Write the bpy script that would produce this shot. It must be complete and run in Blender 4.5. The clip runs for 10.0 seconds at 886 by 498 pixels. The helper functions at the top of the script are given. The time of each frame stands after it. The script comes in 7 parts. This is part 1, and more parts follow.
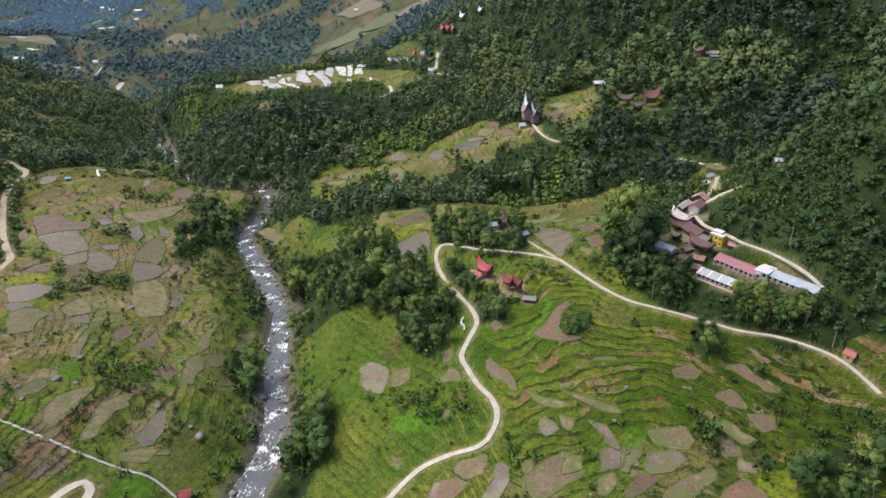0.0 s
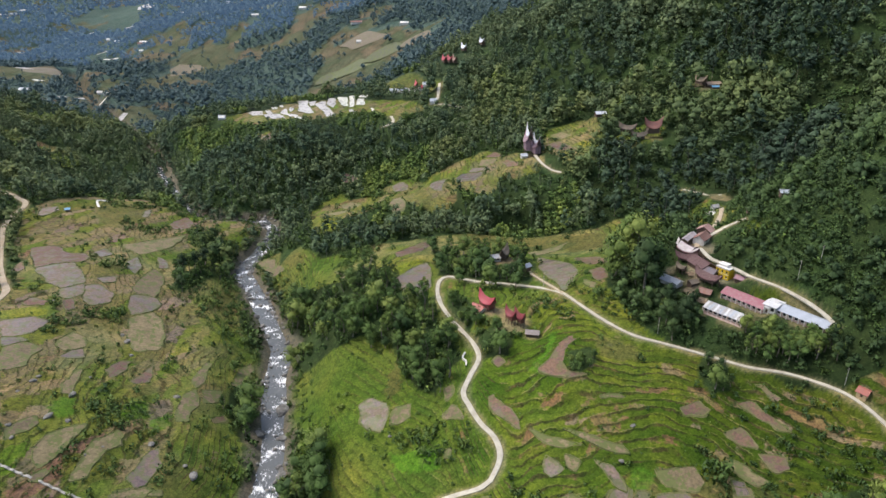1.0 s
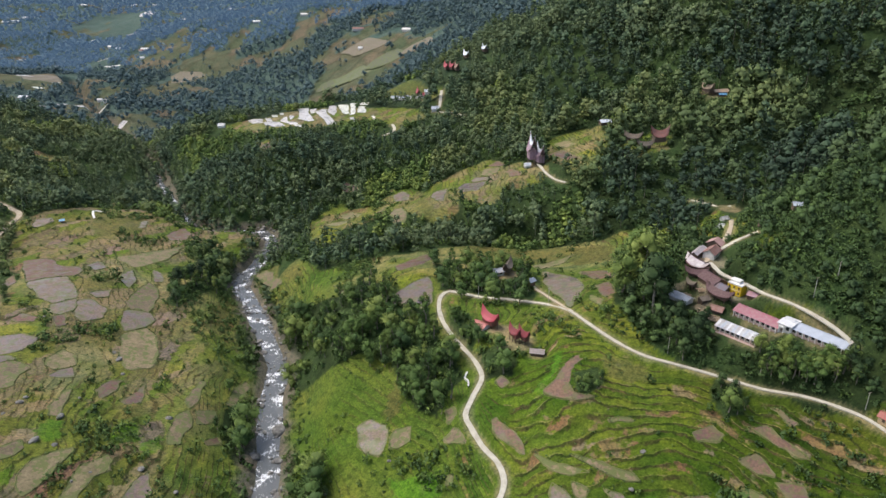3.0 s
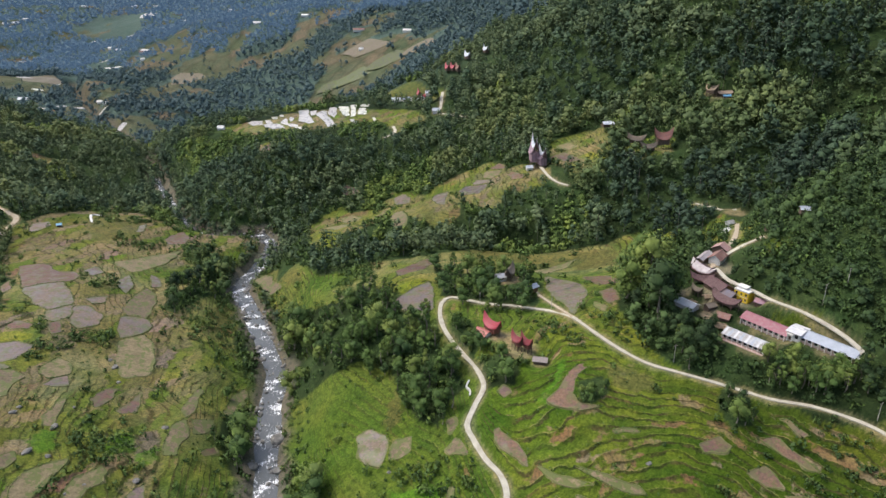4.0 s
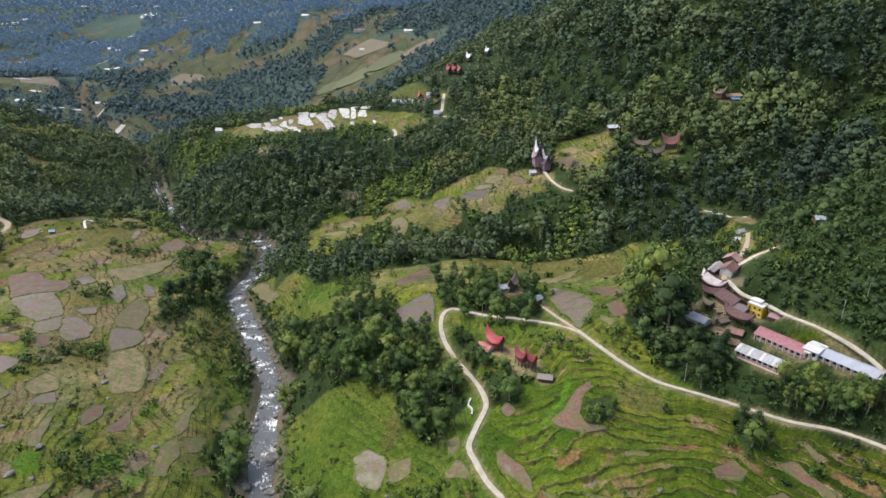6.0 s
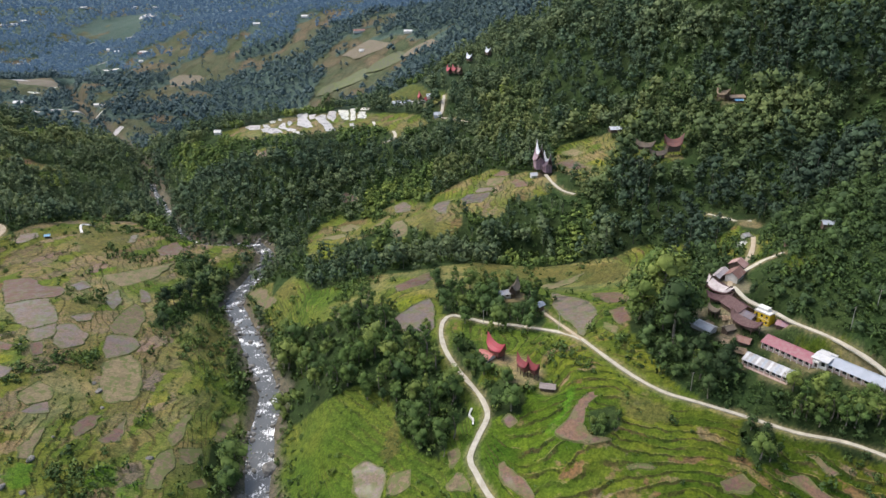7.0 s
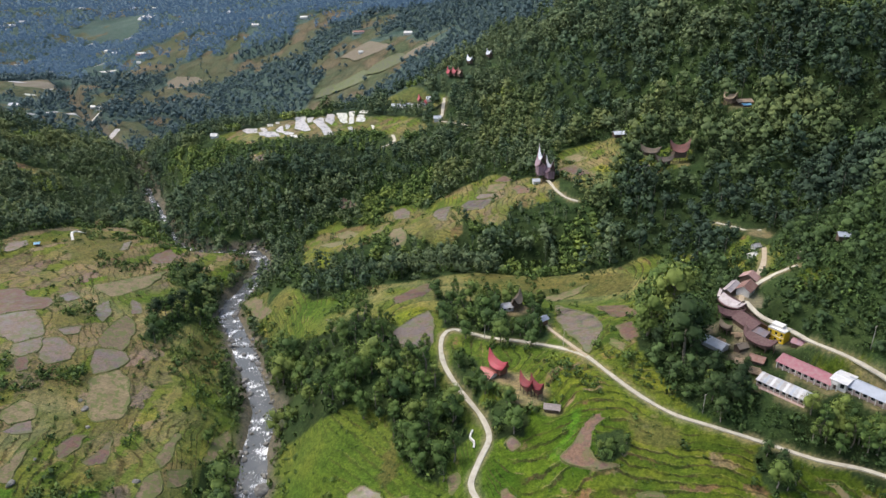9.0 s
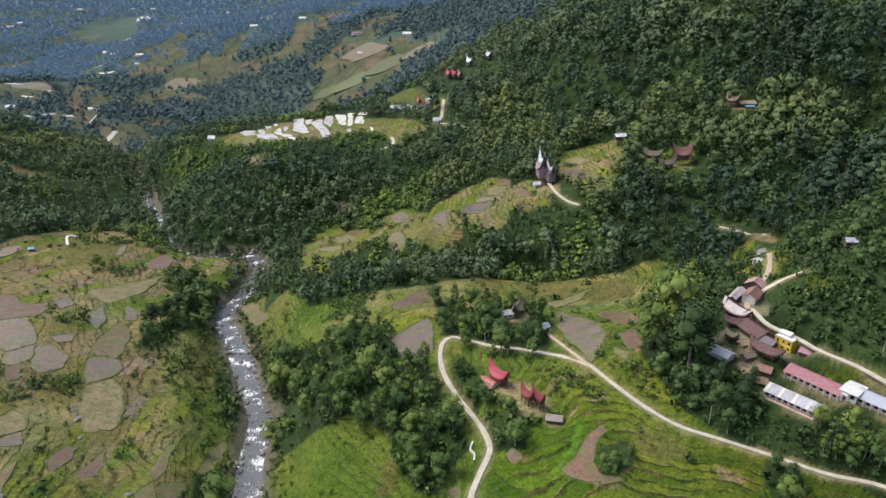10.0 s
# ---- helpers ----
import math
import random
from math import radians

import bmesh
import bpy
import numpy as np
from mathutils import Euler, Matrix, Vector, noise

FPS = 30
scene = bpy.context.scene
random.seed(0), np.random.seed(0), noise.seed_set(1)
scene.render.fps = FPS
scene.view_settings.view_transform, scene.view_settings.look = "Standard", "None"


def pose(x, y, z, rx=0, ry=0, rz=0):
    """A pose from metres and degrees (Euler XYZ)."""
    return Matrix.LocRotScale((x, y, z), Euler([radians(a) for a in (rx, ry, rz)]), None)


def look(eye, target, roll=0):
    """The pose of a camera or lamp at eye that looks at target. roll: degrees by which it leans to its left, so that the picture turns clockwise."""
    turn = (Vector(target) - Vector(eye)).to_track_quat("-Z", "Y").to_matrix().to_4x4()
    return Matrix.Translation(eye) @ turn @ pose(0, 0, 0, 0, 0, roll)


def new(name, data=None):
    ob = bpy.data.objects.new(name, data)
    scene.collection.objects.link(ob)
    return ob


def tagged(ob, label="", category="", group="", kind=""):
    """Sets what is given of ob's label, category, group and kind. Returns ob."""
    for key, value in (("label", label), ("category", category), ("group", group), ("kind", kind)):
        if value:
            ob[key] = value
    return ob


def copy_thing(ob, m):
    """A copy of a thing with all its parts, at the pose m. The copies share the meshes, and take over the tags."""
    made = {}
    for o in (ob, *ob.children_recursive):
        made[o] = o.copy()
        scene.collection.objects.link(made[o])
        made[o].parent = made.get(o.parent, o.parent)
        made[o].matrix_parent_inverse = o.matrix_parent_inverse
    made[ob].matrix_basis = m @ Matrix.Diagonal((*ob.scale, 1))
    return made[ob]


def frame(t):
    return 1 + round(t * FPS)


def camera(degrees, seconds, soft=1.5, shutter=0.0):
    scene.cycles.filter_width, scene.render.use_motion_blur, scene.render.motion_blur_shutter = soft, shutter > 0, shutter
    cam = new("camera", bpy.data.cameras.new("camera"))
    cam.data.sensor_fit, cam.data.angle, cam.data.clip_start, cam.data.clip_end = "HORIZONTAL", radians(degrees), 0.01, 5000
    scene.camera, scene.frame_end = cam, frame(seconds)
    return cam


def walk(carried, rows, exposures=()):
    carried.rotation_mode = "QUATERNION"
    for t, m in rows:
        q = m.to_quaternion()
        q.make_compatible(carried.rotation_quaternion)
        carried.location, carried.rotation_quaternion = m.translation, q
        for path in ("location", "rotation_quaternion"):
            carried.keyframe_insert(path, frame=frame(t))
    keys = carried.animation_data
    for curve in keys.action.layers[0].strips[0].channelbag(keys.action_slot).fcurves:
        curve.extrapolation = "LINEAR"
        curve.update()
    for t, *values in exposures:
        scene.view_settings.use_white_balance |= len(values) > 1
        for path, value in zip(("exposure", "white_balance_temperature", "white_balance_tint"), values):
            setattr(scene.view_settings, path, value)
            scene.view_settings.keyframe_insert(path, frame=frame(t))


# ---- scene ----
cam = camera(65.1, 10.0)
PATH = [
    (0, (0.432, -0.035, 229.668), (0.43, 1.765, 228.796), -0.0),
    (0.5, (0.62, 3.166, 229.632), (0.615, 4.977, 228.783), -0.0),
    (1, (0.808, 6.3, 229.579), (0.8, 8.134, 228.78), -0.1),
    (1.5, (0.971, 9.403, 229.503), (0.961, 11.242, 228.718), -0.1),
    (2, (1.125, 12.638, 229.443), (1.113, 14.478, 228.658), -0.2),
    (2.5, (1.284, 15.905, 229.419), (1.27, 17.744, 228.634), -0.2),
    (4, (1.623, 26.167, 229.502), (1.603, 28.007, 228.718), -0.4),
    (4.5, (1.745, 29.639, 229.549), (1.724, 31.479, 228.764), -0.4),
    (5, (1.856, 33.242, 229.611), (1.834, 35.082, 228.827), -0.4),
    (5.5, (1.958, 36.795, 229.673), (1.934, 38.634, 228.888), -0.4),
    (7, (2.132, 47.572, 229.951), (2.105, 49.411, 229.166), -0.6),
    (7.5, (2.169, 51.159, 229.99), (2.142, 52.998, 229.204), -0.6),
    (8, (2.144, 54.802, 230.001), (2.117, 56.641, 229.216), -0.6),
    (8.5, (2.18, 58.469, 230.012), (2.153, 60.308, 229.228), -0.6),
    (9, (2.278, 62.199, 230.027), (2.25, 64.039, 229.243), -0.6),
    (9.5, (2.395, 65.948, 230.023), (2.367, 67.788, 229.239), -0.6),
    (10, (2.542, 69.634, 230.028), (2.514, 71.474, 229.245), -0.7),
]
walk(cam, [(t, look(eye, target, roll)) for t, eye, target, roll in PATH])
from mathutils.geometry import delaunay_2d_cdt

# ---- light: a bright, thinly clouded tropical sky ----
SUN_ELEVATION, SUN_AZIMUTH = radians(58), radians(-70)  # azimuth from north, clockwise
world = bpy.data.worlds.new("sky")
scene.world = world
world.use_nodes = True
sky = world.node_tree.nodes.new("ShaderNodeTexSky")
sky.sky_type, sky.sun_disc = "NISHITA", False
sky.sun_elevation, sky.sun_rotation = SUN_ELEVATION, SUN_AZIMUTH
sky.air_density, sky.dust_density, sky.ozone_density = 1.0, 4.0, 1.0
world.node_tree.nodes["Background"].inputs["Strength"].default_value = 0.16
world.node_tree.links.new(sky.outputs["Color"], world.node_tree.nodes["Background"].inputs["Color"])
lamp = bpy.data.lights.new("sun", "SUN")
lamp.energy, lamp.angle, lamp.color = 1.5, radians(26), (1.0, 0.96, 0.89)
sun = new("sun", lamp)
sun_way = Vector((math.sin(SUN_AZIMUTH) * math.cos(SUN_ELEVATION), math.cos(SUN_AZIMUTH) * math.cos(SUN_ELEVATION), math.sin(SUN_ELEVATION)))
sun.matrix_world = look(sun_way * 900, (0, 0, 0))
scene.view_settings.exposure = 0.42


# ---- materials ----
def shader(name, rough=0.8, metal=0.0):
    mat = bpy.data.materials.new(name)
    mat.use_nodes = True
    nt = mat.node_tree
    bsdf = nt.nodes["Principled BSDF"]
    bsdf.inputs["Roughness"].default_value = rough
    bsdf.inputs["Metallic"].default_value = metal
    return mat, nt, bsdf


def node(nt, kind, **inputs):
    n = nt.nodes.new(kind)
    for key, value in inputs.items():
        n.inputs[key.replace("_", " ")].default_value = value
    return n


def noise_node(nt, scale, detail=4.0, rough=0.6, coords=None):
    n = node(nt, "ShaderNodeTexNoise", Scale=scale, Detail=detail, Roughness=rough)
    if coords is None:
        coords = nt.nodes.new("ShaderNodeNewGeometry").outputs["Position"]
    nt.links.new(coords, n.inputs["Vector"])
    return n


def ramp(nt, source, stops):
    r = nt.nodes.new("ShaderNodeValToRGB")
    elements = r.color_ramp.elements
    elements.remove(elements[1])
    for i, (place, colour) in enumerate(stops):
        e = elements[0] if i == 0 else elements.new(place)
        e.position, e.color = place, (*colour, 1) if len(colour) == 3 else colour
    nt.links.new(source, r.inputs["Fac"])
    return r.outputs["Color"]


def mixed(nt, a, b, fac, how="MIX"):
    m = nt.nodes.new("ShaderNodeMix")
    m.data_type, m.blend_type = "RGBA", how
    for socket, value in ((m.inputs[0], fac), (m.inputs[6], a), (m.inputs[7], b)):
        if isinstance(value, bpy.types.NodeSocket):
            nt.links.new(value, socket)
        else:
            socket.default_value = (*value, 1) if isinstance(value, tuple) and len(value) == 3 else value
    return m.outputs[2]


def relief(nt, bsdf, source, strength, distance):
    b = node(nt, "ShaderNodeBump", Strength=strength, Distance=distance)
    nt.links.new(source, b.inputs["Height"])
    nt.links.new(b.outputs["Normal"], bsdf.inputs["Normal"])


def weathered(name, colour, worn, scale=1.2, rough=0.8, metal=0.0, bump=0.15, fine=9.0):
    """A painted or raw surface with broad stains and a fine grain."""
    mat, nt, bsdf = shader(name, rough, metal)
    broad, grain = noise_node(nt, scale), noise_node(nt, fine, 6.0)
    random_tone = nt.nodes.new("ShaderNodeObjectInfo").outputs["Random"]
    c = mixed(nt, colour, worn, ramp(nt, broad.outputs["Fac"], [(0.38, (0, 0, 0)), (0.68, (1, 1, 1))]))
    c = mixed(nt, c, ramp(nt, grain.outputs["Fac"], [(0.25, (0.72, 0.72, 0.72)), (0.75, (1.15, 1.15, 1.15))]), 1.0, "MULTIPLY")
    c = mixed(nt, c, ramp(nt, random_tone, [(0.0, (0.9, 0.9, 0.9)), (1.0, (1.08, 1.08, 1.08))]), 1.0, "MULTIPLY")
    nt.links.new(c, bsdf.inputs["Base Color"])
    relief(nt, bsdf, grain.outputs["Fac"], bump, 0.05)
    return mat


def sums(nt, how, a, b=None, c=None):
    """One step of arithmetic on sockets or numbers."""
    m = nt.nodes.new("ShaderNodeMath")
    m.operation = how
    for socket, value in zip(m.inputs, (a, b, c)):
        if isinstance(value, bpy.types.NodeSocket):
            nt.links.new(value, socket)
        elif value is not None:
            socket.default_value = value
    return m.outputs[0]


def fade(nt, value, low, high):
    """0 below low, 1 above high, smooth between."""
    m = nt.nodes.new("ShaderNodeMapRange")
    m.interpolation_type = "SMOOTHSTEP"
    nt.links.new(value, m.inputs["Value"])
    m.inputs["From Min"].default_value, m.inputs["From Max"].default_value = min(low, high), max(low, high)
    m.inputs["To Min"].default_value, m.inputs["To Max"].default_value = (0, 1) if low < high else (1, 0)
    return m.outputs["Result"]


def attribute(nt, name, colour=False):
    n = nt.nodes.new("ShaderNodeAttribute")
    n.attribute_name = name
    return n.outputs["Color" if colour else "Fac"]


def vector(nt, x, y, z):
    n = nt.nodes.new("ShaderNodeCombineXYZ")
    for socket, value in zip(n.inputs, (x, y, z)):
        if isinstance(value, bpy.types.NodeSocket):
            nt.links.new(value, socket)
        else:
            socket.default_value = value
    return n.outputs[0]


def ground_material():
    """Grass and soil. The terraces' number and how clearly they are cut come with the mesh; each terrace has a tread, a pale lip and a dark riser of its own."""
    mat, nt, bsdf = shader("ground", 0.95)
    bsdf.inputs["Specular IOR Level"].default_value = 0.12
    place = nt.nodes.new("ShaderNodeSeparateXYZ")
    nt.links.new(nt.nodes.new("ShaderNodeNewGeometry").outputs["Position"], place.inputs[0])
    px, py = place.outputs[0], place.outputs[1]
    tufts, clumps, patches = noise_node(nt, 1.0, 6.0, 0.75), noise_node(nt, 0.33, 5.0, 0.7), noise_node(nt, 0.06, 5.0, 0.6)
    sway = noise_node(nt, 0.16, 4.0, 0.6)
    cut = attribute(nt, "cut")
    level = sums(nt, "MULTIPLY_ADD", sways(nt, sway), 0.9, attribute(nt, "level"))
    number = sums(nt, "FLOOR", level)
    tread = sums(nt, "FRACT", level)
    own = vector(nt, px, py, sums(nt, "MULTIPLY", number, 37.7))
    stretch, short = noise_node(nt, 0.03, 3.0, 0.55, own), noise_node(nt, 0.1, 4.0, 0.6, own)
    c = mixed(nt, attribute(nt, "cover", True), ramp(nt, stretch.outputs["Fac"], [(0.36, (0.6, 0.74, 0.7)), (0.5, (1, 1, 1)), (0.64, (1.4, 1.24, 1.2))]), cut, "MULTIPLY")
    # bare strips on single terraces
    earth = ramp(nt, noise_node(nt, 0.045, 2.0, 0.5, own).outputs["Fac"], [(0.4, (0.17, 0.095, 0.06)), (0.5, (0.2, 0.15, 0.075)), (0.6, (0.21, 0.165, 0.12))])
    bare = fade(nt, sums(nt, "ADD", sums(nt, "ADD", short.outputs["Fac"], sums(nt, "MULTIPLY", stretch.outputs["Fac"], 0.5)), attribute(nt, "bare")), 0.97, 1.04)
    c = mixed(nt, c, earth, sums(nt, "MULTIPLY", sums(nt, "MULTIPLY", bare, cut), 0.85))
    # small plots, each with its crop, behind low grassy banks
    wx = sums(nt, "MULTIPLY_ADD", sway.outputs["Fac"], 13.0, px)
    wy = sums(nt, "MULTIPLY_ADD", noise_node(nt, 0.13, 4.0, 0.6).outputs["Fac"], 16.0, py)
    cell = vector(nt, sums(nt, "MULTIPLY", sums(nt, "MULTIPLY_ADD", wy, -0.3, wx), 0.115), sums(nt, "MULTIPLY_ADD", wx, 0.014, sums(nt, "MULTIPLY", wy, 0.042)), 0.0)
    plot, rim = nt.nodes.new("ShaderNodeTexVoronoi"), nt.nodes.new("ShaderNodeTexVoronoi")
    for v in (plot, rim):
        v.voronoi_dimensions = "2D"
        v.inputs["Scale"].default_value = 1.0
        nt.links.new(cell, v.inputs["Vector"])
    rim.feature = "DISTANCE_TO_EDGE"
    split = nt.nodes.new("ShaderNodeSeparateColor")
    nt.links.new(plot.outputs["Color"], split.inputs[0])
    crops = [(0.0, (0.095, 0.135, 0.024)), (0.12, (0.13, 0.15, 0.03)), (0.26, (0.165, 0.148, 0.06)), (0.4, (0.195, 0.155, 0.09)), (0.6, (0.205, 0.165, 0.105)), (0.72, (0.165, 0.1, 0.07)), (0.8, (0.2, 0.15, 0.125)), (0.88, (0.18, 0.152, 0.08)), (0.96, (0.1, 0.165, 0.02))]
    field = ramp(nt, split.outputs[0], crops)
    for n in nt.nodes:
        if n.type == "VALTORGB" and len(n.color_ramp.elements) == len(crops):
            n.color_ramp.interpolation = "CONSTANT"
    field = mixed(nt, field, ramp(nt, split.outputs[1], [(0.0, (0.8, 0.8, 0.8)), (1.0, (1.2, 1.2, 1.2))]), 1.0, "MULTIPLY")
    weeds = fade(nt, sums(nt, "ADD", clumps.outputs["Fac"], sums(nt, "MULTIPLY", sway.outputs["Fac"], 0.5)), 0.8, 0.95)
    field = mixed(nt, field, (0.09, 0.135, 0.018), sums(nt, "MULTIPLY", weeds, 0.55))
    ragged = sums(nt, "MULTIPLY_ADD", clumps.outputs["Fac"], 0.16, sums(nt, "MULTIPLY", rim.outputs["Distance"], -1.0))
    field = mixed(nt, field, ramp(nt, tufts.outputs["Fac"], [(0.35, (0.05, 0.07, 0.016)), (0.6, (0.15, 0.15, 0.05))]), sums(nt, "MULTIPLY", fade(nt, ragged, 0.0, 0.05), 0.7))
    c = mixed(nt, c, field, attribute(nt, "plots"))
    # risers painted near-black, part dark grass and part shadow line, and pale lips
    wild = noise_node(nt, 0.09, 4.0, 0.65, own)
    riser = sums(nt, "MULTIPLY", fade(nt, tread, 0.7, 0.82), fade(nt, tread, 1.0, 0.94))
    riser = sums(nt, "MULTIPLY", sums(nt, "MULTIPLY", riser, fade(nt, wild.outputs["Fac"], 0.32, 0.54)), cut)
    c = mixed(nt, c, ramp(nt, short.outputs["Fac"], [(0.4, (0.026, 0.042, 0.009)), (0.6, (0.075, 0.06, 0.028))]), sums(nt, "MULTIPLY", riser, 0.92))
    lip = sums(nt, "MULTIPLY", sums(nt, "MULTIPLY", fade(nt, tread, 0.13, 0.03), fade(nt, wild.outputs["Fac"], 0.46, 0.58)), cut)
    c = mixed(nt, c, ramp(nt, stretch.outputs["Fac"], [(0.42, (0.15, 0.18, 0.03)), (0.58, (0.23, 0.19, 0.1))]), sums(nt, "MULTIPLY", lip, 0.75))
    c = mixed(nt, c, ramp(nt, tufts.outputs["Fac"], [(0.3, (0.42, 0.48, 0.42)), (0.5, (0.97, 0.97, 0.97)), (0.7, (1.55, 1.45, 1.3))]), 1.0, "MULTIPLY")
    c = mixed(nt, c, ramp(nt, clumps.outputs["Fac"], [(0.3, (0.5, 0.57, 0.5)), (0.5, (0.98, 0.98, 0.98)), (0.7, (1.4, 1.32, 1.15))]), 1.0, "MULTIPLY")
    c = mixed(nt, c, ramp(nt, patches.outputs["Fac"], [(0.35, (0.86, 0.95, 0.9)), (0.65, (1.15, 1.05, 1.0))]), 1.0, "MULTIPLY")
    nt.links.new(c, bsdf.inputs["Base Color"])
    relief(nt, bsdf, tufts.outputs["Fac"], 0.6, 0.6)
    return mat


def sways(nt, n):
    return sums(nt, "SUBTRACT", n.outputs["Fac"], 0.5)


def leaf_material(name, dark, middle, light, play=1.0, single=False):
    """Foliage: a tone for every plant (by chance where each plant is an object), and a little play from leaf to leaf."""
    mat, nt, bsdf = shader(name, 0.7)
    tone = nt.nodes.new("ShaderNodeAttribute")
    tone.attribute_name = "tone"
    info = nt.nodes.new("ShaderNodeObjectInfo")
    geo = nt.nodes.new("ShaderNodeNewGeometry")
    total = nt.nodes.new("ShaderNodeMath")
    total.operation = "ADD"
    nt.links.new(tone.outputs["Fac"], total.inputs[0])
    total.inputs[1].default_value = 0.0
    if single:
        nt.links.new(info.outputs["Random"], total.inputs[1])
    wrap = nt.nodes.new("ShaderNodeMath")
    wrap.operation = "FRACT"
    nt.links.new(total.outputs[0], wrap.inputs[0])
    c = ramp(nt, wrap.outputs[0], [(0.0, dark), (0.55, middle), (1.0, light)])
    c = mixed(nt, c, ramp(nt, geo.outputs["Random Per Island"], [(0.0, (1 - 0.4 * play, 1 - 0.36 * play, 1 - 0.38 * play)), (1.0, (1 + 0.45 * play, 1 + 0.4 * play, 1 + 0.25 * play))]), 1.0, "MULTIPLY")
    nt.links.new(c, bsdf.inputs["Base Color"])
    bsdf.inputs["Specular IOR Level"].default_value = 0.18
    return mat


def water_material():
    """Grey mountain water, broken into white where it falls over stones."""
    mat, nt, bsdf = shader("river_water", 0.12)
    uv = nt.nodes.new("ShaderNodeUVMap")
    uv.uv_map = "flow"
    stretch = nt.nodes.new("ShaderNodeMapping")
    stretch.inputs["Scale"].default_value = (1.0, 0.4, 1.0)
    nt.links.new(uv.outputs["UV"], stretch.inputs["Vector"])
    rapids = noise_node(nt, 0.11, 2.0, 0.5, uv.outputs["UV"])
    streaks = noise_node(nt, 0.95, 8.0, 0.78, stretch.outputs["Vector"])
    both = nt.nodes.new("ShaderNodeMath")
    both.operation = "MULTIPLY_ADD"
    nt.links.new(rapids.outputs["Fac"], both.inputs[0])
    both.inputs[1].default_value = 0.75
    nt.links.new(streaks.outputs["Fac"], both.inputs[2])
    foam = ramp(nt, both.outputs[0], [(0.93, (0, 0, 0)), (0.98, (0.4, 0.4, 0.4)), (1.06, (1, 1, 1))])
    deep = mixed(nt, (0.07, 0.078, 0.08), (0.15, 0.16, 0.165), streaks.outputs["Fac"])
    nt.links.new(mixed(nt, deep, (0.82, 0.84, 0.86), foam), bsdf.inputs["Base Color"])
    nt.links.new(ramp(nt, foam, [(0.0, (0.18, 0.18, 0.18)), (1.0, (0.75, 0.75, 0.75))]), bsdf.inputs["Roughness"])
    relief(nt, bsdf, streaks.outputs["Fac"], 0.7, 0.5)
    return mat


def mud_material(name, wet, dry, gloss, weedy=0.8):
    """The bed of a rice field: smooth wet mud with drier crusts, stubble and puddles."""
    mat, nt, bsdf = shader(name, 0.6)
    broad, grain, rows = noise_node(nt, 0.14, 6.0, 0.72), noise_node(nt, 0.8, 6.0, 0.75), noise_node(nt, 0.5, 3.0)
    c = mixed(nt, wet, dry, ramp(nt, broad.outputs["Fac"], [(0.36, (0, 0, 0)), (0.62, (1, 1, 1))]))
    c = mixed(nt, c, ramp(nt, grain.outputs["Fac"], [(0.32, (0.55, 0.55, 0.53)), (0.68, (1.35, 1.32, 1.3))]), 1.0, "MULTIPLY")
    info = nt.nodes.new("ShaderNodeObjectInfo")
    c = mixed(nt, c, ramp(nt, info.outputs["Random"], [(0.0, (0.72, 0.68, 0.7)), (0.4, (0.95, 0.9, 0.9)), (0.7, (1.0, 1.02, 0.9)), (1.0, (1.15, 1.1, 1.05))]), 1.0, "MULTIPLY")
    weeds = noise_node(nt, 0.22, 6.0, 0.68)
    rim = nt.nodes.new("ShaderNodeAttribute")
    rim.attribute_name = "rim"
    ragged = nt.nodes.new("ShaderNodeMath")
    ragged.operation = "MULTIPLY_ADD"
    nt.links.new(rim.outputs["Fac"], ragged.inputs[0])
    ragged.inputs[1].default_value = 0.1
    nt.links.new(weeds.outputs["Fac"], ragged.inputs[2])
    c = mixed(nt, c, mixed(nt, (0.06, 0.105, 0.014), (0.13, 0.145, 0.035), rows.outputs["Fac"]), ramp(nt, ragged.outputs[0], [(0.5, (0, 0, 0)), (0.56, (weedy,) * 3)]))
    nt.links.new(c, bsdf.inputs["Base Color"])
    nt.links.new(ramp(nt, broad.outputs["Fac"], [(0.4, (gloss,) * 3), (0.6, (0.85, 0.85, 0.85))]), bsdf.inputs["Roughness"])
    relief(nt, bsdf, grain.outputs["Fac"], 0.25, 0.12)
    return mat


GROUND = ground_material()
WATER = water_material()
LEAF = leaf_material("leaves", (0.042, 0.08, 0.026), (0.08, 0.135, 0.034), (0.155, 0.2, 0.05), 0.8, single=True)
DARK_LEAF = leaf_material("dark_leaves", (0.022, 0.042, 0.018), (0.034, 0.062, 0.022), (0.052, 0.088, 0.03), 0.8, single=True)
SLOPE_LEAF = leaf_material("slope_leaves", (0.036, 0.066, 0.026), (0.066, 0.11, 0.036), (0.125, 0.165, 0.052), 0.8)
# bluer than the near leaves, partly to paint in haze
HILL_LEAF = leaf_material("hillside_leaves", (0.034, 0.06, 0.038), (0.058, 0.098, 0.054), (0.112, 0.152, 0.072), 0.7)
# bluish grey-green: the far woods' haze is put into the leaf colour
FAR_LEAF = leaf_material("far_leaves_painted_haze", (0.05, 0.088, 0.096), (0.066, 0.11, 0.116), (0.094, 0.136, 0.13), 0.3)
DIKE = weathered("dike_grass", (0.1, 0.125, 0.028), (0.2, 0.175, 0.085), 0.25, 0.95, fine=1.6)
SHRUB = leaf_material("shrub_leaves", (0.042, 0.078, 0.026), (0.082, 0.136, 0.036), (0.15, 0.2, 0.046))
BAMBOO = leaf_material("bamboo_leaves", (0.06, 0.094, 0.04), (0.092, 0.132, 0.05), (0.14, 0.17, 0.062), 0.7)
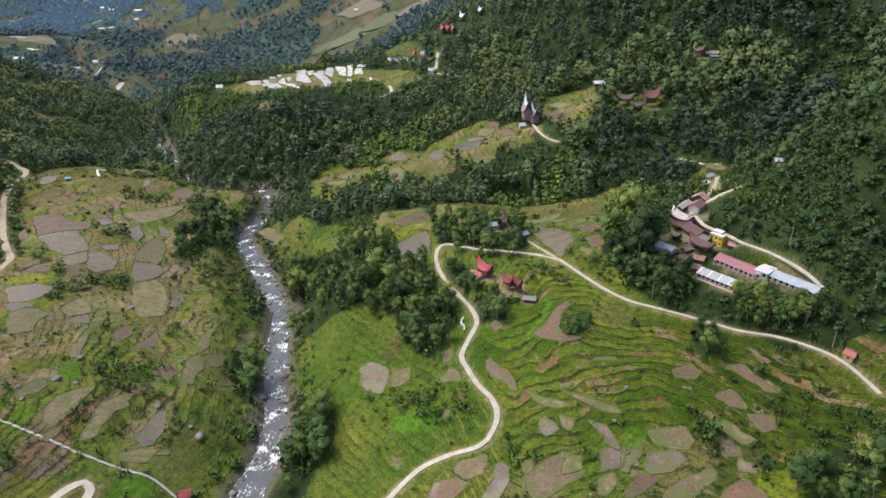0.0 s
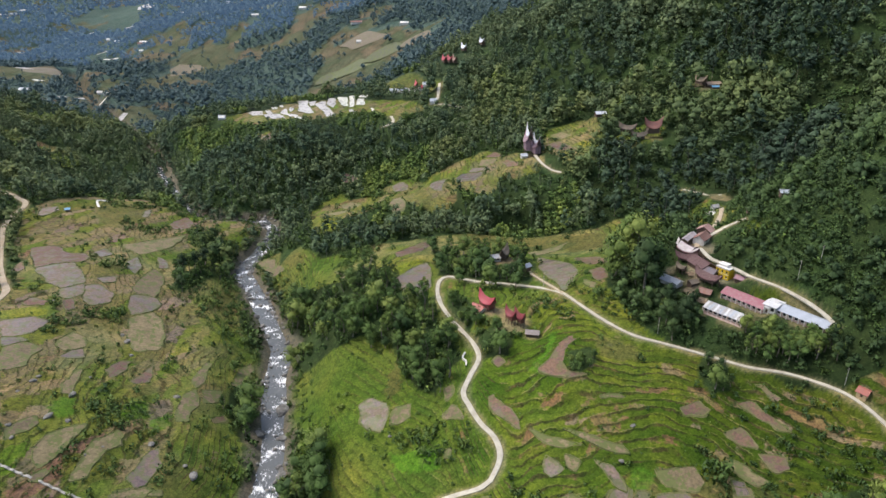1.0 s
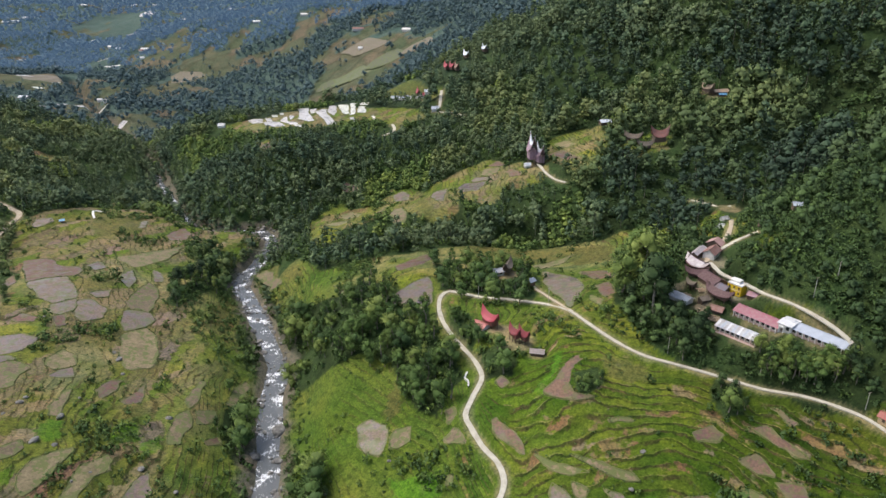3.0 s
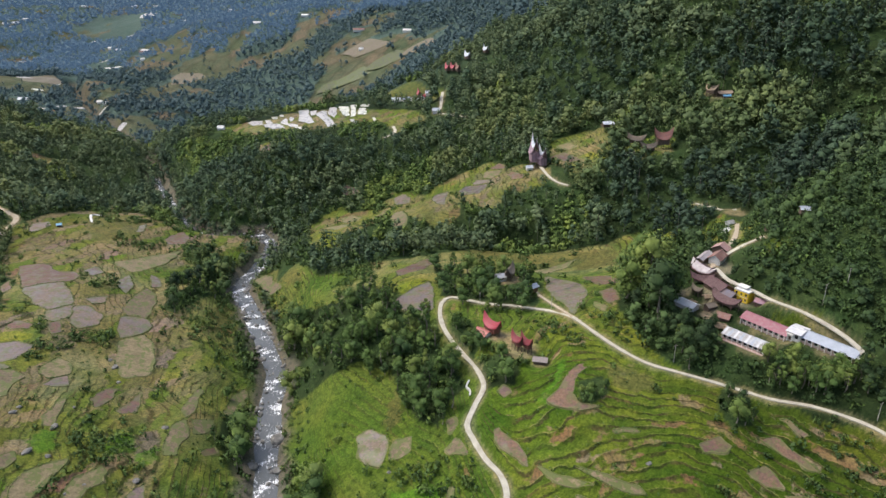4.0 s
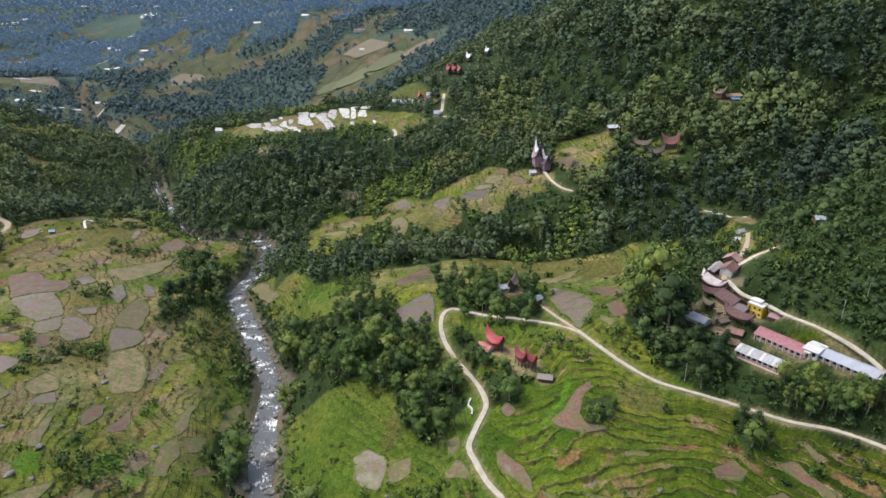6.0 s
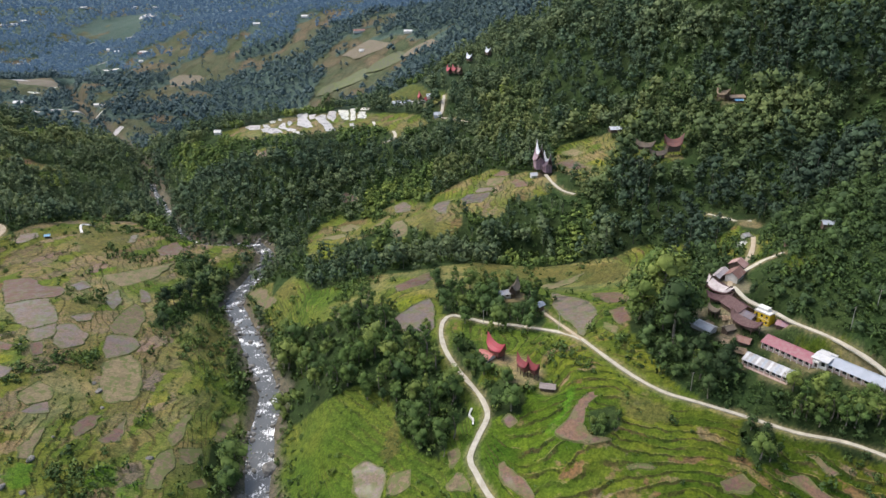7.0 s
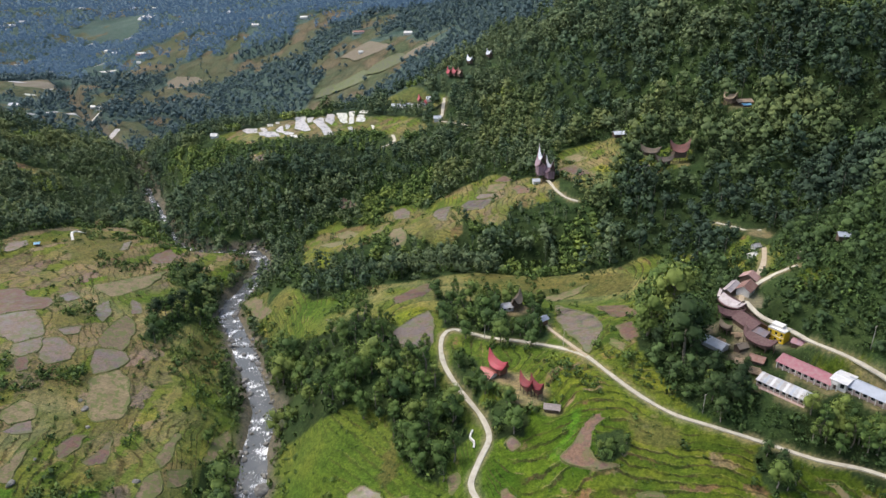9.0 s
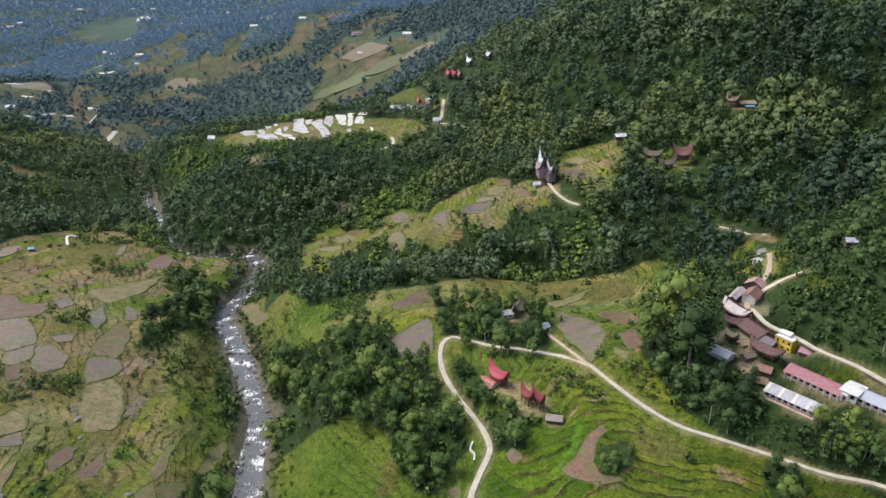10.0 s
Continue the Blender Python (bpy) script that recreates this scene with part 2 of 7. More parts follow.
# haze over the distant woods is painted in: bluish leaves and a blue glow
DISTANT_LEAF = leaf_material("distant_woods_painted_haze", (0.036, 0.066, 0.064), (0.048, 0.084, 0.08), (0.064, 0.104, 0.096), 0.2)
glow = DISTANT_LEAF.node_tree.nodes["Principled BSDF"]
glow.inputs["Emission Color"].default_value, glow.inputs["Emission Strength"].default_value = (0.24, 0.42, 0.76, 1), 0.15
BARK = weathered("bark", (0.17, 0.14, 0.11), (0.3, 0.27, 0.23), 0.9)
CONCRETE = weathered("concrete_road", (0.57, 0.54, 0.44), (0.43, 0.39, 0.31), 0.35, 0.85)
EARTH = weathered("earth_track", (0.42, 0.34, 0.24), (0.5, 0.43, 0.33), 0.3, 0.95)
ROCK = weathered("river_rock", (0.12, 0.115, 0.105), (0.27, 0.26, 0.235), 0.5, 0.85, bump=0.5, fine=3.0)
MUD = {"m": mud_material("wet_mud", (0.12, 0.092, 0.092), (0.2, 0.15, 0.122), 0.3, 0.6), "r": mud_material("red_soil", (0.095, 0.048, 0.04), (0.18, 0.105, 0.075), 0.4, 0.45),
       "t": mud_material("dry_field", (0.145, 0.118, 0.06), (0.225, 0.18, 0.11), 0.75, 0.8), "o": mud_material("fallow_field", (0.1, 0.125, 0.07), (0.13, 0.14, 0.085), 0.8),
       "b": mud_material("bare_far_field", (0.13, 0.115, 0.085), (0.165, 0.14, 0.11), 0.8, 0.3), "g": mud_material("young_rice", (0.1, 0.24, 0.02), (0.15, 0.27, 0.03), 0.8), "y": mud_material("grass_field", (0.18, 0.2, 0.04), (0.22, 0.22, 0.06), 0.8),
       # near-white base colour stands in for sky mirrored in the water
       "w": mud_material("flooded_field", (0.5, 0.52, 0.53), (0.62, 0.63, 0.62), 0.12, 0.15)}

# ---- the lie of the land ----
RIVER = np.array([(-70, 60, 5), (-88, 140, 4), (-85, 227, 2), (-81, 252, 1), (-84, 277, 1), (-91, 306, 0), (-97, 339, 0), (-102, 377, -1), (-123, 424, -1), (-139, 459, -2), (-156, 490, -3), (-158, 512, -3.7), (-154, 538, -4.3), (-152, 562, -5), (-156, 590, -5.7), (-169, 611, -6.3), (-184, 613, -7), (-199, 609, -7.7), (-218, 613, -8.3), (-242, 630, -9), (-268, 676, -12), (-322, 775, -21), (-356, 838, -26), (-420, 960, -30), (-560, 1150, -32), (-800, 1500, -36)], float)
# swells and hollows of the valley, 90 m apart from west to east, one row for each northing
RELIEF_Y = (170, 260, 350, 440, 540, 640, 740)
RELIEF_X = (-400, -300, -210, -130, -50, 30, 110, 190, 280)
RELIEF = [
    (28.1, 9.4, -6.8, -1.4, 7.3, -2.3, -12.7, 18.1, 17),
    (3.2, -52.6, 18.8, 12.3, -22.5, 12, 22.7, -29, -3.4),
    (-0, 7.9, 22.2, -53.6, 28.7, 10.4, -14.5, 54.5, 57),
    (-16.1, -17, 11.6, -30.8, 35.8, -29.3, 21.9, -54.3, -26.9),
    (-10, 25.6, -41.1, -6.9, 28.6, -41.2, 23.3, 18.3, -7.6),
    (17.4, -11.2, 4.9, -10.7, -29.2, 22.9, -18.3, -27.3, -2.6),
    (-72.5, -23.3, 30.7, -18.8, 20.6, -17, -6.5, 20.4, 17.4),
]
# smaller knolls and dips, 75 m apart, every other row moved 35 m east
KNOLL_Y = range(190, 761, 70)
KNOLL_X = range(-370, 306, 75)
KNOLLS = [
    (1.1, -4, -0.2, -0.5, -3.2, 0.2, 1.8, -6.7, 4.3, -4.3),
    (-1, 11.8, 2.8, -0.9, 2.4, 7.4, -10.1, 6.1, 5.5, -2.3),
    (-1.5, 0.7, -6.7, -3.9, 16.2, -16.8, 12.2, -2.1, 2.6, -1.4),
    (-5.4, 4.3, 1.7, 3.7, 12.6, -1.7, -3, 0.9, 4, -1),
    (1.2, -1.9, 7.6, -1.6, -13.5, -2.8, -12.6, -0.1, 3.5, -6.2),
    (-0.9, 3.6, 8.3, 9.4, 5.8, 12.6, 2.1, 0.5, -5.6, -3.7),
    (0.4, -4.3, 0.6, -3.4, -10.9, -3.3, -4.2, 0.1, 1.7, 0.8),
    (1.7, -1.3, 3.7, 1.5, 1.5, 1.7, 0.5, 0, -0.2, 0.1),
    (-0.6, 0.6, -1.7, 1.9, -1.2, 0.4, -0.6, 0, -0.2, 0),
]
# a wooded gully that runs down to the river
GULLY = [(-92, 506, 0), (-55, 506, 1), (-20, 507, 1), (20, 498, 1), (60, 486, 0.8), (104, 472, 0)]
# the hills beyond and behind: easting, northing, radius, height
HILLS_MIDDLE = [(-445, 740, 70, 45), (-150, 715, 45, 15), (-180, 870, 80, 3), (-80, 870, 80, 4), (-650, 1160, 110, 4), (-560, 1160, 110, -3), (-740, 1170, 110, -43), (-300, 900, 110, 80), (-200, 1200, 150, -23), (-900, 1600, 180, -17), (-700, 1500, 180, -42), (-450, 1500, 160, -39), (-600, 900, 230, 34), (-300, 950, 200, -117), (-60, 950, 180, 39), (150, 900, 180, 3), (380, 800, 200, 98), (-800, 1300, 300, 56), (-450, 1300, 260, -76), (-150, 1350, 260, 35), (150, 1400, 300, -38), (500, 1300, 350, 201)]
HILLS_FAR = [(-1000, 1800, 350, -78), (-600, 1750, 280, 36), (-300, 1700, 250, 36), (0, 1900, 300, -34), (600, 2000, 500, 146), (-1500, 2500, 600, 8), (-700, 2500, 500, 34), (100, 2600, 500, 41), (-600, 3400, 700, -174), (500, 3500, 800, 405), (-1800, 3800, 800, 89), (-600, 4400, 800, 101), (0, 80, 200, -61), (-350, 80, 200, 39), (300, 80, 200, 48), (-550, 450, 200, 31), (430, 450, 200, 79)]


def hash01(ix, iy, seed):
    v = np.sin(ix * 127.1 + iy * 311.7 + seed * 74.7) * 43758.5453
    return v - np.floor(v)


def value_noise(x, y, size, seed=0):
    """Smooth noise from -1 to 1 with lumps of the given size in metres."""
    x, y = np.asarray(x, float) / size, np.asarray(y, float) / size
    ix, iy = np.floor(x), np.floor(y)
    fx, fy = x - ix, y - iy
    fx, fy = fx * fx * (3 - 2 * fx), fy * fy * (3 - 2 * fy)
    a, b = hash01(ix, iy, seed), hash01(ix + 1, iy, seed)
    c, d = hash01(ix, iy + 1, seed), hash01(ix + 1, iy + 1, seed)
    return 2 * ((a * (1 - fx) + b * fx) * (1 - fy) + (c * (1 - fx) + d * fx) * fy) - 1


def smooth(a, b, v):
    s = np.clip((v - a) / (b - a), 0, 1)
    return s * s * (3 - 2 * s)


def near_line(x, y, line):
    """The distance of each place from a line on the plan, and the line's height beside it."""
    best, level = np.full(x.shape, 1e9), np.zeros(x.shape)
    for (ax, ay, az), (bx, by, bz) in zip(line[:-1], line[1:]):
        ux, uy = bx - ax, by - ay
        s = np.clip(((x - ax) * ux + (y - ay) * uy) / (ux * ux + uy * uy), 0, 1)
        d = np.hypot(x - ax - s * ux, y - ay - s * uy)
        closer = d < best
        best = np.where(closer, d, best)
        level = np.where(closer, az + s * (bz - az), level)
    return best, level


def rolling(x, y):
    """The broad lie of the land, with no river, terraces or roads cut into it."""
    x, y = np.asarray(x, float), np.asarray(y, float)
    h = np.full(x.shape, 35.0)
    for gy, row in zip(RELIEF_Y, RELIEF):
        for gx, rise in zip(RELIEF_X, row):
            gx += 22 if (gy // 10) % 2 else 0
            h += rise * np.exp(-((x - gx) ** 2 + (y - gy) ** 2) / 12800)
    for r, (gy, row) in enumerate(zip(KNOLL_Y, KNOLLS)):
        for gx, rise in zip(KNOLL_X, row):
            h += rise * np.exp(-((x - gx - 35 * (r % 2)) ** 2 + (y - gy) ** 2) / 6728)
    for gx, gy, r, rise in HILLS_MIDDLE + HILLS_FAR:
        h += rise * np.exp(-((x - gx) ** 2 + (y - gy) ** 2) / (2 * r * r))
    d, deep = near_line(x, y, GULLY)
    return h - 19 * deep * np.exp(-(d / 17) ** 2)


def river_land(x, y):
    """The land with the river's bed and gorge cut into it."""
    h = rolling(x, y)
    far = smooth(1150, 2100, np.asarray(y, float))
    h = h + far * (22 * value_noise(x, y, 160, 3) + 9 * value_noise(x, y, 60, 4)) + (1 - far) * 1.2 * value_noise(x, y, 28, 5)
    spurs = smooth(70, 150, np.asarray(x, float)) * smooth(430, 520, np.asarray(y, float)) * (1 - far)
    spurs = spurs + smooth(-300, -380, np.asarray(x, float)) * smooth(640, 720, np.asarray(y, float)) * (1 - far)
    h = h + spurs * (7 * value_noise(x + 0.3 * np.asarray(y, float), y, 75, 6) - 4 * np.abs(value_noise(x, y, 42, 7)) + 1.5)
    u, v = (np.asarray(x, float) + 150) / 150, (np.asarray(y, float) - 880) / 85
    shelf = 1 - smooth(0.75, 1.25, np.hypot(u, v))
    h = h + shelf * ((46.3 + 0.110 * (x + 150) + 0.005 * (y - 868)) - h)
    d, level = near_line(np.asarray(x, float), np.asarray(y, float), RIVER)
    half = 5.0 + 1.2 * value_noise(x, y, 23, 8) - 1.5 * smooth(600, 680, np.asarray(y, float))
    bank = smooth(half, half + 34 - 12 * smooth(430, 470, np.asarray(y, float)) * smooth(-148, -160, np.asarray(x, float)), d)
    low = level - 1.2 + 3.0 * smooth(half - 1, half + 5, d)
    h = np.where(d < 90, low + (np.maximum(h, low) - low) * bank, h)
    return h
MAIN_ROAD = [(-32, 198), (-21.8, 210.2), (-9.9, 221.0), (2.0, 224.8), (15.8, 225.7), (20.7, 230.6), (23.6, 238.4), (21.7, 247.5), (15.8, 256.4), (10.9, 268.4), (8.9, 275.6), (12.9, 286.1), (16.9, 294.7), (15.9, 303.0), (11.9, 314.2), (5.0, 328.8), (-1.0, 344.7), (-3.9, 361.3), (-2.9, 374.2), (2.0, 379.8), (10.9, 373.4), (22.0, 363.5), (37.1, 355.1), (51.9, 343.4), (62.4, 330.2)]
EAST_ROAD = [(62.4, 330.2), (68.2, 316.5), (77.1, 301.9), (88.4, 289.3), (99.9, 281.8), (111.5, 275.0), (121.9, 268.8), (132.3, 262.2), (144.3, 256.0), (153.2, 248.7), (161.0, 240.3), (165.9, 231.2), (170.0, 218.2)]
HOUSE_TRACK = [(62.4, 330.2), (56.9, 345.1), (51.4, 363.5), (48.6, 374.6)]
VILLAGE_ROAD = [(137.8, 350.1), (137.7, 333.2), (145.0, 317.1), (148.2, 309.4), (154.2, 299.6), (159.2, 290.8), (164.3, 280.9), (167.3, 273.0), (168.4, 267.1)]
HILL_TRACK = [(135.8, 350.2), (142.3, 363.4), (150.6, 372.2), (158.8, 383.7), (167.2, 400.4), (175.1, 419.2)]
HILL_LANE = [(141.2, 360.0), (147.2, 364.3), (157.9, 367.6), (167.1, 366.1)]
WEST_ROAD = [(-261, 361), (-263.2, 377.1), (-279.4, 399.4), (-297.8, 427.3), (-323.1, 471.1), (-336.0, 500.0), (-340.2, 535.4), (-352.5, 546.8), (-374, 559)]
HAIRPIN_TRACK = [(-152, 200), (-148.7, 206.6), (-144.7, 210.6), (-140.9, 207.8), (-141, 203)]
CANAL = [(-187, 231), (-163.5, 226.0), (-139.5, 221.3), (-122.8, 219.6), (-111.0, 215.1)]
TOWER_PATH = [(77.1, 583.5), (79.7, 559.6), (85.1, 542.3), (92.5, 533.5)]
FAR_LANE = [(-7, 889), (-8, 793), (-13, 779), (4, 763), (18, 746)]
MEADOW_PATH = [(-60, 775), (-57, 762), (-61, 755), (-69, 751)]
OPEN_WEST = [(-342, 523), (-329, 546), (-319, 585), (-357, 726), (-262, 604), (-233, 604), (-199, 601), (-172, 603), (-160, 570), (-170, 515), (-147, 454), (-124, 393), (-108, 361), (-102, 321), (-93, 278), (-176, 245)]
OPEN_CENTRE = [(-120, 486), (-114, 497), (-90, 459), (-42, 454), (-8, 461), (20, 475), (54, 474), (79, 468), (105, 458), (131, 453), (148, 438), (121, 414), (102, 393), (85, 333), (97, 295), (118, 273), (143, 254), (160, 240), (175, 200), (165, 150), (-58, 150), (-62, 205), (-54, 240), (-64, 276), (-78, 279), (-86, 329), (-86, 357), (-106, 419), (-124, 466), (-157, 508), (-153, 528)]
GROVE_HOLLOW = [(-105, 439), (-80, 407), (-65, 399), (-53, 414), (-30, 391), (-14, 364), (0, 323), (10, 299), (2, 294), (-4, 279), (-13, 286), (-20, 299), (-28, 322), (-44, 335), (-58, 329), (-74, 334), (-87, 340), (-102, 386), (-115, 418)]
GROVE_LOOP = [(3, 360), (13, 350), (16, 331), (14, 315), (8, 324), (2, 338)]
GROVE_YARD = [(15, 315), (29, 312), (34, 300), (31, 291), (20, 293), (15, 303)]
GROVE_KNOLL = [(-8, 427), (7, 415), (27, 416), (48, 408), (56, 384), (47, 349), (26, 354), (12, 369), (-4, 383)]
GROVE_BAMBOO = [(96, 376), (113, 388), (120, 363), (116, 336), (106, 312), (93, 315), (85, 327)]
GROVE_SCHOOL = [(106, 313), (117, 309), (116, 290), (110, 277), (103, 278), (99, 292)]
GROVE_ROADSIDE = [(114, 271), (124, 266), (123, 254), (113, 253), (111, 263)]
GROVE_EAST = [(130, 279), (141, 279), (153, 271), (150, 259), (137, 256), (128, 263)]
GROVE_CORNER = [(153, 261), (165, 254), (159, 240), (149, 247)]
GROVE_WEST_BANK = [(-208, 520), (-200, 538), (-186, 534), (-174, 520), (-168, 502), (-160, 470), (-166, 448), (-172, 412), (-182, 416), (-184, 438), (-180, 470), (-186, 500)]
GROVE_RIVERSIDE = [(-117, 338), (-105, 337), (-96, 313), (-91, 283), (-101, 282), (-114, 304)]
GROVE_LOWER = [(-66, 272), (-55, 263), (-53, 242), (-59, 214), (-72, 215), (-77, 248)]
GROVE_CORNER_LOW = [(148, 205), (163, 203), (151, 176), (132, 186)]
GROVE_BUSH = [(58, 283), (69, 284), (69, 275), (60, 269), (57, 274)]
GROVE_BANK_SHRUBS = [(-176, 419), (-170, 449), (-134, 415), (-112, 366), (-123, 355), (-147, 365)]
CLEARINGS = [(16, 590, 53, 39, 116), (-33, 592, 70, 31, 110), (-81, 588, 57, 30, 107), (-101, 550, 43, 11, 111), (110, 597, 51, 23, 98),
    (64, 575, 30, 15, 108), (-67, 815, 70, 29, 106), (-195, 763, 26, 14, 131)]
MEADOWS_FAR = [(-669, 1603, 85, 67, 0), (-105, 1282, 95, 80, 0),
    (-152, 1236, 97, 80, 0), (-193, 1235, 62, 80, 0), (-642, 1130, 110, 80, 0), (-808, 1369, 91, 80, 0), (-545, 1476, 58, 80, 0),
    (-518, 1116, 46, 64, 0), (-733, 1405, 78, 52, 0)]
CLEARINGS_FAR = [(-484, 808, 36, 20, 11), (225, 609, 19, 7, 118), (152, 561, 26, 15, 108), (-47, 927, 66, 19, 123), 
    (167, 403, 50, 11, 71), (155, 291, 15, 6, 111), (167, 344, 14, 7, 87)]
FIELDS_WEST_1 = [("r", (-292.0, 454.7), (-277.0, 460.4), (-262.8, 448.1), (-250.8, 447.4), (-244.0, 441.5), (-243.4, 425.9), (-255.3, 420.5), (-265.8, 413.6), (-280.7, 436.8)),
    ("m", (-264.6, 411.5), (-245.2, 422.3), (-233.7, 409.8), (-224.7, 394.6), (-232.5, 382.9), (-244.9, 390.2), (-256.6, 402.3)),
    ("m", (-233.2, 381.0), (-224.0, 393.1), (-218.6, 380.1), (-223.3, 371.1), (-230.9, 373.3)),
    ("m", (-223.0, 390.9), (-216.9, 396.1), (-205.1, 388.2), (-201.6, 377.5), (-210.1, 369.8), (-215.6, 373.8)),
    ("o", (-229.8, 411.3), (-226.3, 428.5), (-218.3, 433.3), (-215.3, 415.8), (-224.0, 404.2)),
    ("m", (-222.0, 403.4), (-214.3, 413.4), (-210.2, 404.0), (-216.6, 399.1)),
    ("m", (-221.1, 445.2), (-218.8, 458.0), (-207.4, 436.9), (-208.1, 426.2), (-213.6, 430.7)),
    ("m", (-208.2, 465.6), (-200.2, 460.4), (-194.9, 446.4), (-199.3, 443.0))]
FIELDS_WEST_2 = [("t", (-202.9, 423.7), (-199.8, 439.3), (-191.7, 432.5), (-186.7, 414.4), (-184.3, 399.0), (-194.8, 395.7), (-200.2, 402.0)),
    ("m", (-196.2, 392.6), (-183.7, 397.5), (-177.4, 390.0), (-178.7, 379.9), (-186.8, 371.3), (-191.7, 377.8)),
    ("t", (-186.7, 368.5), (-178.0, 378.0), (-171.6, 374.0), (-162.2, 352.8), (-160.4, 339.7), (-171.4, 333.5), (-178.8, 344.2)),
    ("m", (-245.8, 341.6), (-229.9, 346.8), (-220.1, 344.4), (-221.2, 330.6), (-228.2, 324.7), (-234.3, 322.5)),
    ("m", (-233.5, 321.3), (-223.9, 325.0), (-219.2, 321.7), (-225.8, 313.2), (-228.1, 312.2)),
    ("t", (-227.0, 310.5), (-222.5, 317.3), (-217.1, 320.4), (-210.0, 315.0), (-209.9, 307.2), (-207.8, 298.5), (-212.4, 290.3), (-213.7, 288.1)),
    ("t", (-208.3, 328.1), (-205.6, 340.2), (-197.0, 334.6), (-192.8, 325.6), (-199.6, 319.2), (-205.1, 321.6))]
FIELDS_WEST_3 = [("m", (-198.5, 313.1), (-197.4, 320.4), (-192.5, 323.7), (-188.5, 316.7), (-194.8, 312.3)),
    ("r", (-282.8, 420.7), (-283.4, 429.4), (-271.9, 413.1), (-274.2, 407.4), (-281.8, 410.8)),
    ("r", (-244.8, 361.4), (-241.0, 367.6), (-231.3, 364.6), (-231.5, 358.9), (-240.5, 357.7)),
    ("r", (-225.3, 368.7), (-221.0, 373.0), (-215.4, 362.4), (-218.7, 358.4)),
    ("y", (-251.7, 351.8), (-237.6, 355.3), (-226.0, 356.2), (-224.2, 350.8), (-238.1, 344.7), (-246.8, 343.4)),
    ("o", (-159.0, 429.0), (-156.2, 455.9), (-147.1, 450.5), (-140.5, 414.9), (-143.1, 400.7), (-152.8, 409.7)),
    ("y", (-154.1, 349.5), (-148.4, 354.4), (-144.8, 346.3), (-148.0, 339.2), (-152.9, 335.7)),
    ("t", (-185.1, 287.8), (-186.9, 302.1), (-184.3, 305.2), (-180.6, 294.6), (-178.8, 282.8), (-182.2, 281.1)),
    ("r", (-174.5, 307.7), (-171.8, 320.6), (-167.8, 321.4), (-165.5, 312.5), (-169.3, 302.2))]
FIELDS_WEST_4 = [("r", (-160.0, 302.8), (-157.3, 316.8), (-156.1, 324.6), (-152.6, 312.2), (-151.3, 305.3), (-156.7, 301.4)),
    ("o", (-160.4, 298.6), (-150.7, 303.8), (-145.2, 300.2), (-145.8, 294.7), (-155.2, 291.3)),
    ("g", (-157.1, 283.0), (-149.2, 289.4), (-143.6, 285.5), (-142.7, 276.3), (-150.7, 270.9)),
    ("g", (-140.3, 274.9), (-134.3, 281.8), (-130.4, 274.3), (-134.3, 267.5)),
    ("t", (-169.9, 234.0), (-174.3, 240.6), (-173.4, 250.1), (-170.1, 257.6), (-163.2, 263.1), (-162.9, 254.7), (-164.0, 244.7), (-165.3, 235.7), (-166.7, 231.9)),
    ("t", (-169.1, 225.9), (-164.9, 232.6), (-162.4, 231.0), (-163.9, 226.1), (-167.3, 224.4)),
    ("t", (-155.9, 234.3), (-155.7, 246.5), (-155.3, 256.2), (-150.5, 264.5), (-147.0, 261.9), (-145.3, 254.8), (-149.0, 249.5), (-150.5, 239.8), (-150.9, 233.0), (-153.8, 229.7))]
FIELDS_WEST_5 = [("g", (-181.4, 268.2), (-180.8, 279.2), (-174.8, 279.7), (-170.8, 268.9), (-175.0, 262.8)),
    ("t", (-189.8, 246.9), (-185.8, 254.3), (-183.0, 260.0), (-179.4, 255.2), (-181.6, 248.3), (-186.7, 241.1)),
    ("m", (-132.4, 255.7), (-129.7, 258.4), (-123.8, 248.8), (-125.3, 245.0), (-126.4, 236.5), (-130.0, 233.9), (-136.0, 238.6), (-134.3, 247.9)),
    ("t", (-136.9, 228.6), (-131.8, 232.7), (-120.3, 235.3), (-119.3, 232.3), (-136.1, 226.7)),
    ("t", (-133.0, 289.3), (-133.6, 299.0), (-129.0, 306.0), (-124.4, 295.8), (-124.7, 280.6), (-129.4, 279.0)),
    ("t", (-126.3, 307.9), (-119.3, 315.0), (-116.5, 309.7), (-119.3, 301.0), (-123.6, 299.3)),
    ("r", (-118.1, 288.1), (-112.8, 296.9), (-110.6, 293.6), (-115.1, 286.9)),
    ("t", (-132.5, 312.4), (-133.6, 324.1), (-132.3, 336.9), (-129.7, 335.1), (-127.8, 315.4), (-129.6, 307.8))]
